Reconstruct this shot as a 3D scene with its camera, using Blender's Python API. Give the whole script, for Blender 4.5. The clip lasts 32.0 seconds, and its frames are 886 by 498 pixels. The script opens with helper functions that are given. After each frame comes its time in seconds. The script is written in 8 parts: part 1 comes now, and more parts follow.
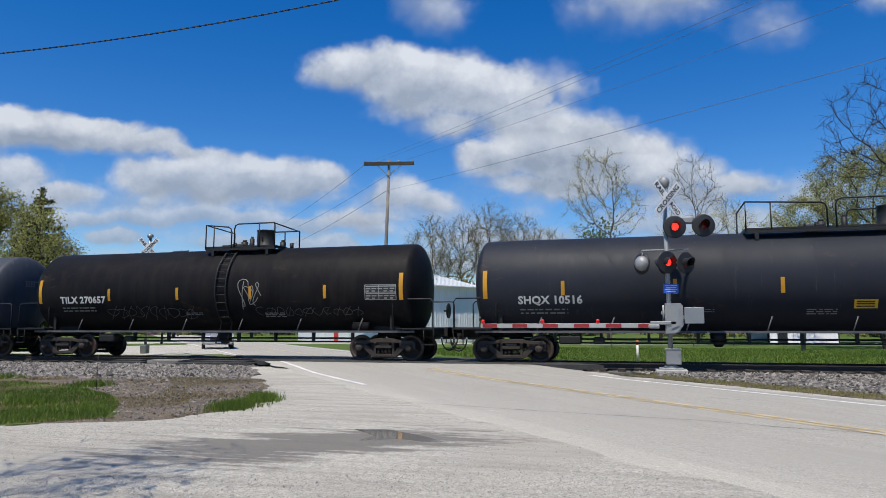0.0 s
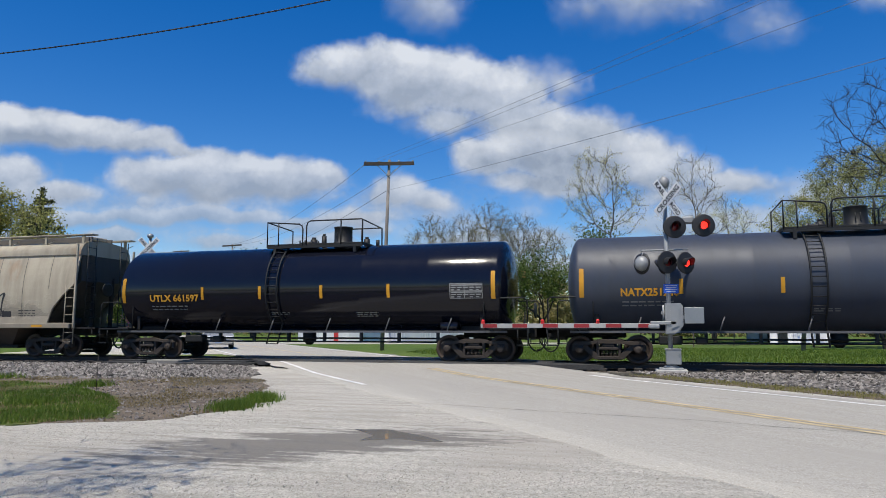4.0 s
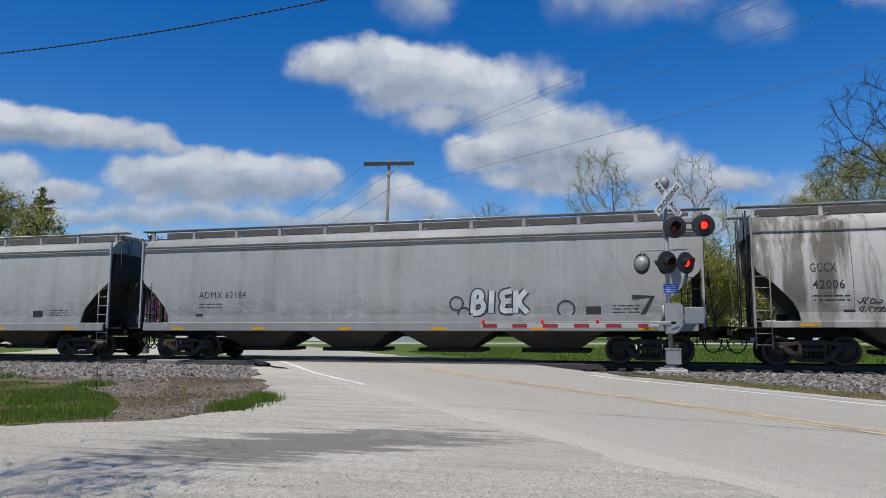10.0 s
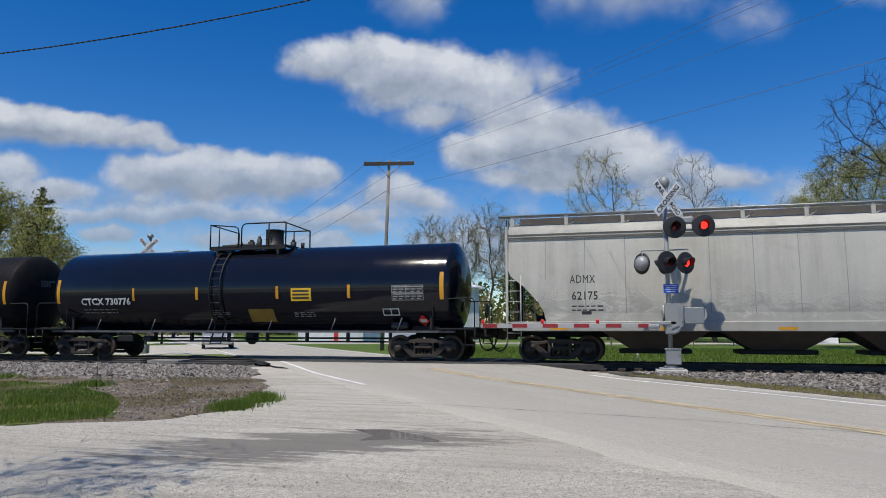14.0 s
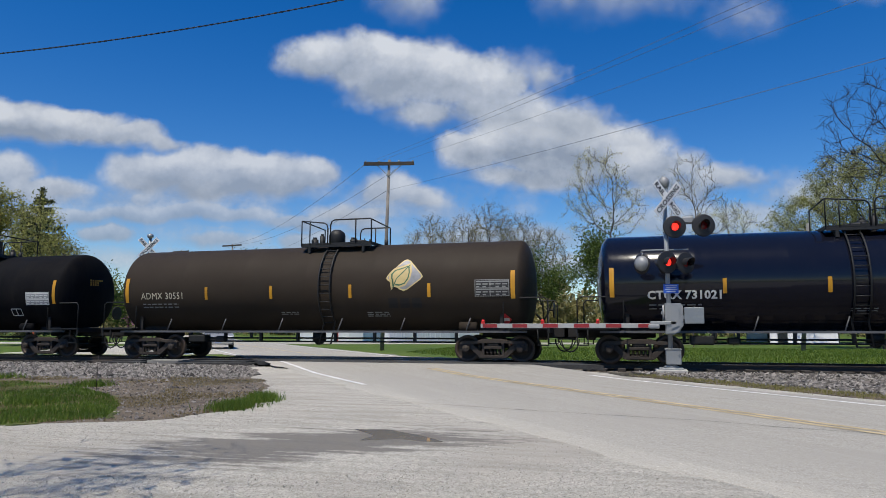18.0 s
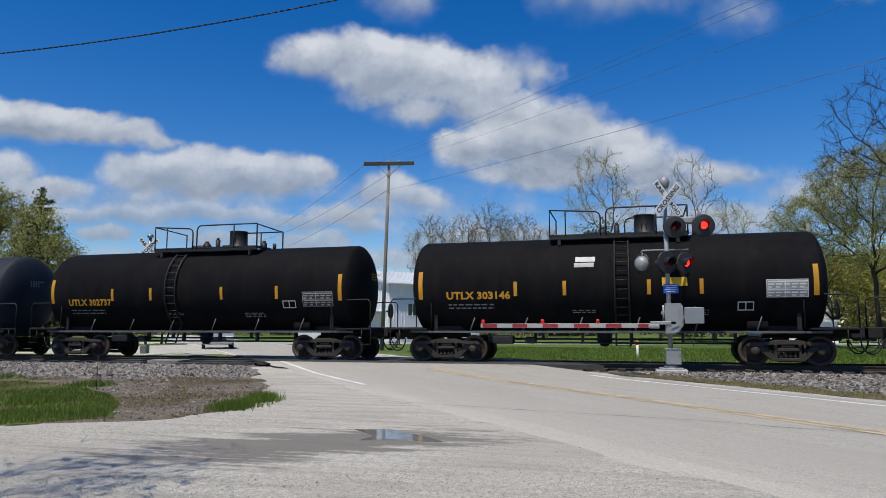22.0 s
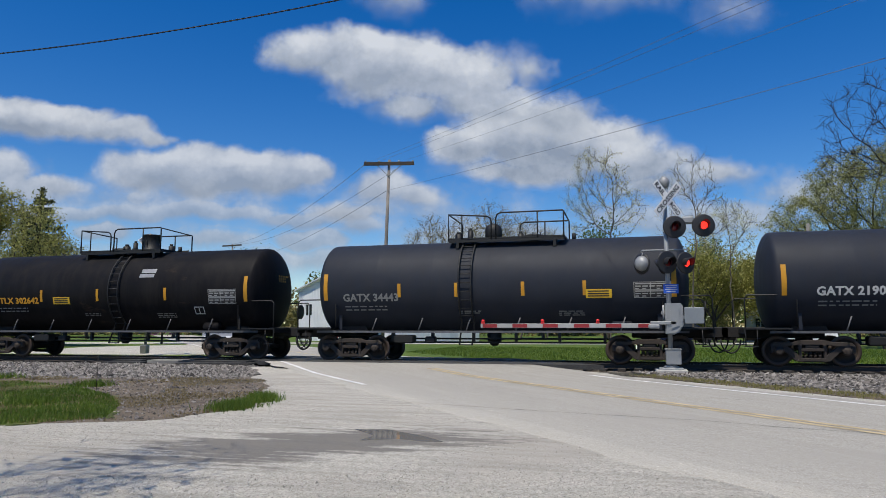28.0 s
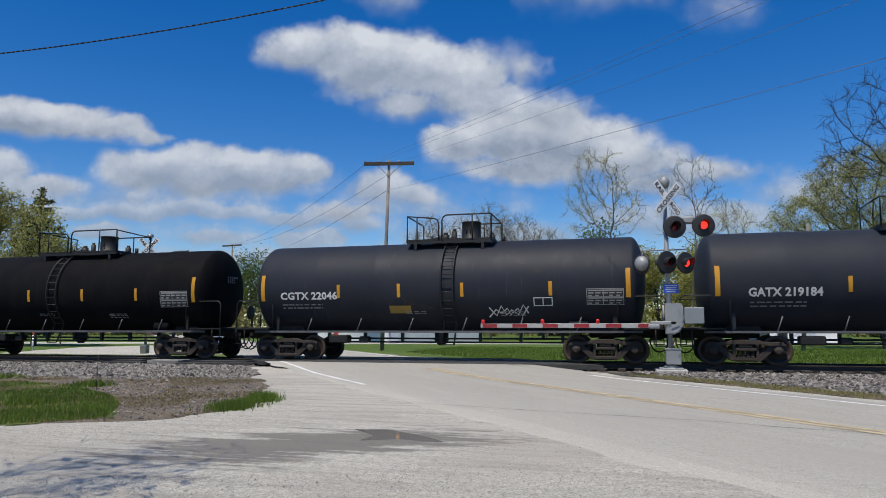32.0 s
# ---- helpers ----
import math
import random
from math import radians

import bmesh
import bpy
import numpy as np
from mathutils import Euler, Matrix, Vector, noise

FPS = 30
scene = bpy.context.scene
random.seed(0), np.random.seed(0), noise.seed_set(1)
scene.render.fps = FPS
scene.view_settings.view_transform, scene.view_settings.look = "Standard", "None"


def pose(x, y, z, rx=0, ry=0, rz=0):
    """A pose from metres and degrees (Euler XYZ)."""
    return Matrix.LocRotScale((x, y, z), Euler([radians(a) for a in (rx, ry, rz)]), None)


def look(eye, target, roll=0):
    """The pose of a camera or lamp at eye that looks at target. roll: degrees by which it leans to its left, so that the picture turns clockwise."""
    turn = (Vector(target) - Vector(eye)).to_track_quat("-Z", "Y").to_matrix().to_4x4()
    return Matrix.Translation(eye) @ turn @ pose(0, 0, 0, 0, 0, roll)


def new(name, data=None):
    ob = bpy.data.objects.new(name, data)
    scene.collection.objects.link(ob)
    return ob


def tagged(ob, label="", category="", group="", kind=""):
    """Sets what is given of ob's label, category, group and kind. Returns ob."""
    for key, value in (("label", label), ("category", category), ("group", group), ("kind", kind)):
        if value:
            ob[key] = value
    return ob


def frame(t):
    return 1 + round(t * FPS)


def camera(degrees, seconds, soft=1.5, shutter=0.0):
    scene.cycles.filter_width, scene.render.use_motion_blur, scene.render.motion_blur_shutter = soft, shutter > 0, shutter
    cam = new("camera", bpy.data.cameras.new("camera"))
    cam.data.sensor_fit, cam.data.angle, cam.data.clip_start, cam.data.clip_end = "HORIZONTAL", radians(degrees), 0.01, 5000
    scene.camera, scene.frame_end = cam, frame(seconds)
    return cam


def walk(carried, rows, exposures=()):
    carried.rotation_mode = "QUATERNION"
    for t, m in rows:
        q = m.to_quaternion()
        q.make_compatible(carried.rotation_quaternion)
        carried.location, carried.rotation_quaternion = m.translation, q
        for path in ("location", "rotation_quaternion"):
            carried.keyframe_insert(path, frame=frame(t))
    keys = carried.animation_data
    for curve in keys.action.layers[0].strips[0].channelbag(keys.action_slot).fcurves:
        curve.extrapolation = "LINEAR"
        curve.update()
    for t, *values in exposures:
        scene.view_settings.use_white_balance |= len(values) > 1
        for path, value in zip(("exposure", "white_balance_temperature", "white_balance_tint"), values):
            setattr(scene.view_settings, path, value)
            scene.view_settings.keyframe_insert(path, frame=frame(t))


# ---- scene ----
cam = camera(64.0, 32.0, soft=0.85)
EYE = Vector((0.0, -23.82, 1.2))
YAW, PITCH = radians(15.306), radians(6.436)
AIM = EYE + Vector((-math.sin(YAW) * math.cos(PITCH), math.cos(YAW) * math.cos(PITCH), math.sin(PITCH)))
walk(cam, [(0, look(EYE, AIM)), (32, look(EYE, AIM))], exposures=[(0, 0.05), (6.2, 0.05), (6.9, -0.1), (32, -0.1)])

# ---- light ----
SUN_FROM = Vector((-0.10, -0.425, 0.90)).normalized()
world = bpy.data.worlds.new("sky")
scene.world = world
world.use_nodes = True
wn = world.node_tree.nodes
sky = wn.new("ShaderNodeTexSky")
sky.sky_type, sky.sun_disc = "NISHITA", False
sky.sun_elevation = math.asin(SUN_FROM.z)
sky.sun_rotation = math.atan2(SUN_FROM.x, SUN_FROM.y)
sky.air_density, sky.dust_density, sky.ozone_density = 1.0, 0.1, 4.0
tint = wn.new("ShaderNodeHueSaturation")
tint.inputs["Hue"].default_value, tint.inputs["Saturation"].default_value = 0.511, 1.41
world.node_tree.links.new(sky.outputs[0], tint.inputs["Color"])
world.node_tree.links.new(tint.outputs[0], wn["Background"].inputs[0])
wn["Background"].inputs[1].default_value = 0.122
sun = new("sun", bpy.data.lights.new("sun", "SUN"))
sun.data.energy, sun.data.angle, sun.data.color = 4.9, radians(0.53), (1.0, 0.935, 0.81)
sun.matrix_world = look(SUN_FROM * 50, (0, 0, 0))
scene.view_settings.exposure = 0.0


# ---- small tools ----
def link_mesh(name, bm, material):
    me = bpy.data.meshes.new(name)
    bm.to_mesh(me)
    bm.free()
    mats = material if isinstance(material, (list, tuple)) else [material]
    for m in mats:
        me.materials.append(m)
    return me


def part(name, bm, material, parent, label="", m=None):
    """One mesh object under a thing or a part. bm may be a mesh that is shared."""
    me = bm if isinstance(bm, bpy.types.Mesh) else link_mesh(name, bm, material)
    ob = new(name, me)
    ob.parent = parent
    if m is not None:
        ob.matrix_basis = m
    if label:
        ob["label"] = label
    return ob


def thing(name, label, category, m=None, group="", kind="", bm=None, material=None):
    ob = new(name, link_mesh(name, bm, material) if bm else None)
    if m is not None:
        ob.matrix_basis = m
    return tagged(ob, label, category, group, kind)


def box(bm, c, s, rot=None, bevel=0.0, mi=0):
    vs = bmesh.ops.create_cube(bm, size=1)["verts"]
    m = Matrix.Translation(c) @ (rot.to_4x4() if rot else Matrix.Identity(4)) @ Matrix.Diagonal((s[0], s[1], s[2], 1))
    bmesh.ops.transform(bm, matrix=m, verts=vs)
    fs = {f for v in vs for f in v.link_faces}
    for f in fs:
        f.material_index = mi
    if bevel:
        es = {e for f in fs for e in f.edges}
        bmesh.ops.bevel(bm, geom=list(es), offset=bevel, segments=1, affect="EDGES")


def rod(bm, a, b, r, seg=8, r2=None, caps=True):
    a, b = Vector(a), Vector(b)
    d = b - a
    m = Matrix.Translation((a + b) / 2) @ d.to_track_quat("Z", "Y").to_matrix().to_4x4()
    ret = bmesh.ops.create_cone(bm, cap_ends=caps, segments=seg, radius1=r, radius2=r if r2 is None else r2, depth=d.length, matrix=m)
    for v in ret["verts"]:
        for f in v.link_faces:
            f.smooth = len(f.verts) == 4


def tube(bm, pts, r, seg=6):
    """One continuous round bar along a line of points."""
    pts = [Vector(p) for p in pts]
    ring, last = [], None
    u = (pts[1] - pts[0]).orthogonal().normalized()
    for i, p in enumerate(pts):
        d = (pts[min(i + 1, len(pts) - 1)] - pts[max(i - 1, 0)]).normalized()
        u = (u - d * u.dot(d)).normalized()
        w = d.cross(u)
        cur = [bm.verts.new(p + (u * math.cos(2 * math.pi * k / seg) + w * math.sin(2 * math.pi * k / seg)) * r) for k in range(seg)]
        if last:
            for k in range(seg):
                bm.faces.new((last[k], last[(k + 1) % seg], cur[(k + 1) % seg], cur[k])).smooth = True
        else:
            bm.faces.new(cur[::-1])
        last = cur
    bm.faces.new(last)


def prism(bm, pts, y0, y1, mi=0):
    """A polygon in the XZ plane, extruded from y0 to y1."""
    a = [bm.verts.new((x, y0, z)) for x, z in pts]
    b = [bm.verts.new((x, y1, z)) for x, z in pts]
    fs = [bm.faces.new(a), bm.faces.new(b[::-1])]
    n = len(pts)
    for i in range(n):
        fs.append(bm.faces.new((a[i], b[i], b[(i + 1) % n], a[(i + 1) % n])))
    for f in fs:
        f.material_index = mi
    bmesh.ops.recalc_face_normals(bm, faces=fs)


def lathe(bm, prof, axis="x", seg=32, c=(0, 0, 0), mi=0):
    """Spin a profile of (along, radius) round an axis."""
    rings = []
    for s, r in prof:
        ring = []
        for k in range(seg):
            a = 2 * math.pi * k / seg
            u, v = r * math.cos(a), r * math.sin(a)
            p = {"x": (s, u, v), "y": (u, s, v), "z": (u, v, s)}[axis]
            ring.append(bm.verts.new(Vector(p) + Vector(c)))
        rings.append(ring)
    fs = []
    for p, q in zip(rings, rings[1:]):
        for k in range(seg):
            f = bm.faces.new((p[k], p[(k + 1) % seg], q[(k + 1) % seg], q[k]))
            f.smooth = True
            f.material_index = mi
            fs.append(f)
    for ring in (rings[0], rings[-1]):
        if (ring[0].co - ring[seg // 2].co).length > 1e-5:
            fs.append(bm.faces.new(ring))
            fs[-1].material_index = mi
    bmesh.ops.recalc_face_normals(bm, faces=fs)


def quad(bm, a, b, c, d, mi=0):
    f = bm.faces.new([bm.verts.new(p) for p in (a, b, c, d)])
    f.material_index = mi
    return f


def plate(bm, outline, z0, z1, mi=0):
    """A flat polygon (x, y) with a thickness from z0 up to z1."""
    lo = [bm.verts.new((x, y, z0)) for x, y in outline]
    hi = [bm.verts.new((x, y, z1)) for x, y in outline]
    fs = [bm.faces.new(hi), bm.faces.new(lo[::-1])]
    n = len(outline)
    for i in range(n):
        fs.append(bm.faces.new((lo[i], lo[(i + 1) % n], hi[(i + 1) % n], hi[i])))
    for f in fs:
        f.material_index = mi
    bmesh.ops.recalc_face_normals(bm, faces=fs)


TEXTS = {}


def lettering(body, size, bold=0.0, spacing=1.0):
    """The outline of a text as a mesh in the XZ plane, its lower left corner at the origin, facing -y."""
    key = (body, size, bold, spacing)
    if key not in TEXTS:
        cu = bpy.data.curves.new("text", "FONT")
        cu.body, cu.size, cu.offset, cu.space_character = body, size, bold, spacing
        cu.resolution_u = 2
        ob = bpy.data.objects.new("text", cu)
        me = bpy.data.meshes.new_from_object(ob)
        me.transform(Matrix.Rotation(radians(90), 4, "X"))
        TEXTS[key] = ([tuple(v.co) for v in me.vertices], [tuple(p.vertices) for p in me.polygons])
        bpy.data.objects.remove(ob)
        bpy.data.meshes.remove(me)
    return TEXTS[key]


def add_text(bm, body, x, z, size, bold=0.0, spacing=1.0, width=None, mi=0):
    vs, fs = lettering(body, size, 0.0 if "M" in body else bold, spacing)
    if not vs:
        return
    w = max(v[0] for v in vs)
    k = width / w if width else 1.0
    made = [bm.verts.new((x + v[0] * k, 0, z + v[2])) for v in vs]
    for f in fs:
        try:
            bm.faces.new([made[i] for i in f]).material_index = mi
        except ValueError:
            pass


def patch(bm, x0, z0, x1, z1, nx=1, nz=1, mi=0):
    vs = [[bm.verts.new((x0 + (x1 - x0) * i / nx, 0, z0 + (z1 - z0) * j / nz)) for i in range(nx + 1)] for j in range(nz + 1)]
    for j in range(nz):
        for i in range(nx):
            bm.faces.new((vs[j][i], vs[j][i + 1], vs[j + 1][i + 1], vs[j + 1][i])).material_index = mi


def stroke(bm, pts, w, mi=0):
    """A flat ribbon along points (x, z)."""
    L = []
    n = len(pts)
    for i in range(n):
        a, b = Vector(pts[max(i - 1, 0)]), Vector(pts[min(i + 1, n - 1)])
        d = (b - a).normalized() if (b - a).length > 1e-6 else Vector((1, 0))
        nrm = Vector((-d.y, d.x)) * w / 2
        p = Vector(pts[i])
        L.append((bm.verts.new((p.x + nrm.x, 0, p.y + nrm.y)), bm.verts.new((p.x - nrm.x, 0, p.y - nrm.y))))
    for (a, b), (c, d) in zip(L, L[1:]):
        bm.faces.new((a, b, d, c)).material_index = mi


def rounded(pts, times=2):
    """A line with its corners cut round."""
    for k in range(times):
        out = [pts[0]]
        for (x0, z0), (x1, z1) in zip(pts, pts[1:]):
            out += [(x0 * 0.75 + x1 * 0.25, z0 * 0.75 + z1 * 0.25), (x0 * 0.25 + x1 * 0.75, z0 * 0.25 + z1 * 0.75)]
        pts = out + [pts[-1]]
    return pts


def wrap(bm, R, zc, off, y=None, bow=14.0):
    """Lay what lies in the XZ plane on the near side of a tank (or of a flat wall at y)."""
    for v in bm.verts:
        if y is None:
            h = v.co.z - zc
            v.co.y = -math.sqrt(max(R * R - h * h, 0.01)) - off
        else:
            v.co.y = y - off + bulge(v.co.z, bow)
    bm.normal_update()
    for f in bm.faces:
        if f.normal.y > 0:
            f.normal_flip()


# ---- materials ----
def nodes(name, rough=0.6, metal=0.0, color=(0.5, 0.5, 0.5)):
    m = bpy.data.materials.new(name)
    m.use_nodes = True
    nt = m.node_tree
    b = nt.nodes["Principled BSDF"]
    b.inputs["Base Color"].default_value = (*color, 1)
    b.inputs["Roughness"].default_value = rough
    b.inputs["Metallic"].default_value = metal
    return m, nt, b


def tex_coord(nt, scale=(1, 1, 1), kind="Object", loc=(0, 0, 0)):
    tc, mp = nt.nodes.new("ShaderNodeTexCoord"), nt.nodes.new("ShaderNodeMapping")
    mp.inputs["Scale"].default_value = scale
    mp.inputs["Location"].default_value = loc
    nt.links.new(tc.outputs[kind], mp.inputs[0])
    return mp.outputs[0]


def noise_tex(nt, vec, scale, detail=4, rough=0.6, dist=0.0):
    n = nt.nodes.new("ShaderNodeTexNoise")
    n.inputs["Scale"].default_value, n.inputs["Detail"].default_value = scale, detail
    n.inputs["Roughness"].default_value, n.inputs["Distortion"].default_value = rough, dist
    nt.links.new(vec, n.inputs["Vector"])
    return n.outputs["Fac"]


def ramp(nt, fac, stops):
    r = nt.nodes.new("ShaderNodeValToRGB")
    e = r.color_ramp.elements
    while len(e) < len(stops):
        e.new(0.5)
    for el, (p, c) in zip(e, stops):
        el.position = p
        el.color = (*c, 1) if isinstance(c, (tuple, list)) else (c, c, c, 1)
    nt.links.new(fac, r.inputs[0])
    return r.outputs[0]


def mix(nt, fac, a, b, mode="MIX"):
    n = nt.nodes.new("ShaderNodeMix")
    n.data_type, n.blend_type = "RGBA", mode
    for sock, val in ((n.inputs[0], fac), (n.inputs[6], a), (n.inputs[7], b)):
        if isinstance(val, bpy.types.NodeSocket):
            nt.links.new(val, sock)
        elif isinstance(val, (int, float)):
            sock.default_value = val
        else:
            sock.default_value = (*val, 1)
    return n.outputs[2]


def math_node(nt, op, a, b=0.0, clamp=False):
    n = nt.nodes.new("ShaderNodeMath")
    n.operation, n.use_clamp = op, clamp
    for sock, val in zip(n.inputs, (a, b)):
        if isinstance(val, bpy.types.NodeSocket):
            nt.links.new(val, sock)
        else:
            sock.default_value = val
    return n.outputs[0]


def bump(nt, b, height, strength=0.3, distance=0.01):
    n = nt.nodes.new("ShaderNodeBump")
    n.inputs["Strength"].default_value, n.inputs["Distance"].default_value = strength, distance
    nt.links.new(height, n.inputs["Height"])
    nt.links.new(n.outputs[0], b.inputs["Normal"])


def simple(name, color, rough=0.6, metal=0.0, var=0.25, scale=6.0, bumps=0.15, coarse=0.8, kind="Object"):
    """Paint, metal or wood with two scales of variation."""
    m, nt, b = nodes(name, rough, metal)
    v = tex_coord(nt, kind=kind)
    n1, n2 = noise_tex(nt, v, scale * 6, 3), noise_tex(nt, v, coarse, 5)
    dark = tuple(c * (1 - var) for c in color)
    light = tuple(min(1, c * (1 + var * 0.6)) for c in color)
    c1 = mix(nt, ramp(nt, n2, [(0.3, 0.0), (0.7, 1.0)]), dark, light)
    c2 = mix(nt, math_node(nt, "MULTIPLY", n1, 0.35), c1, tuple(c * 0.6 for c in color))
    nt.links.new(c2, b.inputs["Base Color"])
    r = math_node(nt, "ADD", math_node(nt, "MULTIPLY", n2, 0.25), rough - 0.12, True)
    nt.links.new(r, b.inputs["Roughness"])
    if bumps:
        bump(nt, b, n1, bumps, 0.004)
    return m


def ground_mat(name, c_dark, c_light, scale, rough=0.95, bumps=0.5, coarse=0.12, third=None, mid_share=0.45):
    m, nt, b = nodes(name, rough)
    v = tex_coord(nt)
    fine, mid, big = noise_tex(nt, v, scale, 6, 0.7), noise_tex(nt, v, scale * (0.12 if mid_share > 0.4 else 0.3), 5, 0.65), noise_tex(nt, v, coarse, 5, 0.6, 0.6)
    f = math_node(nt, "ADD", math_node(nt, "MULTIPLY", fine, 1 - mid_share), math_node(nt, "MULTIPLY", mid, mid_share))
    col = mix(nt, ramp(nt, f, [(0.38, 0.0), (0.62, 1.0)]), c_dark, c_light)
    if third:
        col = mix(nt, ramp(nt, big, [(0.48, 0.0), (0.66, 1.0)]), col, third)
    nt.links.new(col, b.inputs["Base Color"])
    bump(nt, b, fine, bumps, 0.02)
    b.inputs["Specular IOR Level"].default_value = 0.25
    return m


def glow(name, color, strength):
    m, nt, b = nodes(name, 0.4, 0, color)
    b.inputs["Emission Color"].default_value = (*color, 1)
    b.inputs["Emission Strength"].default_value = strength
    return m


def road_mat():
    """Bleached chip seal, dusted with lot gravel along one side, with wheel-worn streaks along the road."""
    m = ground_mat("pale_chip_seal", (0.26, 0.245, 0.212), (0.47, 0.445, 0.39), 50, 0.9, 0.5, 0.25, (0.36, 0.34, 0.298), 0.3)
    nt, b = m.node_tree, m.node_tree.nodes["Principled BSDF"]
    base = b.inputs["Base Color"].links[0].from_socket
    tc = nt.nodes.new("ShaderNodeTexCoord")
    rot = nt.nodes.new("ShaderNodeMapping")
    nt.links.new(tc.outputs["Object"], rot.inputs[0])
    rot.inputs["Rotation"].default_value = (0, 0, radians(51))
    sp = nt.nodes.new("ShaderNodeSeparateXYZ")
    nt.links.new(rot.outputs[0], sp.inputs[0])
    st = nt.nodes.new("ShaderNodeMapping")
    nt.links.new(rot.outputs[0], st.inputs[0])
    st.inputs["Scale"].default_value = (0.22, 2.4, 1)
    streak = noise_tex(nt, st.outputs[0], 1.3, 7, 0.65)
    col = mix(nt, math_node(nt, "MULTIPLY", ramp(nt, streak, [(0.42, 0.0), (0.70, 1.0)]), 0.35), base, (0.23, 0.214, 0.182))
    fine = noise_tex(nt, tc.outputs["Object"], 60, 4, 0.7)
    dust = ramp(nt, fine, [(0.3, (0.28, 0.262, 0.225)), (0.7, (0.58, 0.548, 0.485))])
    edge = math_node(nt, "ADD", math_node(nt, "MULTIPLY", math_node(nt, "ADD", sp.outputs[1], 9.0), -0.34), math_node(nt, "MULTIPLY", math_node(nt, "SUBTRACT", streak, 0.5), 2.6))
    col = mix(nt, ramp(nt, edge, [(-0.1, 0.0), (0.95, 1.0)]), col, dust)
    nt.links.new(col, b.inputs["Base Color"])
    return m


M_ROAD = road_mat()


def lot_mat():
    """Limestone gravel with dark old asphalt showing through in one worn, streaky patch and wheel-worn streaks."""
    m = ground_mat("limestone_gravel", (0.26, 0.245, 0.205), (0.68, 0.645, 0.565), 46, 0.95, 1.0, 0.35, (0.43, 0.40, 0.345), 0.36)
    nt, b = m.node_tree, m.node_tree.nodes["Principled BSDF"]
    base = b.inputs["Base Color"].links[0].from_socket
    mp = nt.nodes.new("ShaderNodeMapping")
    tc = nt.nodes.new("ShaderNodeTexCoord")
    nt.links.new(tc.outputs["Object"], mp.inputs[0])
    mp.vector_type = "TEXTURE"
    mp.inputs["Location"].default_value = (-3.3, -16.75, 0)
    mp.inputs["Rotation"].default_value = (0, 0, radians(42))
    mp.inputs["Scale"].default_value = (2.5, 1.12, 1)
    ln = nt.nodes.new("ShaderNodeVectorMath")
    ln.operation = "LENGTH"
    nt.links.new(mp.outputs[0], ln.inputs[0])
    rot = nt.nodes.new("ShaderNodeMapping")
    nt.links.new(tc.outputs["Object"], rot.inputs[0])
    rot.inputs["Rotation"].default_value = (0, 0, radians(-26))
    rot.inputs["Scale"].default_value = (0.35, 2.2, 1)
    streak = noise_tex(nt, rot.outputs[0], 1.5, 7, 0.65)
    ragged_edge = math_node(nt, "MULTIPLY", math_node(nt, "SUBTRACT", noise_tex(nt, tc.outputs["Object"], 6, 6, 0.7), 0.5), 0.9)
    streaky = math_node(nt, "ADD", math_node(nt, "MULTIPLY", math_node(nt, "SUBTRACT", streak, 0.5), 3.0), ragged_edge)
    f = math_node(nt, "ADD", math_node(nt, "SUBTRACT", 1.0, ln.outputs["Value"]), streaky)
    fine = noise_tex(nt, tc.outputs["Object"], 55, 4, 0.7)
    dark = ramp(nt, fine, [(0.3, (0.095, 0.088, 0.08)), (0.7, (0.215, 0.20, 0.18))])
    col = mix(nt, ramp(nt, f, [(0.05, 0.0), (0.42, 0.88)]), base, dark)
    col = mix(nt, math_node(nt, "MULTIPLY", ramp(nt, streak, [(0.45, 0.0), (0.66, 1.0)]), 0.5), col, (0.235, 0.215, 0.18))
    nt.links.new(col, b.inputs["Base Color"])
    return m


M_GRAVEL = lot_mat()
M_DIRT = ground_mat("gravelly_soil", (0.052, 0.040, 0.029), (0.225, 0.182, 0.135), 26, 0.95, 1.0, 0.5, (0.165, 0.132, 0.097))
M_LAWN = ground_mat("lawn_grass", (0.042, 0.080, 0.011), (0.10, 0.15, 0.022), 14, 0.9, 0.8, 0.08, (0.115, 0.15, 0.028))
M_TURF = ground_mat("rough_turf", (0.042, 0.06, 0.011), (0.105, 0.13, 0.027), 9, 0.9, 0.9, 0.6, (0.17, 0.155, 0.055))
M_WET = ground_mat("old_asphalt", (0.07, 0.068, 0.063), (0.15, 0.145, 0.13), 30, 0.85, 0.5, 0.9, (0.11, 0.105, 0.095))
M_BALLAST = ground_mat("ballast_bed", (0.06, 0.052, 0.045), (0.20, 0.178, 0.155), 14, 0.95, 1.0, 0.4)
M_CROSSING = ground_mat("crossing_asphalt", (0.028, 0.028, 0.029), (0.075, 0.073, 0.070), 30, 0.8, 0.4, 0.5)
M_RAIL = simple("rail_steel", (0.040, 0.029, 0.023), 0.75, 0.0, 0.3)
M_RAILTOP = simple("rail_head", (0.45, 0.45, 0.46), 0.25, 1.0, 0.1)
M_TIE = simple("creosoted_tie", (0.045, 0.038, 0.032), 0.9, 0, 0.4)
M_LINEW = simple("white_line_paint", (0.72, 0.71, 0.68), 0.7, 0, 0.25, 10, 0.1, 2.0)
M_LINEY = simple("yellow_line_paint", (0.55, 0.435, 0.25), 0.8, 0, 0.55, 10, 0.1, 2.5)
M_TRUCK = simple("truck_iron", (0.043, 0.032, 0.025), 0.75, 0.1, 0.5)
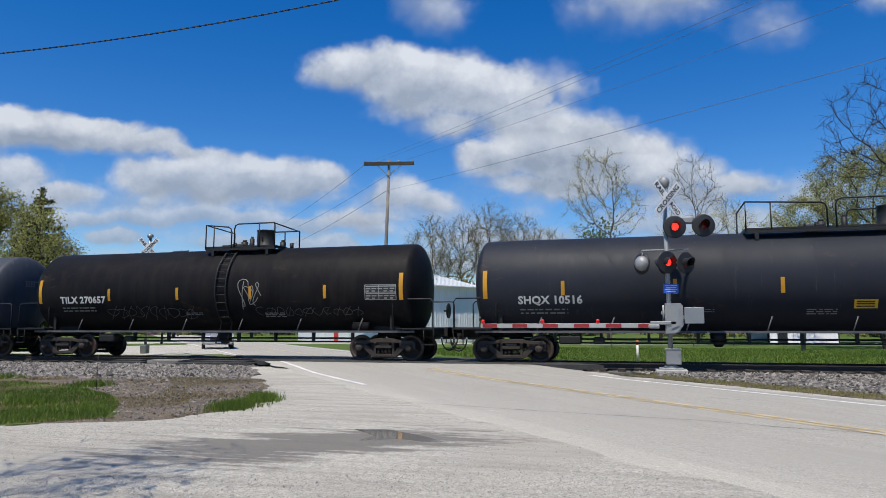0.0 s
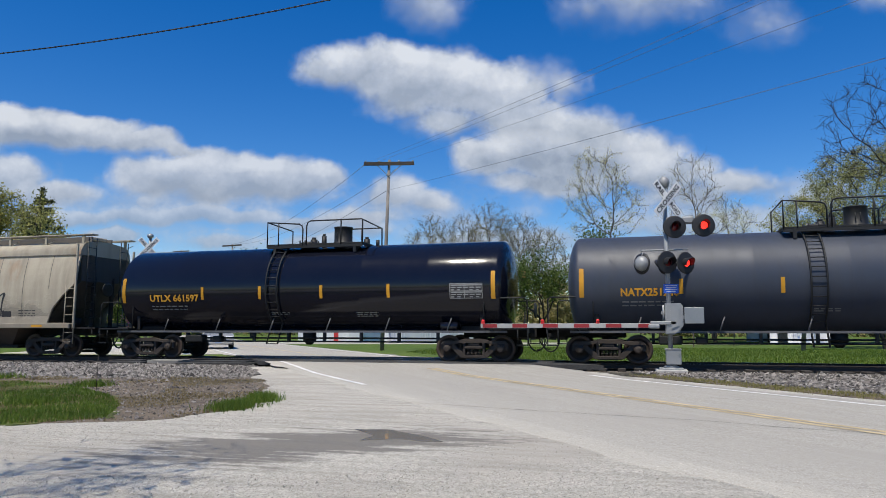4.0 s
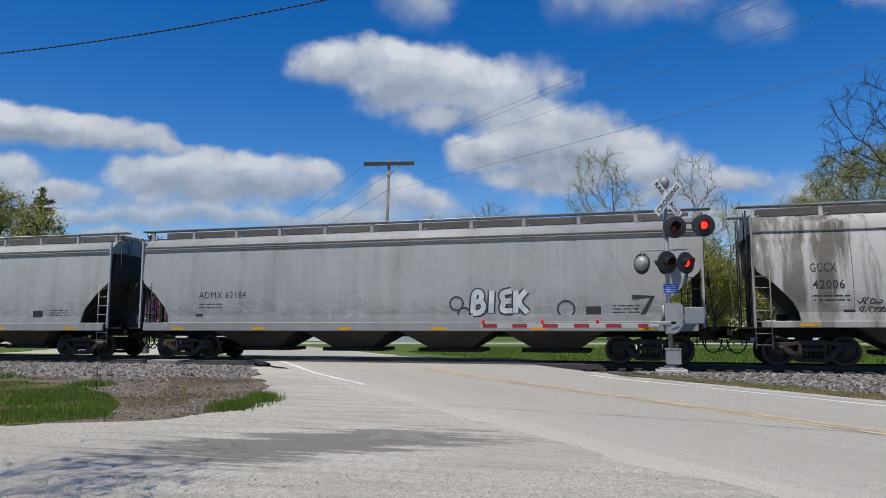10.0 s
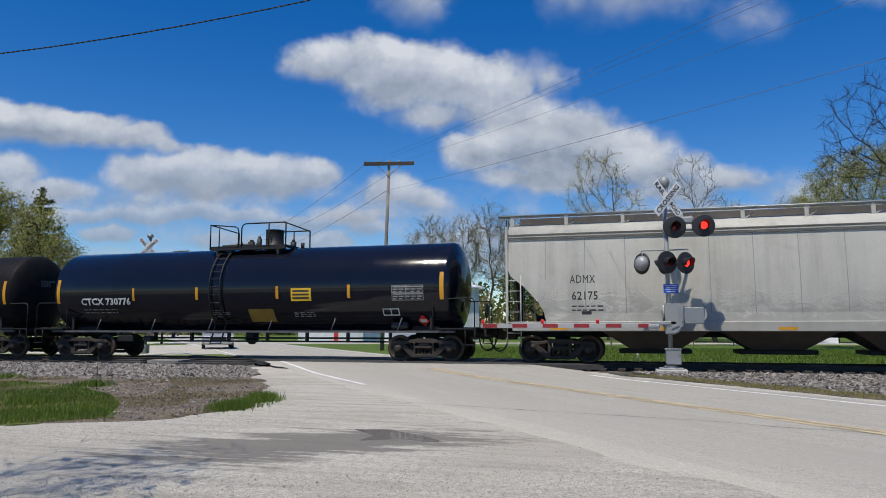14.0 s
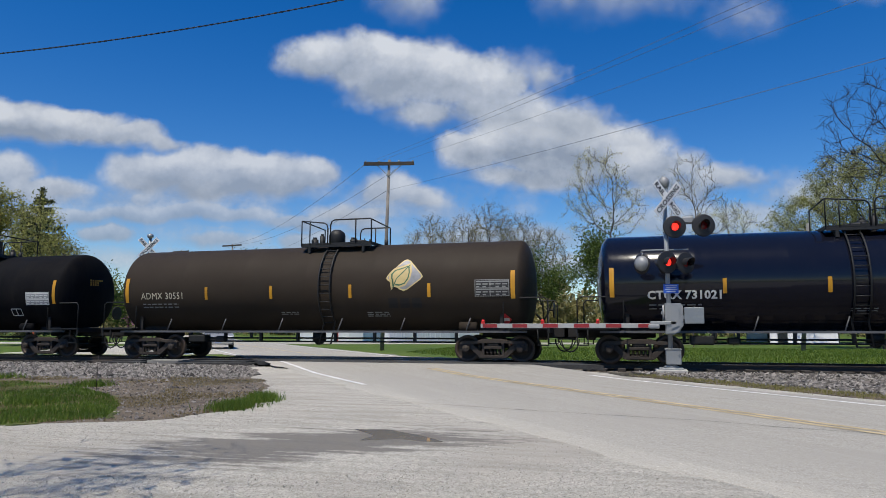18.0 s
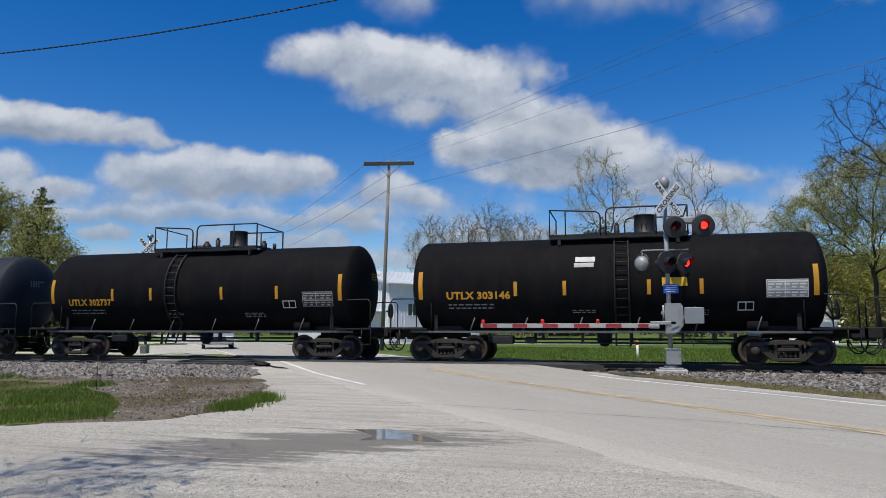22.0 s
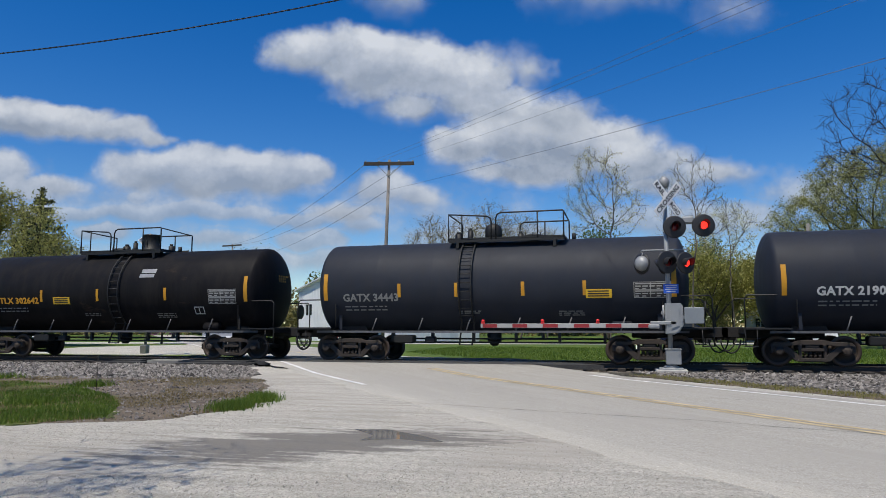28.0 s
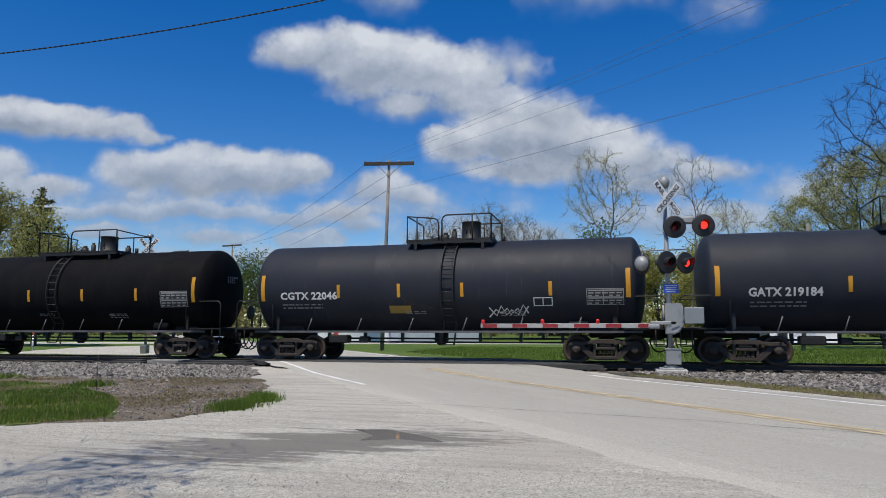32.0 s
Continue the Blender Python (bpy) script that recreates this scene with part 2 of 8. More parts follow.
M_WHEEL = simple("wheel_steel", (0.028, 0.02, 0.016), 0.7, 0.3, 0.3)
M_TREAD = simple("wheel_rim", (0.075, 0.052, 0.04), 0.55, 0.4, 0.3)
M_BLACK = simple("black_fittings", (0.007, 0.007, 0.007), 0.6, 0, 0.3)
M_UNDER = simple("dark_underframe", (0.009, 0.0075, 0.007), 0.8, 0, 0.35)
M_YELLOW = simple("reflective_yellow", (0.56, 0.265, 0.01), 0.5, 0, 0.25, 4, 0, 1.5)
M_PLATEINK = simple("plate_ink", (0.30, 0.30, 0.29), 0.6, 0, 0.3, 4, 0)
M_WHITE = simple("white_marking", (0.62, 0.62, 0.60), 0.6, 0, 0.2, 4, 0)
M_GREYMARK = simple("faded_marking", (0.22, 0.22, 0.21), 0.7, 0, 0.2, 4, 0)
M_DARKMARK = simple("black_marking", (0.025, 0.025, 0.027), 0.7, 0, 0.2, 4, 0)
M_GALV = simple("galvanised_steel", (0.30, 0.31, 0.31), 0.45, 0.6, 0.2, 4, 0.08, 1.5)
M_ALU = simple("silver_paint", (0.30, 0.305, 0.305), 0.5, 0.25, 0.18, 4, 0.08, 1.5)
M_SIGNW = simple("white_sign_sheet", (0.78, 0.78, 0.77), 0.45, 0, 0.08, 4, 0)
M_SIGNB = simple("black_legend", (0.015, 0.015, 0.016), 0.5, 0, 0.1, 4, 0)
M_BLUE = simple("blue_sign", (0.02, 0.11, 0.55), 0.4, 0, 0.15, 4, 0)
M_RED = simple("red_sheeting", (0.55, 0.025, 0.03), 0.4, 0, 0.15, 4, 0)
M_REDDIM = simple("dark_red_lens", (0.10, 0.004, 0.006), 0.2, 0, 0.1, 4, 0)
M_REDLIT = glow("lit_red_led", (1.0, 0.03, 0.02), 2.2)
M_HOOD = simple("black_hood", (0.016, 0.016, 0.018), 0.55, 0, 0.2)
M_CONC = simple("concrete", (0.42, 0.40, 0.37), 0.9, 0, 0.25, 6, 0.3, 2.0)
M_SLAB = simple("dusty_grey_concrete", (0.25, 0.24, 0.22), 0.9, 0, 0.35, 6, 0.3, 1.5)
M_WOOD = simple("weathered_pole", (0.21, 0.19, 0.17), 0.9, 0, 0.35, 6, 0.3, 1.0)
M_BARK = simple("bark", (0.055, 0.044, 0.034), 0.95, 0, 0.4, 5, 0.5, 1.2)
M_WIRE_PALE = simple("weathered_wire", (0.14, 0.15, 0.17), 0.6, 0, 0.1, 4, 0)
M_WIRE = simple("wire", (0.02, 0.02, 0.022), 0.6, 0, 0.1, 4, 0)
M_SIDING = simple("white_metal_siding", (0.72, 0.73, 0.74), 0.5, 0, 0.06, 4, 0.03, 0.3)
M_ROOFW = simple("pale_metal_roof", (0.62, 0.64, 0.66), 0.45, 0.1, 0.1, 4, 0.05, 0.3)
M_GLASS, _nt, _b = nodes("dark_glass", 0.08, 0, (0.02, 0.025, 0.03))
M_WATER, _nt, _b = nodes("puddle_water", 0.05, 0, (0.20, 0.188, 0.168))


def leaf_mat(name, c1, c2):
    m, nt, b = nodes(name, 0.6)
    g = nt.nodes.new("ShaderNodeNewGeometry")
    col = ramp(nt, g.outputs["Random Per Island"], [(0.0, c1), (1.0, c2)])
    v = tex_coord(nt)
    col = mix(nt, ramp(nt, noise_tex(nt, v, 0.5, 3), [(0.35, 0.0), (0.65, 0.5)]), col, tuple(c * 0.55 for c in c1))
    nt.links.new(col, b.inputs["Base Color"])
    b.inputs["Specular IOR Level"].default_value = 0.3
    tr = nt.nodes.new("ShaderNodeBsdfTranslucent")
    nt.links.new(col, tr.inputs[0])
    ms = nt.nodes.new("ShaderNodeMixShader")
    ms.inputs[0].default_value = 0.35
    nt.links.new(b.outputs[0], ms.inputs[1])
    nt.links.new(tr.outputs[0], ms.inputs[2])
    nt.links.new(ms.outputs[0], nt.nodes["Material Output"].inputs[0])
    return m


M_LEAF_BUD = leaf_mat("budding_leaves", (0.50, 0.47, 0.18), (0.72, 0.68, 0.34))
M_LEAF_SPRING = leaf_mat("spring_leaves", (0.20, 0.205, 0.042), (0.40, 0.375, 0.10))
M_LEAF_GREEN = leaf_mat("green_leaves", (0.06, 0.10, 0.018), (0.14, 0.19, 0.035))
M_NEEDLE = leaf_mat("conifer_needles", (0.055, 0.075, 0.028), (0.15, 0.15, 0.05))
M_BLADE = leaf_mat("grass_blades", (0.065, 0.135, 0.012), (0.195, 0.255, 0.036))
M_DRY = leaf_mat("dry_grass", (0.20, 0.15, 0.07), (0.34, 0.28, 0.14))

PAINTS = {}


def paint(key, color, rough=0.5, streak=0.25, dirt=(0.05, 0.042, 0.035), streak_scale=1.6, grime=0.35, rust=0.0, stain=None, gloss=None, tide=0.0, drip=None):
    """Rolling-stock paint: vertical streaks, dust and rust stains with a shape of their own."""
    if key in PAINTS:
        return PAINTS[key]
    m, nt, b = nodes(key, rough)
    v = tex_coord(nt, (streak_scale, streak_scale, streak_scale * 0.07), loc=(sum(map(ord, key)) % 37, 0, 0))
    st = noise_tex(nt, v, 2.2, 6, 0.65)
    v2 = tex_coord(nt, loc=(sum(map(ord, key)) % 23, 0, 0))
    pt, fine = noise_tex(nt, v2, 0.7, 6, 0.6, 0.4), noise_tex(nt, v2, 18, 3)
    col = mix(nt, math_node(nt, "MULTIPLY", ramp(nt, st, [(0.45, 0.0), (0.72 if streak < 0.8 else 0.56, 1.0)]), streak), color, dirt)
    light = tuple(min(1, c * 1.3 + 0.01) for c in color)
    col = mix(nt, math_node(nt, "MULTIPLY", ramp(nt, pt, [(0.4, 0.0), (0.7, 1.0)]), grime), col, light)
    col = mix(nt, math_node(nt, "MULTIPLY", fine, 0.18), col, dirt)
    if rust:
        v3 = tex_coord(nt, (0.5, 0.5, 0.16), loc=(3.1, 0, 0.4))
        rs = noise_tex(nt, v3, 1.7, 7, 0.7)
        col = mix(nt, math_node(nt, "MULTIPLY", ramp(nt, rs, [(0.56, 0.0), (0.72, 1.0)]), rust), col, (0.32, 0.13, 0.035))
    if drip:
        runs = noise_tex(nt, tex_coord(nt, (3.2, 1.0, 0.10), loc=(5.0, 0, 0)), 2.4, 8, 0.7)
        col = mix(nt, math_node(nt, "MULTIPLY", ramp(nt, runs, [(0.60, 0.0), (0.72, 1.0)]), 0.7), col, drip)
        rusty = noise_tex(nt, tex_coord(nt, (0.4, 1.0, 0.9), loc=(1.5, 0, 0)), 1.3, 7, 0.7)
        col = mix(nt, math_node(nt, "MULTIPLY", ramp(nt, rusty, [(0.62, 0.0), (0.74, 1.0)]), 0.5), col, (0.10, 0.065, 0.04))
    if tide:
        sx = nt.nodes.new("ShaderNodeSeparateXYZ")
        nt.links.new(tex_coord(nt), sx.inputs[0])
        wave = noise_tex(nt, tex_coord(nt, (0.34, 0.1, 0.12), loc=(9.0, 0, 0)), 1.4, 6, 0.6)
        wet = math_node(nt, "SUBTRACT", math_node(nt, "ADD", math_node(nt, "MULTIPLY", wave, 2.3), 0.85), sx.outputs[2])
        col = mix(nt, math_node(nt, "MULTIPLY", ramp(nt, wet, [(0.0, 0.0), (0.012, 0.9), (0.04, 0.55), (0.5, 0.75)]), tide), col, (0.17, 0.15, 0.125))
    if stain:
        sx = nt.nodes.new("ShaderNodeSeparateXYZ")
        nt.links.new(tex_coord(nt), sx.inputs[0])
        d = math_node(nt, "DIVIDE", math_node(nt, "ABSOLUTE", math_node(nt, "SUBTRACT", sx.outputs[0], stain[0])), stain[1])
        run = noise_tex(nt, tex_coord(nt, (6, 1, 0.22)), 2.0, 6, 0.7)
        drop = math_node(nt, "MULTIPLY", math_node(nt, "SUBTRACT", 3.9, sx.outputs[2]), 0.16)
        fac = math_node(nt, "SUBTRACT", math_node(nt, "SUBTRACT", math_node(nt, "ADD", run, 0.42), math_node(nt, "MULTIPLY", d, 0.75)), drop)
        col = mix(nt, math_node(nt, "MULTIPLY", ramp(nt, fac, [(0.15, 0.0), (0.55, 1.0)]), stain[2]), col, (0.15, 0.09, 0.05))
    crumple = None
    if key.startswith("hopper"):
        sz = nt.nodes.new("ShaderNodeSeparateXYZ")
        nt.links.new(tex_coord(nt), sz.inputs[0])
        low = math_node(nt, "MULTIPLY", math_node(nt, "SUBTRACT", 1.95, sz.outputs[2]), 0.32)
        scuff = math_node(nt, "ADD", noise_tex(nt, tex_coord(nt, (0.9, 0.9, 1.7), loc=(len(key), 0, 0)), 1.3, 9, 0.72, 1.2), low)
        col = mix(nt, math_node(nt, "MULTIPLY", ramp(nt, scuff, [(0.50, 0.0), (0.66, 1.0)]), 0.5), col, tuple(c * 0.45 for c in color))
        crumple = ramp(nt, scuff, [(0.47, 0.0), (0.50, 1.0), (0.53, 0.3)])
    nt.links.new(col, b.inputs["Base Color"])
    b.inputs["Specular IOR Level"].default_value = gloss if gloss is not None else 0.35
    r = math_node(nt, "ADD", math_node(nt, "MULTIPLY", st, 0.3 if rough > 0.3 else 0.08), rough - (0.15 if rough > 0.3 else 0.04), True)
    nt.links.new(r, b.inputs["Roughness"])
    bump(nt, b, math_node(nt, "ADD", fine, math_node(nt, "MULTIPLY", pt, 4.0)), 0.12 if rough > 0.3 else 0.03, 0.006)
    if crumple:
        bump(nt, b, math_node(nt, "ADD", crumple, math_node(nt, "MULTIPLY", pt, 3.0)), 0.35, 0.03)
    PAINTS[key] = m
    return m


# ---- ground, road and track ----
ROAD_N, ROAD_D = Vector((0.777, 0.63)), Vector((0.63, -0.777))
RAIL_TOP = 0.14


def on_road(a, b):
    """a metres along the road towards the near side, b metres across it."""
    p = ROAD_N * b + ROAD_D * a
    return p.x, p.y


def road_z(y):
    """The road climbs to the rails."""
    t = max(0.0, min(1.0, (6.5 - abs(y)) / 5.0))
    return 0.125 * t * t * (3 - 2 * t)


def grid_sheet(bm, xs, ys, zf, keep=None):
    vs = {}

    def v(i, j):
        if (i, j) not in vs:
            vs[i, j] = bm.verts.new((xs[i], ys[j], zf(xs[i], ys[j])))
        return vs[i, j]

    for i in range(len(xs) - 1):
        for j in range(len(ys) - 1):
            if keep is None or keep((xs[i] + xs[i + 1]) / 2, (ys[j] + ys[j + 1]) / 2):
                bm.faces.new((v(i, j), v(i + 1, j), v(i + 1, j + 1), v(i, j + 1))).smooth = True


def ground_z(x, y):
    return -0.03 + 0.012 * noise.noise((x * 0.3, y * 0.3, 0)) - (0.16 if abs(y) < 3.3 else 0)


bm = bmesh.new()
steps = [-4800, -2000, -900, -400, -200, -120, -80] + [-60 + 1.5 * i for i in range(81)] + [80, 120, 200, 400, 900, 2000, 4800]
grid_sheet(bm, steps, steps, ground_z)
thing("ground", "flat spring-green grassland reaching the horizon", "ground", kind="structure", bm=bm, material=M_LAWN)


def ragged(outline, step=0.4, amp=0.25, seed=0.0, closed=True):
    """An outline with uneven edges."""
    out = []
    n = len(outline)
    for i in range(n if closed else n - 1):
        a, b = Vector(outline[i]), Vector(outline[(i + 1) % n])
        k = max(1, int((b - a).length / step))
        for j in range(k):
            p = a.lerp(b, j / k)
            d = noise.noise_vector((p.x * 0.9 + seed, p.y * 0.9, seed)) * amp + noise.noise_vector((p.x * 4 + seed, p.y * 4, seed)) * amp * 0.35
            out.append((p.x + d.x, p.y + d.y))
    return out


def flat_piece(name, outline, z, material, label, category):
    bm = bmesh.new()
    plate(bm, outline, z - 0.05, z)
    bmesh.ops.triangulate(bm, faces=[f for f in bm.faces if len(f.verts) > 4])
    return thing(name, label, category, kind="structure", bm=bm, material=material)


GRAVEL = [(-60, -5.5), (-20, -5.2), (-12.5, -3.5), (-10.5, -2.6), (-2, -2.6), (-0.9, -3.6), (-0.35, -4.8), (2.52, -8.3), (5.67, -12.2), (16.1, -25.0), (35.2, -48.7), (35, -60), (-60, -60)]
flat_piece("gravel_lot", ragged(GRAVEL, 0.8, 0.2, 3.0), 0.0, M_GRAVEL, "pale crushed limestone gravel lot beside the road", "gravel")

SHOULDER = [(-60, -2.5), (-12.2, -2.5), (-11.6, -4.0), (-9.7, -6.8), (-9.4, -8.0), (-11.0, -8.8), (-15.4, -9.9), (-34, -13.2), (-60, -18)]
flat_piece("ballast_shoulder", ragged(SHOULDER, 0.4, 0.3, 13.0), 0.006, M_BALLAST, "crushed stone shoulder sloping from the track", "ballast")
BALLAST_EAST = [(-0.3, -2.5), (60, -2.5), (60, -60), (36.0, -48.5), (16.8, -24.6), (6.4, -11.9), (3.2, -8.0), (0.3, -4.4)]
flat_piece("ballast_shoulder", ragged(BALLAST_EAST, 0.5, 0.15, 17.0), 0.004, M_BALLAST, "crushed stone shoulder between the road and the track", "ballast")
WEEDS = [(-0.2, -4.5), (0.4, -4.4), (3.2, -7.9), (6.4, -11.8), (16.8, -24.5), (16.2, -25.0), (5.8, -12.2), (2.6, -8.4)]
flat_piece("weed_strip", ragged(WEEDS, 0.3, 0.12, 19.0), 0.010, M_DIRT, "strip of weedy soil along the road's gravel edge", "verge")
ISLAND = [(-60, -17), (-34, -12.4), (-15.4, -9.2), (-10.9, -8.3), (-9.3, -7.9), (-8.2, -9.0), (-7.1, -11.2), (-6.1, -13.0), (-5.8, -14.2), (-6.1, -15.5), (-7.6, -16.4), (-14, -18.4), (-60, -22)]
flat_piece("verge", ragged(ISLAND, 0.3, 0.35, 7.0), 0.007, M_DIRT, "bare gravelly brown soil verge beside the track", "verge")
TURF = [(-60, -9.0), (-22, -9.4), (-14.7, -10.2), (-11.6, -11.2), (-9.3, -12.8), (-7.9, -14.2), (-6.9, -15.7), (-7.7, -16.55), (-14, -18.65), (-60, -22.3)]
flat_piece("turf", ragged(TURF, 0.25, 0.4, 11.0), 0.014, M_TURF, "patch of bright green grass at the lot's edge", "grass")

PUDDLE = [(-3.30, -15.72), (-2.88, -15.62), (-2.42, -15.98), (-2.02, -16.36), (-2.30, -16.40), (-2.62, -16.28), (-2.98, -16.50), (-2.92, -16.12), (-3.10, -15.92)]
flat_piece("puddle", rounded(ragged(PUDDLE, 0.12, 0.07, 23.0), 1), 0.004, M_WATER, "shallow rain puddle on the worn lot surface", "puddle")

# the road, its lines and the crossing surface
bm = bmesh.new()
As = [-140, -100, -70, -50, -40, -30, -25] + [-20 + 0.5 * i for i in range(81)] + [25, 30, 40, 60, 100]
Bs = [-10.75, -10.73, -10.2, -9, -7, -5, -4.0, -3.72, -3.7]


def ribbon(bm, a_list, b_list, dz, wig=0.0, mi=0):
    rows = []
    for a in a_list:
        row = []
        for b in b_list:
            edge = wig * noise.noise((a * 0.8, round(b), 2)) if b in (b_list[0], b_list[-1]) or wig > 0.1 and b in (b_list[1], b_list[-2]) else 0
            x, y = on_road(a, b + edge)
            row.append(bm.verts.new((x, y, road_z(y) + (-0.02 if wig > 0.1 and b in (b_list[0], b_list[-1]) else dz))))
        rows.append(row)
    for p, q in zip(rows, rows[1:]):
        for i in range(len(b_list) - 1):
            f = bm.faces.new((p[i], p[i + 1], q[i + 1], q[i]))
            f.smooth, f.material_index = True, mi
    bmesh.ops.recalc_face_normals(bm, faces=bm.faces[:])


ribbon(bm, As, Bs, 0.005, 0.3)
for f in bm.faces:
    if f.normal.z < 0:
        f.normal_flip()
road = thing("road", "pale sun-bleached two-lane country road with faded lines", "road", kind="structure", bm=bm, material=M_ROAD)
for name, b0, b1, a0, a1, mat, lab in (("edge_line", -10.36, -10.24, -9.4, 3.6, M_LINEW, "worn white edge line"), ("edge_line", -10.50, -10.38, -60, -13, M_LINEW, "worn white edge line"),
                                       ("edge_line", -4.22, -4.10, 3.2, 60, M_LINEW, "worn white edge line"), ("edge_line", -4.22, -4.10, -60, -6, M_LINEW, "worn white edge line"),
                                       ("centre_line", -7.12, -7.01, -0.6, 60, M_LINEY, "faded yellow centre line"), ("centre_line", -6.92, -6.81, -0.6, 60, M_LINEY, "faded yellow centre line"),
                                       ("centre_line", -7.12, -7.01, -60, -9, M_LINEY, "faded yellow centre line")):
    bm = bmesh.new()
    n = int((a1 - a0) / 0.4) + 2
    ribbon(bm, [a0 + (a1 - a0) * i / (n - 1) for i in range(n)], [b0, b1], 0.010, 0.03)
    for f in bm.faces:
        if f.normal.z < 0:
            f.normal_flip()
    part(name, bm, mat, road, lab)

for path in ([(-4.19, -12.42), (-2.4, -12.95), (-0.73, -13.37), (1.1, -13.9), (2.69, -14.51)], [(-3.6, -5.26), (-2.7, -4.5), (-1.83, -3.78)], [(-1.51, -16.36), (-0.95, -15.93)], [(-1.9, -11.2), (-1.3, -11.45)], [(1.2, -10.4), (1.9, -10.9)], [(-0.3, -9.3), (0.1, -9.5)]):
    bm = bmesh.new()
    line = ragged(path, 0.12, 0.10, 41, False)
    for k, (p, q) in enumerate(zip(line, line[1:])):
        w = 0.006 + 0.012 * abs(noise.noise((p[0] * 3, p[1] * 3, 1)))
        d = (Vector(q) - Vector(p)).normalized().orthogonal() * w
        z = road_z(p[1]) + 0.008
        bm.faces.new([bm.verts.new((u[0] + e * d.x, u[1] + e * d.y, z)) for u, e in ((p, -1), (q, -1), (q, 1), (p, 1))])
    for f in bm.faces:
        f.normal_update()
        if f.normal.z < 0:
            f.normal_flip()
    part("crack", bm, M_WET, road, "dark crack in the road surface")

bm = bmesh.new()
pts = []
for y in (-2.1, 2.1):
    lo, hi = (-10.95 - 0.63 * y) / 0.777, (-2.1 - 0.63 * y) / 0.777
    pts.append((lo, hi))
outline = ragged([(pts[0][0], -2.1), (pts[0][1], -2.1), (pts[1][1], 2.1), (pts[1][0], 2.1)], 0.4, 0.08, 21)
plate(bm, outline, 0.0, 0.136)
bmesh.ops.triangulate(bm, faces=[f for f in bm.faces if len(f.verts) > 4])
thing("crossing_surface", "dark worn asphalt surface between the rails", "crossing", kind="structure", bm=bm, material=M_CROSSING)

# far road that runs along behind the lawn, and pale drive
flat_piece("far_road", ragged([(-300, -29), (-60, 22.4), (-40, 26.7), (-10, 33), (18, 39), (60, 48), (300, 99.5), (300, 106), (60, 54.5), (18, 45.5), (-12, 39), (-60, 29), (-300, -22)], 2, 0.3, 2), 0.0, M_ROAD, "pale side road behind the lawn", "road")
flat_piece("far_apron", ragged([(-31, 5.2), (-22, 5), (-18, 8), (-26, 19), (-33, 25), (-36, 16)], 1, 0.4, 4), -0.005, M_GRAVEL, "pale gravel apron beyond the crossing", "gravel")

# ballast bed, ties and rails
bm = bmesh.new()
prism(bm, [(-3.0, -0.02), (-2.0, -0.10), (2.0, -0.10), (3.0, -0.02), (3.4, -0.10), (3.4, -0.3), (-3.0, -0.3)], -620, 620)
bmesh.ops.transform(bm, matrix=Matrix.Rotation(radians(90), 4, "Z"), verts=bm.verts[:])
thing("ballast_bed", "crushed stone ballast bed under the track", "ballast", kind="structure", bm=bm, material=M_BALLAST)

RAIL_PROF = [(-0.07, -0.17), (0.07, -0.17), (0.07, -0.15), (0.012, -0.13), (0.012, -0.04), (0.036, -0.032), (0.036, -0.004), (0.028, 0.0), (-0.028, 0.0), (-0.036, -0.004), (-0.036, -0.032), (-0.012, -0.04), (-0.012, -0.13), (-0.07, -0.15)]
track = thing("railway_track", "single railway track with rusty rails and shiny heads", "track", kind="structure")
for y in (-0.75, 0.75):
    bm = bmesh.new()
    prism(bm, [(p[0] + y, p[1] + RAIL_TOP) for p in RAIL_PROF], -620, 620)
    bmesh.ops.transform(bm, matrix=Matrix.Rotation(radians(-90), 4, "Z"), verts=bm.verts[:])
    for f in bm.faces:
        f.material_index = 1 if f.normal.z > 0.9 and f.calc_center_median().z > RAIL_TOP - 0.01 else 0
    part("rail", bm, [M_RAIL, M_RAILTOP], track)
bm = bmesh.new()
box(bm, (0, 0, 0), (0.23, 2.6, 0.18), bevel=0.012)
TIE_MESH = link_mesh("tie", bm, M_TIE)
rng = random.Random(5)
tie_far = bmesh.new()
for i in range(-150, 152):
    x = i * 0.52
    if -66 < x < 26:
        part("tie", TIE_MESH, None, track, m=pose(x + rng.uniform(-0.03, 0.03), rng.uniform(-0.04, 0.04), -0.10 + rng.uniform(-0.01, 0.02), 0, 0, rng.uniform(-1, 1)))
    else:
        box(tie_far, (x, 0, -0.10), (0.23, 2.6, 0.18))
part("far_ties", tie_far, M_TIE, track)["kind"] = "stuff"


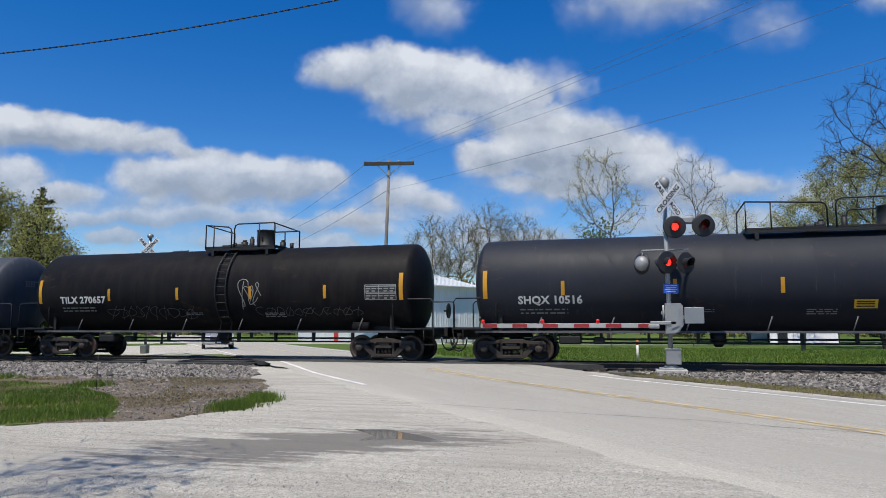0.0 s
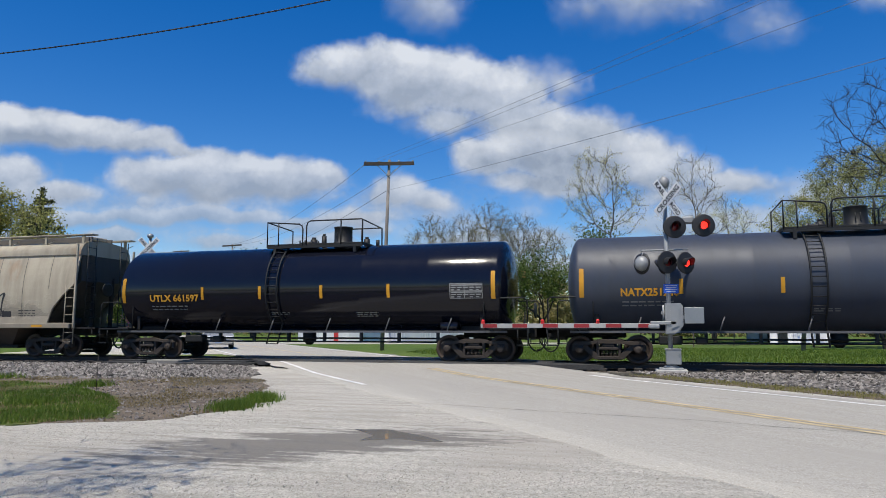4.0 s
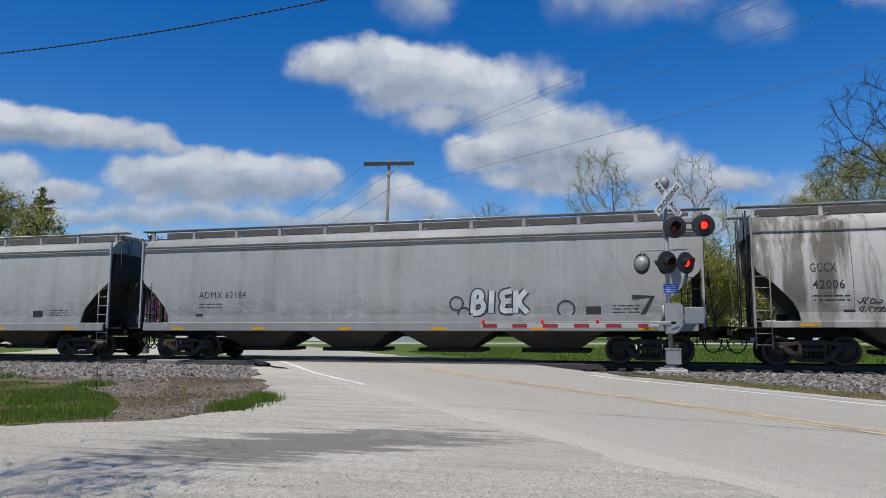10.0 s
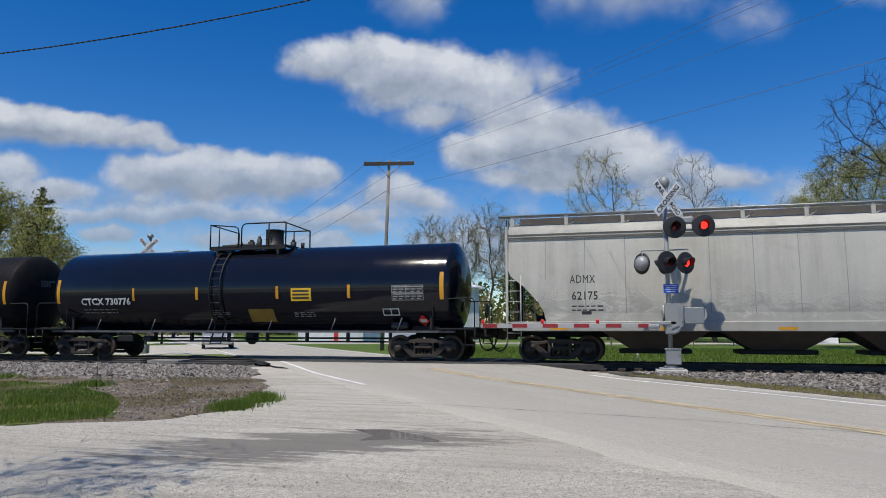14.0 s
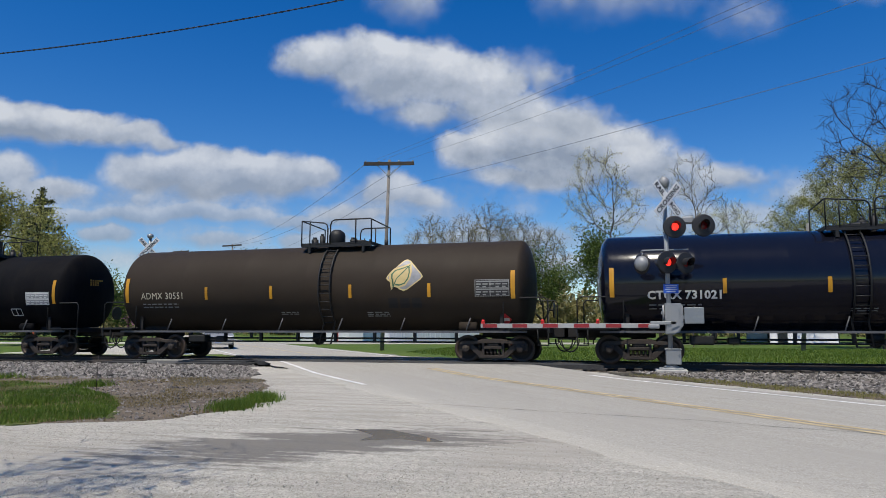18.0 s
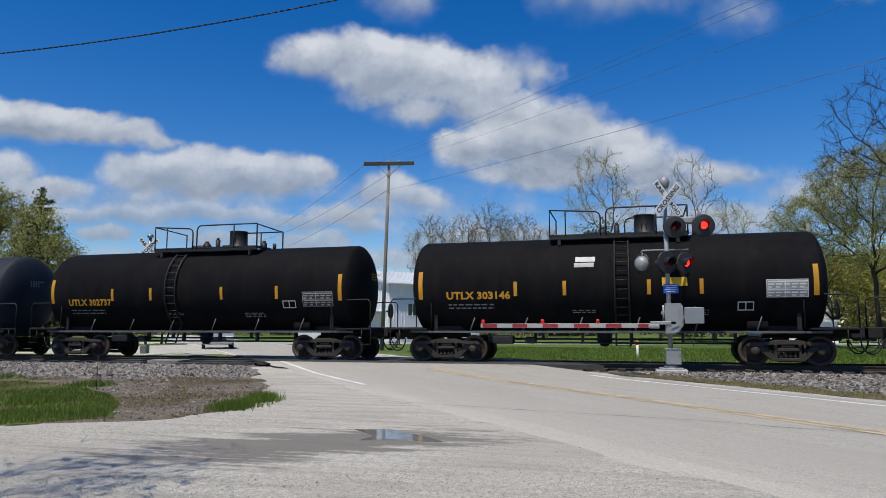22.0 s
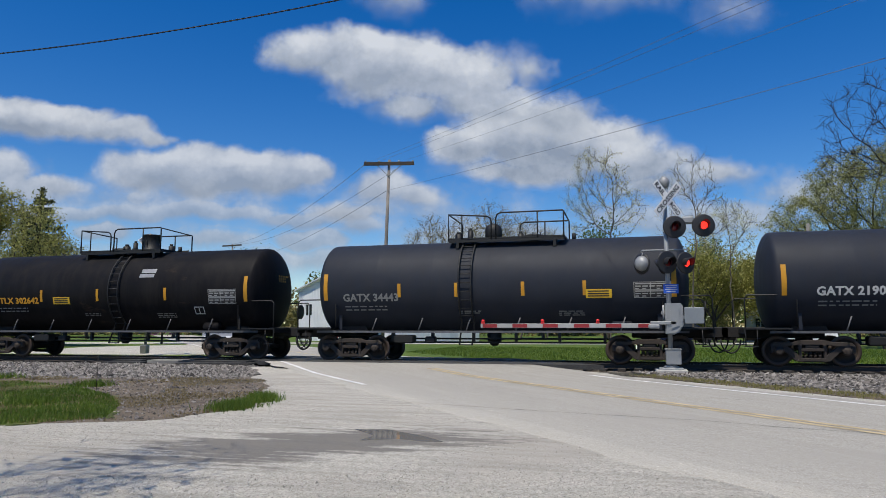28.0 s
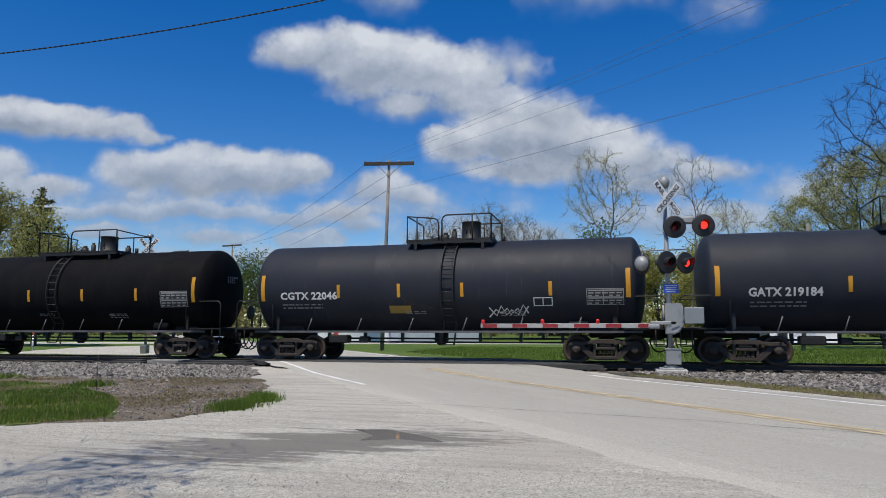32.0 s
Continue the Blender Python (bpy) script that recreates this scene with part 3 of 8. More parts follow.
# ---- clouds: far sky backdrops, in units of a thousandth of their distance ----
def cloud_bank(name, blobs, dist, drift, seed, label, soft=0.42, grey=0.5, glow_by=1.0, solid=0.94):
    unit = dist / 1254.7
    m = bpy.data.materials.new(name)
    m.use_nodes = True
    nt = m.node_tree
    nt.nodes.clear()
    v0 = tex_coord(nt, (1 / unit, 1 / unit, 1))
    warp = nt.nodes.new("ShaderNodeTexNoise")
    warp.inputs["Scale"].default_value, warp.inputs["Detail"].default_value = 0.011, 5
    off = nt.nodes.new("ShaderNodeVectorMath")
    off.operation = "ADD"
    off.inputs[1].default_value = (seed * 100, seed * 37, 0)
    nt.links.new(v0, off.inputs[0])
    nt.links.new(off.outputs[0], warp.inputs["Vector"])
    sub = nt.nodes.new("ShaderNodeVectorMath")
    sub.operation = "MULTIPLY_ADD"
    sub.inputs[1].default_value, sub.inputs[2].default_value = (70, 46, 0), (-35, -23, 0)
    nt.links.new(warp.outputs["Color"], sub.inputs[0])
    add = nt.nodes.new("ShaderNodeVectorMath")
    nt.links.new(v0, add.inputs[0])
    nt.links.new(sub.outputs[0], add.inputs[1])
    field = None
    low = total = None
    for cx, cy, rx, ry, amt in blobs:
        mp = nt.nodes.new("ShaderNodeMapping")
        mp.inputs["Scale"].default_value = (1 / rx, 1 / ry, 0)
        mp.inputs["Location"].default_value = (-(cx - 784) / rx, -(441 - cy) / ry, 0)
        nt.links.new(add.outputs[0], mp.inputs[0])
        ln = nt.nodes.new("ShaderNodeVectorMath")
        ln.operation = "LENGTH"
        nt.links.new(mp.outputs[0], ln.inputs[0])
        g = math_node(nt, "MULTIPLY", math_node(nt, "SUBTRACT", 1.0, ln.outputs["Value"]), amt)
        field = g if field is None else math_node(nt, "MAXIMUM", field, g)
        sp = nt.nodes.new("ShaderNodeSeparateXYZ")
        nt.links.new(mp.outputs[0], sp.inputs[0])
        wgt = math_node(nt, "MULTIPLY", math_node(nt, "MAXIMUM", g, 0.0), sp.outputs[1])
        low = wgt if low is None else math_node(nt, "ADD", low, wgt)
        some = math_node(nt, "MAXIMUM", g, 0.0)
        total = some if total is None else math_node(nt, "ADD", total, some)
    n1 = noise_tex(nt, off.outputs[0], 0.015, 11, 0.60)
    n2 = noise_tex(nt, off.outputs[0], 0.007, 4, 0.5)
    f = math_node(nt, "ADD", field, math_node(nt, "MULTIPLY", math_node(nt, "SUBTRACT", n1, 0.5), 0.62))
    mr = nt.nodes.new("ShaderNodeMapRange")
    mr.interpolation_type = "SMOOTHSTEP"
    mr.inputs["From Min"].default_value = 0.02
    under = math_node(nt, "DIVIDE", math_node(nt, "MULTIPLY", low, -1.0), math_node(nt, "ADD", total, 0.01), True)
    nt.links.new(math_node(nt, "ADD", math_node(nt, "MULTIPLY", under, 0.55), soft), mr.inputs["From Max"])
    nt.links.new(f, mr.inputs["Value"])
    shade = math_node(nt, "ADD", math_node(nt, "MULTIPLY", low, 0.55), math_node(nt, "MULTIPLY", n1, 0.75))
    shade = math_node(nt, "ADD", shade, math_node(nt, "MULTIPLY", n2, 0.25))
    col = ramp(nt, shade, [(0.30, (0.30 + 0.1 * grey, 0.36 + 0.1 * grey, 0.46 + 0.1 * grey)), (0.50, (0.50, 0.555, 0.65)), (0.74, (0.76, 0.795, 0.85))])
    em, tr, ms, out = (nt.nodes.new(k) for k in ("ShaderNodeEmission", "ShaderNodeBsdfTransparent", "ShaderNodeMixShader", "ShaderNodeOutputMaterial"))
    nt.links.new(col, em.inputs[0])
    em.inputs[1].default_value = glow_by
    nt.links.new(math_node(nt, "MULTIPLY", mr.outputs[0], solid), ms.inputs[0])
    nt.links.new(tr.outputs[0], ms.inputs[1])
    nt.links.new(em.outputs[0], ms.inputs[2])
    nt.links.new(ms.outputs[0], out.inputs[0])
    bm = bmesh.new()
    h0 = -139 * unit
    quad(bm, (-1500 * unit, h0, 0), (1500 * unit, h0, 0), (1500 * unit, 900 * unit, 0), (-1500 * unit, 900 * unit, 0))
    ob = thing(name, label, "cloud", kind="structure", bm=bm, material=m)
    base = look(EYE, AIM) @ pose(0, 0, -dist)
    side = look(EYE, AIM).to_3x3()
    MOVES.append((ob, [(t, Matrix.Translation(side @ Vector((drift[0] * unit * t, -drift[1] * unit * t, 0))) @ base) for t in (0, 16, 32)]))
    return ob


MOVES = []
cloud_bank("high_cloud", [(610, 122, 95, 52, 0.9), (690, 130, 130, 66, 1.0), (780, 145, 140, 72, 1.1), (870, 160, 115, 70, 1.0), (930, 170, 70, 52, 0.8), (720, 178, 95, 50, 0.8), (800, 215, 110, 44, 0.7), (930, 215, 150, 55, 0.8), (1050, 240, 120, 52, 0.7), (1010, 165, 50, 40, 0.4)],
           4400, (-2.55, -1.1), 1.0, "bright white fair-weather cumulus cloud", glow_by=0.96)
cloud_bank("thin_cloud", [(768, 18, 92, 62, 0.8), (1150, 2, 190, 72, 0.75), (1060, 20, 90, 60, 0.6), (1360, 40, 110, 62, 0.5), (1575, 0, 70, 45, 0.6), (985, 150, 80, 60, 0.5)],
           4300, (-2.55, -1.1), 1.6, "thin ragged wisps of white cloud", soft=0.75, grey=0.8, glow_by=0.92, solid=0.66)
cloud_bank("left_cloud", [(20, 225, 170, 46, 1.3), (140, 236, 150, 40, 1.2), (-120, 230, 200, 70, 1.2), (250, 254, 105, 30, 0.9), (320, 268, 60, 18, 0.6), (870, 285, 85, 52, 1.1), (990, 268, 180, 68, 1.2), (1100, 285, 160, 66, 1.0), (1190, 312, 120, 50, 0.8), (1310, 330, 130, 36, 0.6), (1000, 325, 210, 36, 0.8), (1220, 350, 160, 36, 0.7)],
           4600, (-1.9, -0.8), 2.0, "grey-white cloud bank drifting across the sky", grey=0.3, glow_by=0.90)
cloud_bank("low_cloud", [(5, 312, 105, 52, 1.1), (90, 345, 110, 34, 0.9), (290, 312, 110, 50, 1.1), (390, 305, 150, 52, 1.3), (500, 316, 120, 50, 1.2), (570, 312, 62, 40, 1.1), (430, 340, 220, 34, 0.9), (700, 345, 80, 42, 0.8), (760, 365, 70, 34, 0.7), (640, 385, 110, 26, 0.7)],
           4700, (-0.9, -0.4), 3.0, "long flat-bottomed cumulus bank", grey=0.5, glow_by=0.90, solid=0.88)
cloud_bank("far_cloud", [(110, 385, 170, 24, 0.8), (330, 384, 260, 24, 0.9), (560, 396, 130, 22, 0.8), (268, 358, 34, 18, 0.7), (205, 420, 62, 26, 1.0), (565, 432, 85, 28, 1.1), (655, 412, 60, 24, 0.8), (30, 425, 70, 30, 0.7), (400, 430, 120, 24, 0.6), (900, 425, 260, 40, 0.6), (1250, 400, 280, 50, 0.7), (1450, 350, 140, 55, 0.5), (700, 470, 1000, 40, 0.5), (300, 375, 460, 95, 0.34), (760, 380, 260, 70, 0.3)],
           4800, (-0.7, -0.3), 4.0, "far streaks and puffs of pale cloud near the horizon", grey=0.8, glow_by=0.84, solid=0.74)


# ---- crossing signals ----
def text_plate(body, size, width, depth=0.004):
    bm = bmesh.new()
    add_text(bm, body, 0, 0, size, 0.006, 1.0, width)
    xs, zs = [v.co.x for v in bm.verts], [v.co.z for v in bm.verts]
    cx, cz = (min(xs) + max(xs)) / 2, (min(zs) + max(zs)) / 2
    for v in bm.verts:
        v.co.x -= cx
        v.co.z -= cz
    bm.normal_update()
    for f in bm.faces:
        if f.normal.y > 0:
            f.normal_flip()
    return bm


LAMPS = []


def signal_lamp(mast, x, y, z, turn, side, size=0.30):
    """A lamp that faces local -y, with a dark target, a hood and a lit disc that turns inside."""
    m = pose(x, y, z, 0, 0, turn)
    bm = bmesh.new()
    lathe(bm, [(-0.012, 0.001), (-0.012, size - 0.03), (-0.004, size), (0.012, size), (0.03, size * 0.5), (0.2, size * 0.42), (0.24, 0.1), (0.24, 0.001)], "y", 30)
    target = part("lamp_target", bm, M_HOOD, mast, "round black lamp background", m)
    bm = bmesh.new()
    n, r0 = 14, 0.125
    inner, outer = [], []
    for i in range(n + 1):
        a = radians(-35 + 250 * i / n)
        reach = 0.28 * (0.35 + 0.65 * max(0, math.sin(a) * 0.5 + 0.5))
        for lst, r in ((inner, r0), (outer, r0 + 0.008)):
            lst.append((bm.verts.new((r * math.cos(a), -0.012, r * math.sin(a))), bm.verts.new((r * 0.97 * math.cos(a), -0.012 - reach, r * 0.97 * math.sin(a)))))
    for lst in (inner, outer):
        for (a, b), (c, d) in zip(lst, lst[1:]):
            bm.faces.new((a, b, d, c)).smooth = True
    part("hood", bm, M_HOOD, target)
    bm = bmesh.new()
    lathe(bm, [(-0.016, 0.105), (-0.024, 0.125), (-0.012, 0.13)], "y", 24)
    part("lens_rim", bm, M_HOOD, target)
    bm = bmesh.new()
    lathe(bm, [(-0.005, 0.001), (-0.005, 0.104), (0.005, 0.104), (0.005, 0.001)], "y", 24)
    bm.normal_update()
    for f in bm.faces:
        f.material_index = 1 if f.calc_center_median().y < 0 else 0
    led = part("led_disc", bm, [M_REDDIM, M_REDLIT], target, "red signal lens", pose(0, -0.03, 0))
    LAMPS.append((led, side))
    return target


def crossbuck(mast, x, y, z, turn, both=False):
    for k, (ang, words) in enumerate(((47, "CROSSING"), (-47, "RAIL ROAD"))):
        m = pose(x, y, z, 0, 0, turn) @ pose(0, -0.012 * (1 - k) - 0.004, 0, 0, -ang, 0)
        bm = bmesh.new()
        box(bm, (0, 0, 0), (1.22, 0.006, 0.225), bevel=0.002)
        board = part("crossbuck_board", bm, M_SIGNW, mast, "white reflective crossbuck board", m)
        for word, cx in (((words, 0),) if k == 0 else (("RAIL", -0.36), ("ROAD", 0.36))):
            bm = text_plate(word, 0.20, 1.08 if k == 0 else 0.42)
            part("legend", bm, M_SIGNB, board, m=pose(cx, -0.0055, 0))
            if both:
                part("legend", bm_copy(word, 1.08 if k == 0 else 0.42), M_SIGNB, board, m=pose(cx, 0.0055, 0, 0, 0, 180))


def bm_copy(word, w):
    return text_plate(word, 0.20, w)


sig = thing("crossing_signal", "silver railway crossing signal with red flashers and lowered gate", "crossing signal", pose(0.86, -2.8, 0.052) @ Matrix.Scale(1.034, 4))
GX, GZ = 0.80, 0.09


def S(x, z):
    return x - GX, z - GZ


bm = bmesh.new()
rod(bm, (0, 0, 0.3), (-0.03, 0, 5.08), 0.062, 16)
part("mast", bm, M_ALU, sig, "weathered aluminium mast")
bm = bmesh.new()
lathe(bm, [(4.99, 0.07), (5.05, 0.125), (5.15, 0.15), (5.25, 0.13), (5.31, 0.07), (5.33, 0.001)], "z", 20, (-0.02, 0, 0))
part("mast_cap", bm, M_ALU, sig, "rounded silver bell housing")
bm = bmesh.new()
box(bm, (0, 0, 0.03), (0.62, 0.62, 0.08), bevel=0.01)
lathe(bm, [(0.07, 0.2), (0.10, 0.2), (0.16, 0.11), (0.34, 0.09)], "z", 16)
part("base_casting", bm, M_ALU, sig)
bm = bmesh.new()
box(bm, (0.06, -0.10, 0.36), (0.40, 0.24, 0.40), bevel=0.02)
box(bm, (0.06, -0.10, 0.57), (0.43, 0.27, 0.03), bevel=0.008)
jb = part("junction_box", bm, M_ALU, sig, "silver cast junction box")
bm = bmesh.new()
rod(bm, (0.2, -0.24, 0.42), (0.2, -0.2, 0.42), 0.03, 10)
part("latch", bm, M_GALV, jb)
crossbuck(sig, 0.05, -0.09, 4.68, 38)
# upper flashers on their arm
bm = bmesh.new()
x2, z2 = S(1.74, 3.97)
rod(bm, (-0.02, 0.0, 4.08), (x2 - 0.1, 0.10, 4.08), 0.035, 10)
box(bm, (0.56, 0.06, 4.08), (0.34, 0.2, 0.20), bevel=0.04)
for z in (3.77, 3.96):
    rod(bm, (-0.02, 0, z - 0.02), (-0.02, 0, z + 0.02), 0.08, 14)
rod(bm, (-0.02, 0, 3.84), (0.42, 0.05, 4.02), 0.02, 8)
part("lamp_arm", bm, M_ALU, sig)
signal_lamp(sig, *S(1.01, 3.98)[:1], -0.10, S(1.01, 3.98)[1], 10, "L", 0.31)
signal_lamp(sig, *S(1.76, 4.00)[:1], -0.06, S(1.76, 4.00)[1], 10, "R", 0.31)
# lower flashers and bell
bm = bmesh.new()
tube(bm, [(-0.70, 0.02, 3.23), (-0.66, 0, 3.27), (0.55, 0, 3.27)], 0.022, 8)
rod(bm, (0.02, 0, 2.91), (0.30, -0.1, 2.91), 0.03, 8)
part("lamp_arm", bm, M_ALU, sig)
signal_lamp(sig, -0.02, -0.26, 2.91, 34, "L", 0.31)
signal_lamp(sig, 0.47, -0.02, 2.90, 38, "R", 0.30)
signal_lamp(sig, -0.08, 0.22, 2.90, 230, "R", 0.29)
bm = bmesh.new()
lathe(bm, [(-0.02, 0.001), (-0.02, 0.18), (0.02, 0.29), (0.05, 0.30), (0.07, 0.28)], "y", 24)
part("lamp_back", bm, M_HOOD, sig, "", pose(-0.71, 0.02, 2.91, 0, 0, -46))
bm = bmesh.new()
lathe(bm, [(-0.20, 0.001), (-0.195, 0.08), (-0.155, 0.155), (-0.07, 0.205), (0.0, 0.215)], "y", 24)
rod(bm, (0, 0, 0.15), (0, 0.02, 0.30), 0.02, 8)
rod(bm, (0, 0.05, 0), (0, 0.3, 0), 0.06, 10)
part("bell", bm, M_ALU, sig, "silver warning bell", pose(-0.67, -0.02, 2.91, 0, 0, -30))
# blue emergency notice with unreadable print
bm = bmesh.new()
box(bm, (0, 0, 0), (0.42, 0.008, 0.25))
notice = part("notice", bm, M_BLUE, sig, "small blue notice plate", pose(0.06, -0.08, 2.20, 0, 0, 20))
for k in range(4):
    bm = bmesh.new()
    w = (0.34, 0.30, 0.34, 0.26)[k]
    box(bm, (0, -0.006, 0.085 - 0.055 * k), (w, 0.003, 0.022))
    part("print_bar", bm, M_WHITE, notice)
# gate machine, counterweight and arm
bm = bmesh.new()
prism(bm, [(-0.12, 0.98), (-0.12, 1.80), (0.28, 1.80), (0.34, 1.72), (0.34, 1.20), (0.22, 1.02), (0.1, 0.96)], -0.30, 0.02)
es = [e for e in bm.edges if abs(e.verts[0].co.y - e.verts[1].co.y) < 1e-6]
bmesh.ops.bevel(bm, geom=es, offset=0.03, segments=2, affect="EDGES")
gm = part("gate_machine", bm, M_ALU, sig, "silver gate mechanism housing")
bm = bmesh.new()
prism(bm, [(0.02, 1.12), (0.02, 1.66), (0.24, 1.66), (0.24, 1.2)], -0.33, -0.30)
part("access_cover", bm, M_ALU, gm)
bm = bmesh.new()
box(bm, (0.62, -0.22, 1.47), (0.50, 0.05, 0.44), bevel=0.01)
box(bm, (0.40, -0.22, 1.42), (0.3, 0.03, 0.10))
part("counterweight", bm, M_GALV, sig, "grey steel counterweight plate")
bm = bmesh.new()
box(bm, (-0.18, -0.28, 1.27), (0.66, 0.10, 0.09), bevel=0.01)
box(bm, (-0.42, -0.28, 1.18), (0.30, 0.14, 0.12), bevel=0.03)
rod(bm, (-0.16, -0.16, 1.3), (-0.16, -0.16, 1.75), 0.03, 8)
rod(bm, (-0.2, -0.16, 1.55), (-0.05, -0.05, 1.55), 0.05, 8)
part("arm_bracket", bm, M_ALU, sig)
M_ARMRED2 = simple("faded_red_sheeting", (0.26, 0.015, 0.018), 0.5, 0, 0.25, 4, 0)
# the arm's white is under half as bright as the sign sheet
M_ARMW = simple("greyed_white_sheeting", (0.36, 0.36, 0.35), 0.5, 0, 0.15, 4, 0)
bm = bmesh.new()
box(bm, (-2.84, -0.30, 1.20), (4.70, 0.03, 0.125), bevel=0.006)
arm = part("gate_arm", bm, M_ARMW, sig, "red and white striped gate arm")
for i in range(6):
    bm = bmesh.new()
    box(bm, (-4.92 + 0.86 * i, -0.318, 1.20), (0.42, 0.006, 0.105))
    part("red_stripe", bm, M_ARMRED2, arm)
M_ARMRED = glow("gate_lamp_red", (0.6, 0.02, 0.02), 0.12)
for x in (-5.12, -3.42, -1.9):
    bm = bmesh.new()
    box(bm, (x, -0.30, 1.285), (0.10, 0.05, 0.05), bevel=0.01)
    lathe(bm, [(1.30, 0.04), (1.34, 0.048), (1.375, 0.035), (1.38, 0.001)], "z", 12, (x, -0.30, 0))
    part("arm_lamp", bm, M_ARMRED, arm, "small red gate lamp")
thing("signal_footing", "cracked concrete footing under the crossing signal", "footing", pose(0.86, -2.8, -0.03), bm=(lambda b: (box(b, (0, 0, 0.04), (0.85, 0.8, 0.14), bevel=0.02), b)[1])(bmesh.new()), material=M_CONC)

# far signal, seen from behind
far = thing("crossing_signal", "far crossing signal beside the road, partly hidden by the train", "crossing signal", pose(-22.2, 4.7, 0.05))
bm = bmesh.new()
rod(bm, (0, 0, 0.3), (0, 0, 5.45), 0.07, 12)
part("mast", bm, M_GALV, far)
bm = bmesh.new()
lathe(bm, [(5.42, 0.08), (5.48, 0.15), (5.60, 0.14), (5.66, 0.001)], "z", 14)
part("mast_cap", bm, M_GALV, far)
crossbuck(far, 0, -0.09, 4.95, 25, True)
bm = bmesh.new()
rod(bm, (-0.5, 0, 3.9), (0.5, 0, 3.9), 0.04, 8)
part("lamp_arm", bm, M_GALV, far)
for x, sd in ((-0.48, "L"), (0.48, "R")):
    signal_lamp(far, x, 0.12, 3.9, 205, sd, 0.28)
bm = bmesh.new()
lathe(bm, [(-0.2, 0.001), (-0.18, 0.12), (-0.1, 0.24), (0.0, 0.28)], "y", 18)
part("bell", bm, M_ALU, far, "", pose(-0.45, -0.05, 3.9))
bm = bmesh.new()
box(bm, (0.05, -0.1, 0.22), (0.34, 0.28, 0.40), bevel=0.03)
part("junction_box", bm, M_GALV, far)
bm = bmesh.new()
box(bm, (0.1, -0.2, 1.3), (0.45, 0.4, 0.7), bevel=0.05)
part("gate_machine", bm, M_GALV, far)

# ---- poles and wires ----
def utility_pole(x, y, h, r, turn, lean=(0.0, 0.0), arms=1, w=2.95, label="weathered grey wooden utility pole with a crossarm"):
    p = thing("utility_pole", label, "utility pole", pose(x, y, -0.05), "utility poles")
    bm = bmesh.new()
    rod(bm, (0, 0, 0), (lean[0], lean[1], h), r, 14, r * 0.68)
    part("pole", bm, M_WOOD, p)
    for k in range(arms):
        z = h - 0.25 - 0.9 * k
        m = pose(lean[0], lean[1], z, 0, 0, turn)
        bm = bmesh.new()
        box(bm, (0, -0.13, 0), (w, 0.12, 0.20), bevel=0.01)
        arm = part("crossarm", bm, M_BARK, p, "", m)
        for s in (-1, 1):
            bm = bmesh.new()
            tube(bm, [(s * w * 0.26, -0.13, -0.03), (0, -0.10, -0.75)], 0.02, 6)
            part("brace", bm, M_GALV, arm)
        for q in (-0.47, -0.2, 0.2, 0.47):
            bm = bmesh.new()
            lathe(bm, [(0.06, 0.02), (0.10, 0.03), (0.12, 0.055), (0.16, 0.06), (0.19, 0.035), (0.20, 0.001)], "z", 10, (q * w, -0.13, 0))
            part("insulator", bm, M_CONC, arm)
    return p


utility_pole(-14.14, 14.64, 11.1, 0.12, 12, (0.35, 0.0))
utility_pole(-58.2, 69.5, 13.9, 0.17, -10, w=3.6)
utility_pole(-75.8, 81.8, 14.8, 0.17, -10, w=3.6)
utility_pole(8.95, 20.5, 7.25, 0.13, 20, (0.62, 0), 0, label="leaning grey wooden utility pole beside the lawn")


def wire(a, b, r, sag, label="thin overhead power line wire", n=14, twist=False):
    a, b = Vector(a), Vector(b)
    pts = [a.lerp(b, i / n) - Vector((0, 0, sag * 4 * (i / n) * (1 - i / n))) for i in range(n + 1)]
    bm = bmesh.new()
    tube(bm, pts, r, 5)
    return thing("overhead_wire", label, "wire", group="overhead wires", bm=bm, material=M_WIRE_PALE)


POLE_TOP = Vector((-13.8, 14.5, 10.95))
for (dx, dz), end in (((-1.15, 0), (2.1, -10.0, 7.38)), ((-0.5, 0), (2.42, -10.03, 7.34)), ((1.2, 0), (3.76, -10.33, 7.01)), ((0, -1.75), (4.25, -10.48, 5.91))):
    a = POLE_TOP + Vector((dx, -0.1, dz))
    wire(a, a.lerp(Vector(end), 1.25), 0.0045 if dz == 0 else 0.006, 0.12)
wire(POLE_TOP + Vector((-1.15, -0.2, 0)), (-58.8, 69.2, 13.8), 0.012, 1.2)
wire(POLE_TOP + Vector((1.2, 0.2, 0)), (-57.2, 69.4, 13.8), 0.012, 1.2)
wire(POLE_TOP + Vector((0, 0, -1.7)), (-58.2, 69.4, 11.5), 0.012, 1.2)

# a near cable that sways in the wind; its poses turn about one end
CABLE_PIVOT = Vector((-13.262, -12.0, 7.176))
bm = bmesh.new()
pts = []
for i in range(41):
    x = -14 + 34 * i / 40
    pts.append((x, 0, 0.0060 * (x - 1.0) ** 2 - 0.048 * x * 0.2 - 0.006 if x > -0.1 else 0.009 * x * x - 0.022 * x))
tube(bm, pts, 0.011, 6)
for i in range(90):
    x = -3 + 0.14 * i
    z = 0.0060 * (x - 1.0) ** 2 - 0.048 * x * 0.2 - 0.006 if x > -0.1 else 0.009 * x * x - 0.022 * x
    box(bm, (x, 0, z), (0.05, 0.030, 0.030), Matrix.Rotation(0.6, 3, "X"))
cable = thing("overhead_cable", "black twisted overhead cable swaying in the wind", "wire", Matrix.Translation(CABLE_PIVOT), bm=bm, material=M_WIRE)
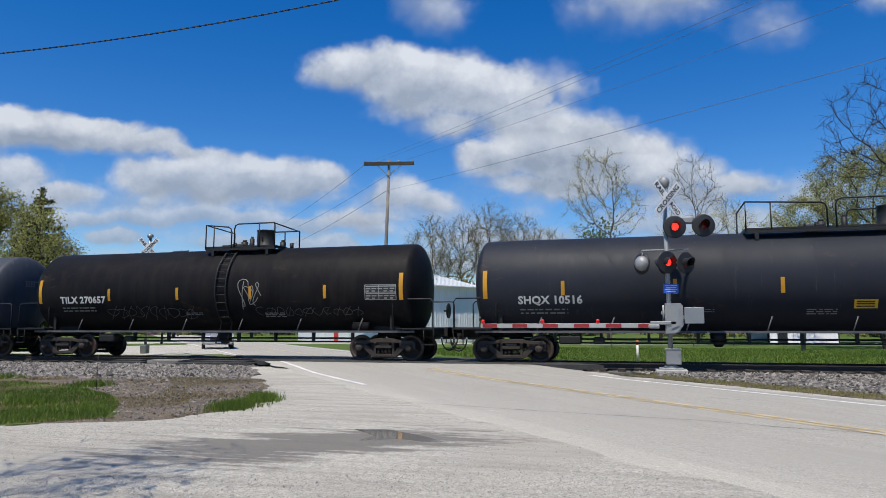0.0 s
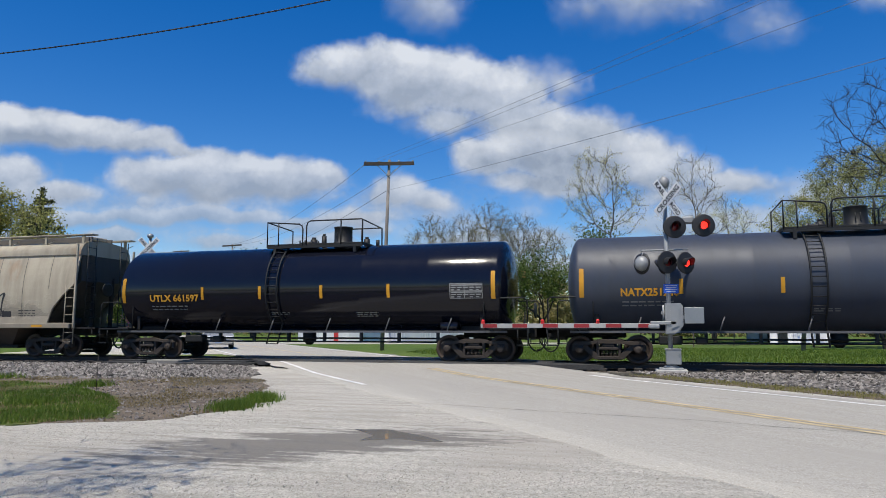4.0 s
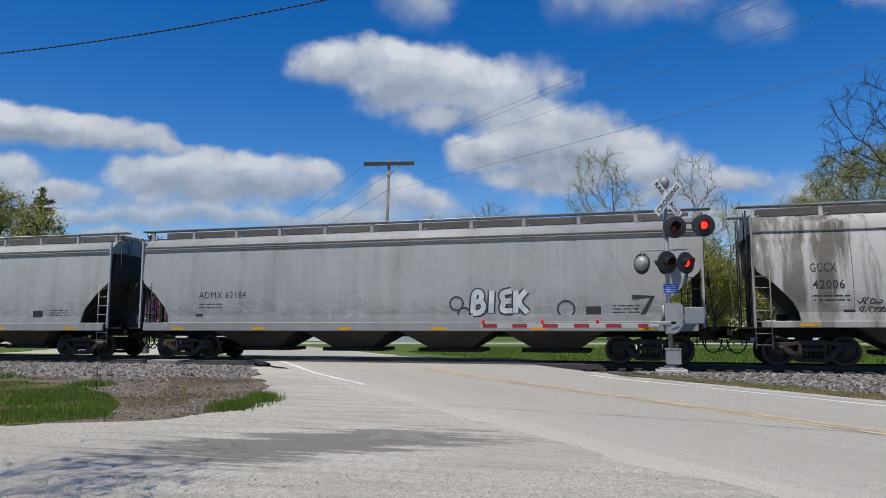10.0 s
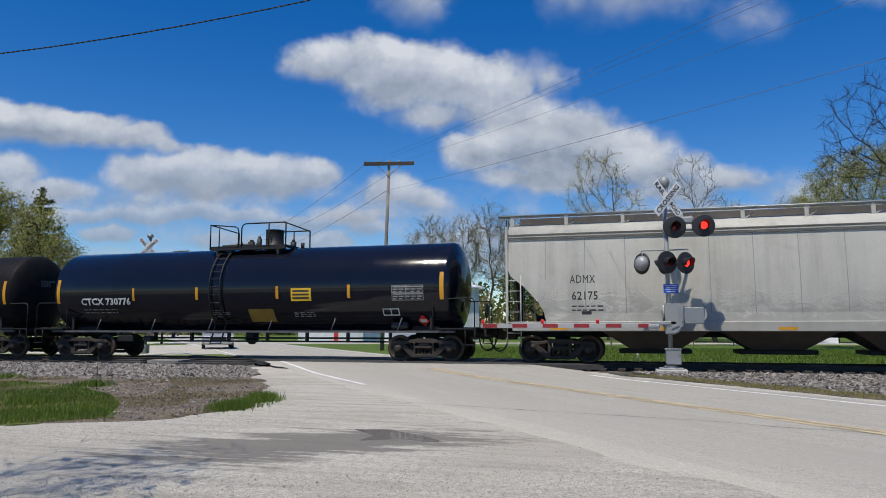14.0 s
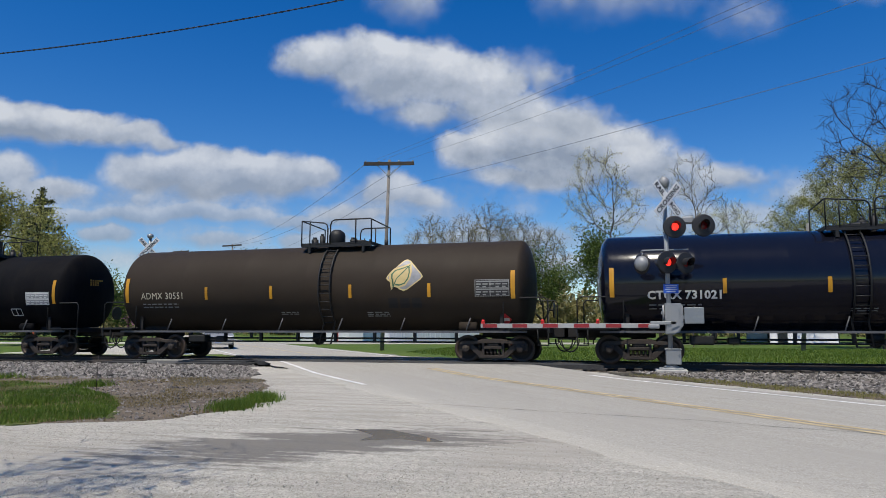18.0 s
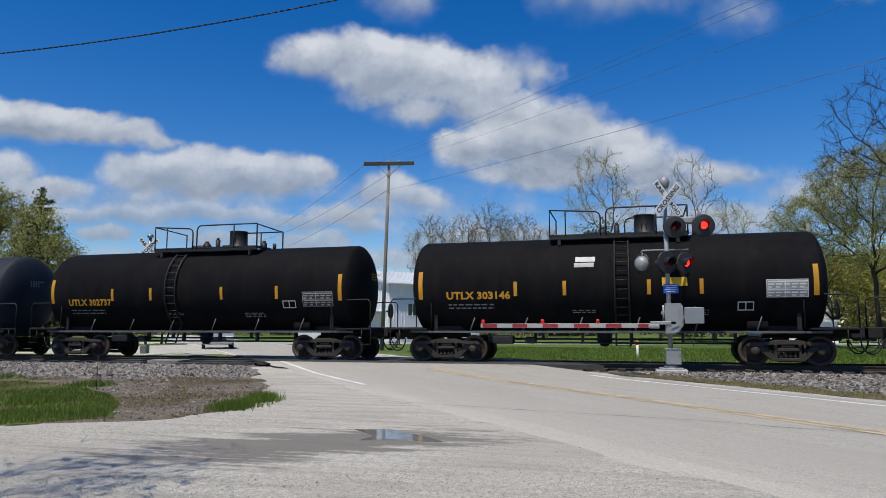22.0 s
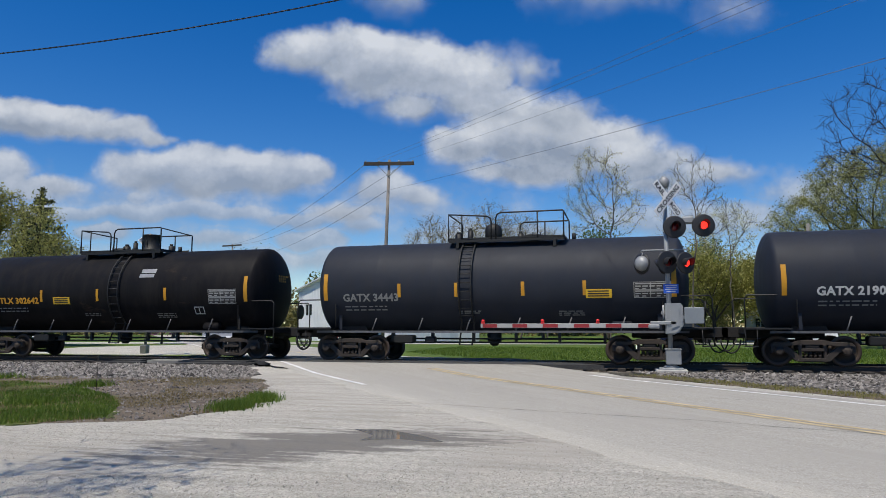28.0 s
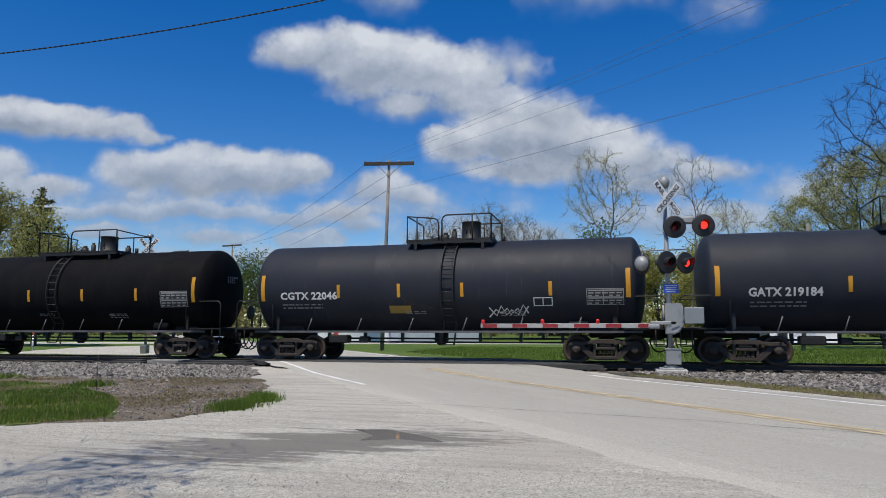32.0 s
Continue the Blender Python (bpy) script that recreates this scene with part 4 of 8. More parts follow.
SWAY = [(0, 626), (0.5, 610), (1, 630), (1.5, 612), (2, 613), (2.5, 628), (3, 590), (3.5, 597), (4.5, 612), (5.5, 594), (6, 611), (6.5, 600), (7, 607), (7.5, 628), (8, 606), (8.5, 595), (9, 566), (10, 601), (11, 606), (12, 610), (13, 615), (14, 566), (15.5, 600), (17, 611), (18, 634), (19, 577), (20, 590), (21, 603), (22, 624), (23, 628), (24, 611), (25, 632), (26.5, 615), (28, 628), (30, 590), (31, 597), (32, 598)]
MOVES.append((cable, [(t, Matrix.Translation(CABLE_PIVOT) @ Matrix.Rotation(radians((u - 626) * 0.0145), 4, "Y")) for t, u in SWAY]))


# ---- buildings ----
def wall_with_openings(bm, w, h, openings, thick=0.15):
    """A wall in the XZ plane from x = 0 to w, with real holes (x0, z0, x1, z1)."""
    xs = sorted({0, w, *[v for o in openings for v in (o[0], o[2])]})
    zs = sorted({0, h, *[v for o in openings for v in (o[1], o[3])]})
    for a, b in zip(xs, xs[1:]):
        for c, d in zip(zs, zs[1:]):
            if not any(o[0] <= (a + b) / 2 <= o[2] and o[1] <= (c + d) / 2 <= o[3] for o in openings):
                box(bm, ((a + b) / 2, thick / 2, (c + d) / 2), (b - a, thick, d - c))


def window(parent, m, x0, z0, x1, z1, frame_mat):
    bm = bmesh.new()
    t = 0.07
    for a, b, c, d in ((x0, z0, x1, z0 + t), (x0, z1 - t, x1, z1), (x0, z0 + t, x0 + t, z1 - t), (x1 - t, z0 + t, x1, z1 - t), ((x0 + x1) / 2 - t / 2, z0 + t, (x0 + x1) / 2 + t / 2, z1 - t)):
        box(bm, ((a + c) / 2, 0.04, (b + d) / 2), (c - a, 0.12, d - b))
    w = part("window", bm, frame_mat, parent, "", m)
    bm = bmesh.new()
    box(bm, ((x0 + x1) / 2, 0.08, (z0 + z1) / 2), (x1 - x0 - 2 * t, 0.02, z1 - z0 - 2 * t))
    part("pane", bm, M_GLASS, w)


U, V = Vector((0.82, -0.57)), Vector((0.57, 0.82))
shed = thing("metal_building", "white metal-clad gable building with a red door", "building", pose(-21.6, 36.9, -0.03, 0, 0, -34.8))
W0, D0, EH, RH = 17.0, 11.0, 5.35, 7.15
for nm, m, w, ops in (("wall", pose(-W0, 0, 0), W0, [(1.5, 2.6, 3.0, 3.9), (7.4, 0, 8.3, 2.1), (13.2, 2.5, 14.4, 3.8), (10.2, 0, 12.6, 2.4)]), ("wall", pose(0, 0, 0, 0, 0, 90), D0, [(2.0, 2.4, 3.2, 3.6), (7.2, 0.1, 8.2, 2.2)]),
                      ("wall", pose(0, D0, 0, 0, 0, 180), W0, []), ("wall", pose(-W0, D0, 0, 0, 0, -90), D0, [])):
    bm = bmesh.new()
    wall_with_openings(bm, w, EH, ops)
    n = int(w / 0.3)
    for i in range(n):
        x = (i + 0.5) * w / n
        if not any(o[0] - 0.05 < x < o[2] + 0.05 for o in ops):
            box(bm, (x, -0.015, EH / 2), (0.06, 0.03, EH))
    wl = part(nm, bm, M_SIDING, shed, "", m)
    for o in ops:
        if o[1] > 0.2:
            window(wl, None, *o, M_SIDING)
        else:
            bm = bmesh.new()
            box(bm, ((o[0] + o[2]) / 2, 0.06, (o[1] + o[3]) / 2), (o[2] - o[0], 0.06, o[3] - o[1]), bevel=0.01)
            part("door", bm, M_RED if o[0] == 7.4 else M_ROOFW, wl, "red entrance door" if o[0] == 7.4 else "")
for y in (0.0, D0 - 0.15):
    bm = bmesh.new()
    prism(bm, [(-W0, EH), (0, EH), (-W0 / 2, RH)], y, y + 0.15)
    part("gable", bm, M_SIDING, shed)
    bm = bmesh.new()
    for x in (-W0, 0):
        a, b = Vector((x, y - 0.12 if y == 0 else y + 0.2, EH - 0.05)), Vector((-W0 / 2, y - 0.12 if y == 0 else y + 0.2, RH + 0.05))
        mid, d = (a + b) / 2, b - a
        box(bm, mid, (d.length, 0.06, 0.26), Matrix.Rotation(-math.atan2(d.z, d.x), 3, "Y"))
    part("barge_board", bm, M_SIGNW, shed)
for s in (0, 1):
    bm = bmesh.new()
    x0 = 0.45 if s else -W0 - 0.45
    ze = EH - 0.10
    prism(bm, [(x0, ze), (-W0 / 2, RH + 0.02), (-W0 / 2, RH + 0.14), (x0, ze + 0.12)], -0.4, D0 + 0.4)
    for i in range(18):
        y = -0.3 + (D0 + 0.6) * i / 17
        a, b = Vector((x0, y, ze + 0.14)), Vector((-W0 / 2, y, RH + 0.16))
        d = b - a
        box(bm, (a + b) / 2, (d.length, 0.04, 0.05), Matrix.Rotation(-math.atan2(d.z, d.x), 3, "Y"))
    part("roof", bm, M_ROOFW, shed, "pale ribbed metal roof")
bm = bmesh.new()
prism(bm, [(-3.9, 2.75), (-3.9, 2.85), (-0.6, 2.85), (-0.6, 2.75)], -1.4, 0.0)
part("awning", bm, M_ROOFW, shed)

house = thing("house", "white two-storey house with a grey shingle roof among trees", "house", pose(14.2, 52.0, -0.03, 0, 0, -14))
M_SHINGLE = simple("grey_shingles", (0.16, 0.155, 0.15), 0.9, 0, 0.35, 5, 0.3, 1.0)
for m, w, ops in ((pose(-3.6, -3, 0), 7.2, [(0.8, 1.0, 1.8, 2.3), (4.2, 1.0, 5.2, 2.3), (2.6, 0.1, 3.5, 2.2), (1.2, 3.6, 2.1, 4.7), (4.8, 3.6, 5.7, 4.7)]), (pose(3.6, -3, 0, 0, 0, 90), 6.0, [(1.0, 1.0, 2.0, 2.3)]), (pose(3.6, 3, 0, 0, 0, 180), 7.2, []), (pose(-3.6, 3, 0, 0, 0, -90), 6.0, [(2.5, 1.0, 3.5, 2.3), (2.5, 3.6, 3.4, 4.7)])):
    bm = bmesh.new()
    wall_with_openings(bm, w, 5.2, ops)
    for i in range(22):
        box(bm, (w / 2, -0.008, 0.12 + i * 0.23), (w, 0.016, 0.02))
    wl = part("wall", bm, M_SIDING, house, "", m)
    for o in ops:
        window(wl, None, *o, M_SIGNW)
for s in (-1, 1):
    bm = bmesh.new()
    prism(bm, [(s * 4.1, 4.95), (0, 7.3), (0, 7.46), (s * 4.1, 5.1)], -3.4, 3.4)
    part("roof", bm, M_SHINGLE, house)
for y in (-3.0, 2.85):
    bm = bmesh.new()
    prism(bm, [(-3.6, 5.2), (3.6, 5.2), (0, 7.2)], y, y + 0.15)
    part("gable", bm, M_SIDING, house)
bm = bmesh.new()
box(bm, (0.9, 0.6, 7.5), (0.6, 0.6, 1.3), bevel=0.02)
part("chimney", bm, M_CONC, house)
hut = thing("garden_shed", "low white garden shed on the far lawn", "shed", pose(11.0, 43.5, -0.03, 0, 0, -12))
for pieces in ([((0.3, 0.075, 0.95), (0.6, 0.15, 1.9)), ((3.3, 0.075, 0.95), (3.8, 0.15, 1.9)), ((1.0, 0.075, 1.8), (0.8, 0.15, 0.2))], [((2.6, 2.5, 0.95), (5.2, 0.12, 1.9))], [((0.06, 1.295, 0.95), (0.12, 2.28, 1.9))], [((5.14, 1.295, 0.95), (0.12, 2.28, 1.9))]):
    bm = bmesh.new()
    for c, size in pieces:
        box(bm, c, size)
    part("wall", bm, M_SIDING, hut)
bm = bmesh.new()
prism(bm, [(-0.2, 1.85), (5.4, 1.85), (5.4, 2.0), (-0.2, 2.0)], -0.3, 2.8)
part("roof", bm, M_ROOFW, hut)


# ---- road vehicles ----
def road_car(name, label, m, paint_mat, L=4.6, W=1.8, H=1.45, suv=False, lamps=True):
    """A car that faces its own -x."""
    c = thing(name, label, "car", m)
    h = L / 2
    up = 0.22 if suv else 0.0
    o = [(-h, 0.42 + up * 0.4), (-h + 0.02, 0.68 + up), (-h + 0.25, 0.80 + up), (-h + 1.15, 0.93 + up), (h - 0.75, 0.98 + up), (h - 0.08, 0.95 + up), (h, 0.70 + up), (h, 0.40), (h - 0.2, 0.26), (-h + 0.2, 0.26)]
    bm = bmesh.new()
    prism(bm, o, -W / 2, W / 2)
    es = [e for e in bm.edges if abs(e.verts[0].co.y - e.verts[1].co.y) < 1e-6]
    bmesh.ops.bevel(bm, geom=es, offset=0.06, segments=2, affect="EDGES")
    part("body", bm, paint_mat, c)
    bm = bmesh.new()
    z0 = 0.90 + up
    rear = h - 0.35 if suv else h - 1.0
    lo = [(-h + 1.05, z0), (rear + 0.2, z0)]
    hi = [(-h + 1.85, H + up), (rear - (0.15 if suv else 0.55), H + up)]
    a = [bm.verts.new((x, s * (W / 2 - 0.08), z)) for x, z in lo for s in (-1, 1)]
    b = [bm.verts.new((x, s * (W / 2 - 0.26), z)) for x, z in hi for s in (-1, 1)]
    for f in ((a[0], a[1], b[1], b[0]), (a[2], b[2], b[3], a[3]), (a[0], b[0], b[2], a[2]), (a[1], a[3], b[3], b[1])):
        bm.faces.new(f)
    bmesh.ops.recalc_face_normals(bm, faces=bm.faces[:])
    part("windows", bm, M_GLASS, c, "dark car windows")
    bm = bmesh.new()
    box(bm, ((hi[0][0] + hi[1][0]) / 2, 0, H + up), (hi[1][0] - hi[0][0] + 0.1, W - 0.48, 0.06), bevel=0.02)
    for (xa, za), (xb, zb) in zip(lo, hi):
        for s in (-1, 1):
            rod(bm, (xa, s * (W / 2 - 0.075), za), (xb, s * (W / 2 - 0.255), zb), 0.035, 6)
    part("roof", bm, paint_mat, c)
    for x in (-h + 0.85, h - 0.85):
        for s in (-1, 1):
            bm = bmesh.new()
            lathe(bm, [(-0.1, 0.2), (-0.1, 0.30), (-0.08, 0.325), (0.08, 0.325), (0.1, 0.30), (0.1, 0.2)], "y", 22)
            w = part("wheel", bm, M_BLACK, c, "", pose(x, s * (W / 2 - 0.08), 0.325))
            bm = bmesh.new()
            lathe(bm, [(-0.07, 0.001), (-0.09, 0.06), (-0.075, 0.2), (0.075, 0.2), (0.09, 0.06), (0.07, 0.001)], "y", 16)
            part("rim", bm, M_GALV, w)
    for s in (-1, 1):
        bm = bmesh.new()
        box(bm, (-h + 0.06, s * (W / 2 - 0.28), 0.70 + up), (0.12, 0.38, 0.14), bevel=0.03)
        part("headlight", bm, M_SIGNW, c)
        bm = bmesh.new()
        box(bm, (h - 0.03, s * (W / 2 - 0.2), 0.80 + up), (0.08, 0.28, 0.16), bevel=0.02)
        part("tail_light", bm, M_RED, c)
        bm = bmesh.new()
        box(bm, (-h + 1.45, s * (W / 2 + 0.06), 1.0 + up), (0.12, 0.18, 0.12), bevel=0.03)
        part("mirror", bm, paint_mat, c)
    bm = bmesh.new()
    box(bm, (-h - 0.005, 0, 0.58 + up * 0.6), (0.04, 0.9, 0.16), bevel=0.01)
    part("grille", bm, M_BLACK, c)
    bm = bmesh.new()
    box(bm, (-h - 0.02, 0, 0.42 + up * 0.5), (0.03, 0.36, 0.16))
    part("plate", bm, M_GREYPLATE0, c, "blank bluish plate")
    bm = bmesh.new()
    box(bm, (-h + 0.02, 0, 0.36), (0.1, W - 0.2, 0.14), bevel=0.03)
    part("bumper", bm, paint_mat, c)
    return c


M_GREYPLATE0 = simple("blue_grey_plate", (0.25, 0.32, 0.48), 0.5, 0, 0.1, 4, 0)
M_SILVER = simple("silver_car_paint", (0.42, 0.42, 0.41), 0.3, 0.4, 0.1, 4, 0)
M_NAVY = simple("navy_car_paint", (0.012, 0.016, 0.04), 0.25, 0.2, 0.1, 4, 0)
road_car("sedan", "silver sedan waiting on the road beyond the crossing", pose(-25.3, 15.4, 0.016, 0, 0, 124), M_SILVER)
suv = road_car("suv", "dark blue estate car driving along the side road", pose(0, 0, 0.02), M_NAVY, suv=True)
MOVES.append((suv, [(t, pose(18.2 + 12.0 * (t - 29.2), 41.6 + 0.2143 * 12.0 * (t - 29.2), 0.02, 0, 0, 192.1)) for t in (0, 8, 16, 24, 29.2, 32)]))

# ---- posts ----
def marker_post(x, y, h, label):
    p = thing("marker_post", label, "post", pose(x, y, -0.04), "marker posts")
    bm = bmesh.new()
    rod(bm, (0, 0, 0), (0, 0, h * 0.78), 0.045, 10)
    part("shaft", bm, M_SIGNW, p)
    bm = bmesh.new()
    rod(bm, (0, 0, h * 0.78), (0, 0, h), 0.045, 10)
    part("tip", bm, M_ORANGE, p, "orange tip")


M_ORANGE = simple("orange_sheeting", (0.65, 0.13, 0.03), 0.5, 0, 0.15, 4, 0)
marker_post(-33.0, 9.0, 1.15, "white marker post with an orange tip in grass")
marker_post(-0.05, 4.3, 0.82, "white marker post with an orange tip beside the track")
bm = bmesh.new()
rod(bm, (0, 0, 0), (0.01, 0, 0.72), 0.006, 6)
thing("stake", "thin rusty steel stake in the verge", "stake", pose(-9.5, -12.9, 0.0), bm=bm, material=M_RAIL)
bm = bmesh.new()
for x0, x1, seed in ((-18.6, -17.0, 1), (-15.4, -12.7, 2)):
    plate(bm, ragged([(x0, -2.3), (x1, -2.1), (x1, -1.2), (x0 + 0.3, -1.1)], 0.2, 0.14, seed), 0.0, 0.045)
    plate(bm, ragged([(x0 + 0.25, -1.9), (x1 - 0.4, -1.75), (x1 - 0.3, -1.2), (x0 + 0.5, -1.12)], 0.2, 0.12, seed + 7), 0.045, 0.095)
thing("asphalt_shoulder", "broken black asphalt edge beside the rails", "asphalt", kind="structure", bm=bm, material=M_CROSSING)
bm = bmesh.new()
plate(bm, ragged([(-16.95, -1.9), (-16.2, -2.35), (-15.55, -2.1), (-15.5, -1.15), (-17.05, -1.15)], 0.25, 0.07, 31), 0.0, 0.10)
bmesh.ops.triangulate(bm, faces=[f for f in bm.faces if len(f.verts) > 4])
thing("concrete_slab", "pale broken concrete slab beside the rail", "slab", kind="structure", bm=bm, material=M_SLAB)
bm = bmesh.new()
for x0, x1, y0, y1, top, seed in ((-18.4, -15.2, 0.0, 1.9, 0.22, 5), (-16.6, -14.0, -0.55, 0.55, 0.12, 6)):
    xs, ys = [x0 + (x1 - x0) * i / 14 for i in range(15)], [y0 + (y1 - y0) * i / 8 for i in range(9)]
    grid_sheet(bm, xs, ys, lambda x, y: -0.06 + (top + 0.06) * min(1, 3.2 * (x - x0) * (x1 - x) / (x1 - x0) ** 2 * 4 * (y - y0) * (y1 - y) / (y1 - y0) ** 2) + 0.05 * noise.noise((x * 3, y * 3, seed)))
thing("asphalt_mound", "low mound of broken black asphalt at the crossing", "asphalt", kind="structure", bm=bm, material=M_CROSSING)


# ---- the freight train ----
WHEEL_R = 0.42
TANK_R, TANK_Z = 1.55, 2.49
CARS = []
SHARED = {}


def shared(key, make, material):
    if key not in SHARED:
        bm = bmesh.new()
        make(bm)
        SHARED[key] = link_mesh(key, bm, material)
    return SHARED[key]


def make_wheelset(bm):
    for s in (-1, 1):
        prof = [(-0.085, 0.08), (-0.085, 0.15), (-0.035, 0.20), (-0.02, 0.33), (-0.065, 0.345), (-0.065, WHEEL_R - 0.012), (-0.055, WHEEL_R), (0.05, WHEEL_R), (0.06, WHEEL_R + 0.028), (0.09, WHEEL_R + 0.02), (0.095, 0.35), (0.06, 0.34), (0.05, 0.2), (0.1, 0.14), (0.1, 0.08)]
        lathe(bm, [(s * 0.76 + (-p[0] if s > 0 else -p[0]), p[1]) for p in ([(a, r) for a, r in prof] if s < 0 else [(-a, r) for a, r in prof])], "y", 28)
        for k in range(3):
            a = k * 2.094
            box(bm, (0.27 * math.cos(a), s * 0.80, 0.27 * math.sin(a)), (0.05, 0.012, 0.05), Matrix.Rotation(-a, 3, "Y"))
    rod(bm, (0, -0.98, 0), (0, 0.98, 0), 0.075, 12)
    for f in bm.faces:
        c = f.calc_center_median()
        d = math.hypot(c.x, c.z)
        f.material_index = 1 if d > 0.335 else 0


def make_side_frame(bm):
    """A cast truss with open windows beside the springs."""
    prism(bm, [(-1.12, 0.50), (-1.12, 0.58), (-1.02, 0.67), (-0.52, 0.68), (-0.32, 0.74), (0.32, 0.74), (0.52, 0.68), (1.02, 0.67), (1.12, 0.58), (1.12, 0.50), (0.70, 0.55), (0.40, 0.60), (-0.40, 0.60), (-0.70, 0.55)], -0.07, 0.07)
    prism(bm, [(-0.44, 0.13), (-0.36, 0.22), (0.36, 0.22), (0.44, 0.13), (0.26, 0.10), (-0.26, 0.10)], -0.08, 0.08)
    for e in (-1, 1):
        prism(bm, [(e * 0.84, 0.40), (e * 0.84, 0.56), (e * 0.66, 0.56), (e * 0.30, 0.24), (e * 0.38, 0.13), (e * 0.46, 0.14), (e * 0.72, 0.39)], -0.065, 0.065)
        prism(bm, [(e * 1.12, 0.36), (e * 1.12, 0.54), (e * 1.0, 0.56), (e * 1.0, 0.38)], -0.07, 0.07)
        prism(bm, [(e * 0.37, 0.20), (e * 0.37, 0.62), (e * 0.28, 0.62), (e * 0.28, 0.20)], -0.075, 0.075)
    es = [e for e in bm.edges if abs(e.verts[0].co.y - e.verts[1].co.y) < 1e-6]
    bmesh.ops.bevel(bm, geom=es, offset=0.012, segments=1, affect="EDGES")


def make_springs(bm):
    for i in range(4):
        x = -0.19 + 0.127 * i
        for k in range(5):
            lathe(bm, [(0.19 + k * 0.045, 0.045), (0.205 + k * 0.045, 0.06), (0.22 + k * 0.045, 0.045)], "z", 8, (x, 0, 0))
    box(bm, (0, 0, 0.16), (0.56, 0.17, 0.04))
    box(bm, (0, 0, 0.46), (0.6, 0.2, 0.1), bevel=0.02)


def make_bearing(bm):
    box(bm, (0, 0, 0.07), (0.3, 0.19, 0.16), bevel=0.03)
    lathe(bm, [(-0.14, 0.0), (-0.14, 0.085), (-0.11, 0.12), (0.05, 0.12)], "y", 14)
    for k in range(3):
        a = k * 2.094 + 0.5
        rod(bm, (0.055 * math.cos(a), -0.155, 0.055 * math.sin(a)), (0.055 * math.cos(a), -0.13, 0.055 * math.sin(a)), 0.018, 6)


def make_bolster(bm):
    box(bm, (0, 0, 0.52), (0.42, 2.1, 0.24), bevel=0.04)
    rod(bm, (0, 0, 0.6), (0, 0, 0.86), 0.25, 16)
    for s in (-1, 1):
        box(bm, (s * 0.42, 0, 0.33), (0.12, 1.7, 0.14), bevel=0.02)
        box(bm, (s * 0.48, 0.72, 0.40), (0.06, 0.22, 0.26), bevel=0.02)
        box(bm, (s * 0.48, -0.72, 0.40), (0.06, 0.22, 0.26), bevel=0.02)
        rod(bm, (s * 0.38, -0.35, 0.26), (-s * 0.38, -0.35, 0.20), 0.025, 6)


def add_truck(car, x):
    t = part("truck", shared("truck", make_bolster, M_UNDER), None, car, "rusty brown cast iron truck", pose(x, 0, 0))
    for s in (-1, 1):
        part("side_frame", shared("side_frame", make_side_frame, M_TRUCK), None, t, m=pose(0, s * 1.0, 0))
        part("spring_nest", shared("spring_nest", make_springs, M_TRUCK), None, t, m=pose(0, s * 1.03, 0))
        for e in (-0.89, 0.89):
            part("bearing", shared("bearing", make_bearing, M_TRUCK), None, t, m=pose(e, s * 1.02, WHEEL_R, 0, 0, 0 if s < 0 else 180))
    for e in (-0.89, 0.89):
        w = part("wheelset", shared("wheelset", make_wheelset, [M_WHEEL, M_TREAD]), None, t, "dark steel wheels on an axle", pose(e, 0, WHEEL_R))
        WHEELS.append((w, e, car))
    return t


WHEELS = []


def make_coupler(bm):
    box(bm, (0.25, 0, 0.0), (0.9, 0.16, 0.18), bevel=0.02)
    prism(bm, [(0.55, -0.14), (0.60, 0.15), (0.86, 0.15), (0.92, 0.0), (0.86, -0.16)], -0.16, 0.05)
    prism(bm, [(0.70, -0.13), (0.70, 0.13), (0.80, 0.13), (0.80, -0.13)], 0.05, 0.20)
    box(bm, (-0.2, 0, 0.02), (0.3, 0.45, 0.35), bevel=0.03)


def make_hose(bm):
    pts = []
    for i in range(9):
        a = math.pi * i / 8
        pts.append((0.30 + 0.32 * (1 - math.cos(a)) * 0.9, -0.28, 0.0 - 0.42 * math.sin(a)))
    tube(bm, pts, 0.024, 6)


def make_lever(bm):
    tube(bm, [(0.1, 0.3, 0.05), (0.22, 0.32, -0.2), (0.36, 0.32, -0.34), (0.5, 0.3, -0.36)], 0.02, 6)


def add_ends(car, half, z=0.86):
    for s in (-1, 1):
        r = 0 if s > 0 else 180
        part("coupler", shared("coupler", make_coupler, M_TRUCK), None, car, "rust brown coupler", pose(s * (half - 0.62), 0, z, 0, 0, r))
        part("air_hose", shared("air_hose", make_hose, M_BLACK), None, car, m=pose(s * (half - 0.5), 0, z - 0.12, 0, 0, r))
        part("uncoupling_lever", shared("uncoupling_lever", make_lever, M_BLACK), None, car, m=pose(s * (half - 0.5), 0, z - 0.12, 0, 0, r))


BOWS = {}


def add_marks(car, bm, material, name, y=None, off=0.012, label="", z=TANK_Z, R=TANK_R):
    if bm.verts:
        zs = [v.co.z for v in bm.verts]
        lo, hi = min(zs), max(zs)
        for k in range(1, int((hi - lo) / 0.12) + 1):
            bmesh.ops.bisect_plane(bm, geom=bm.verts[:] + bm.edges[:] + bm.faces[:], plane_co=(0, 0, lo + 0.12 * k), plane_no=(0, 0, 1))
    wrap(bm, R, z, off, y, BOWS.get(car.name, 14.0))
    return part(name, bm, material, car, label)


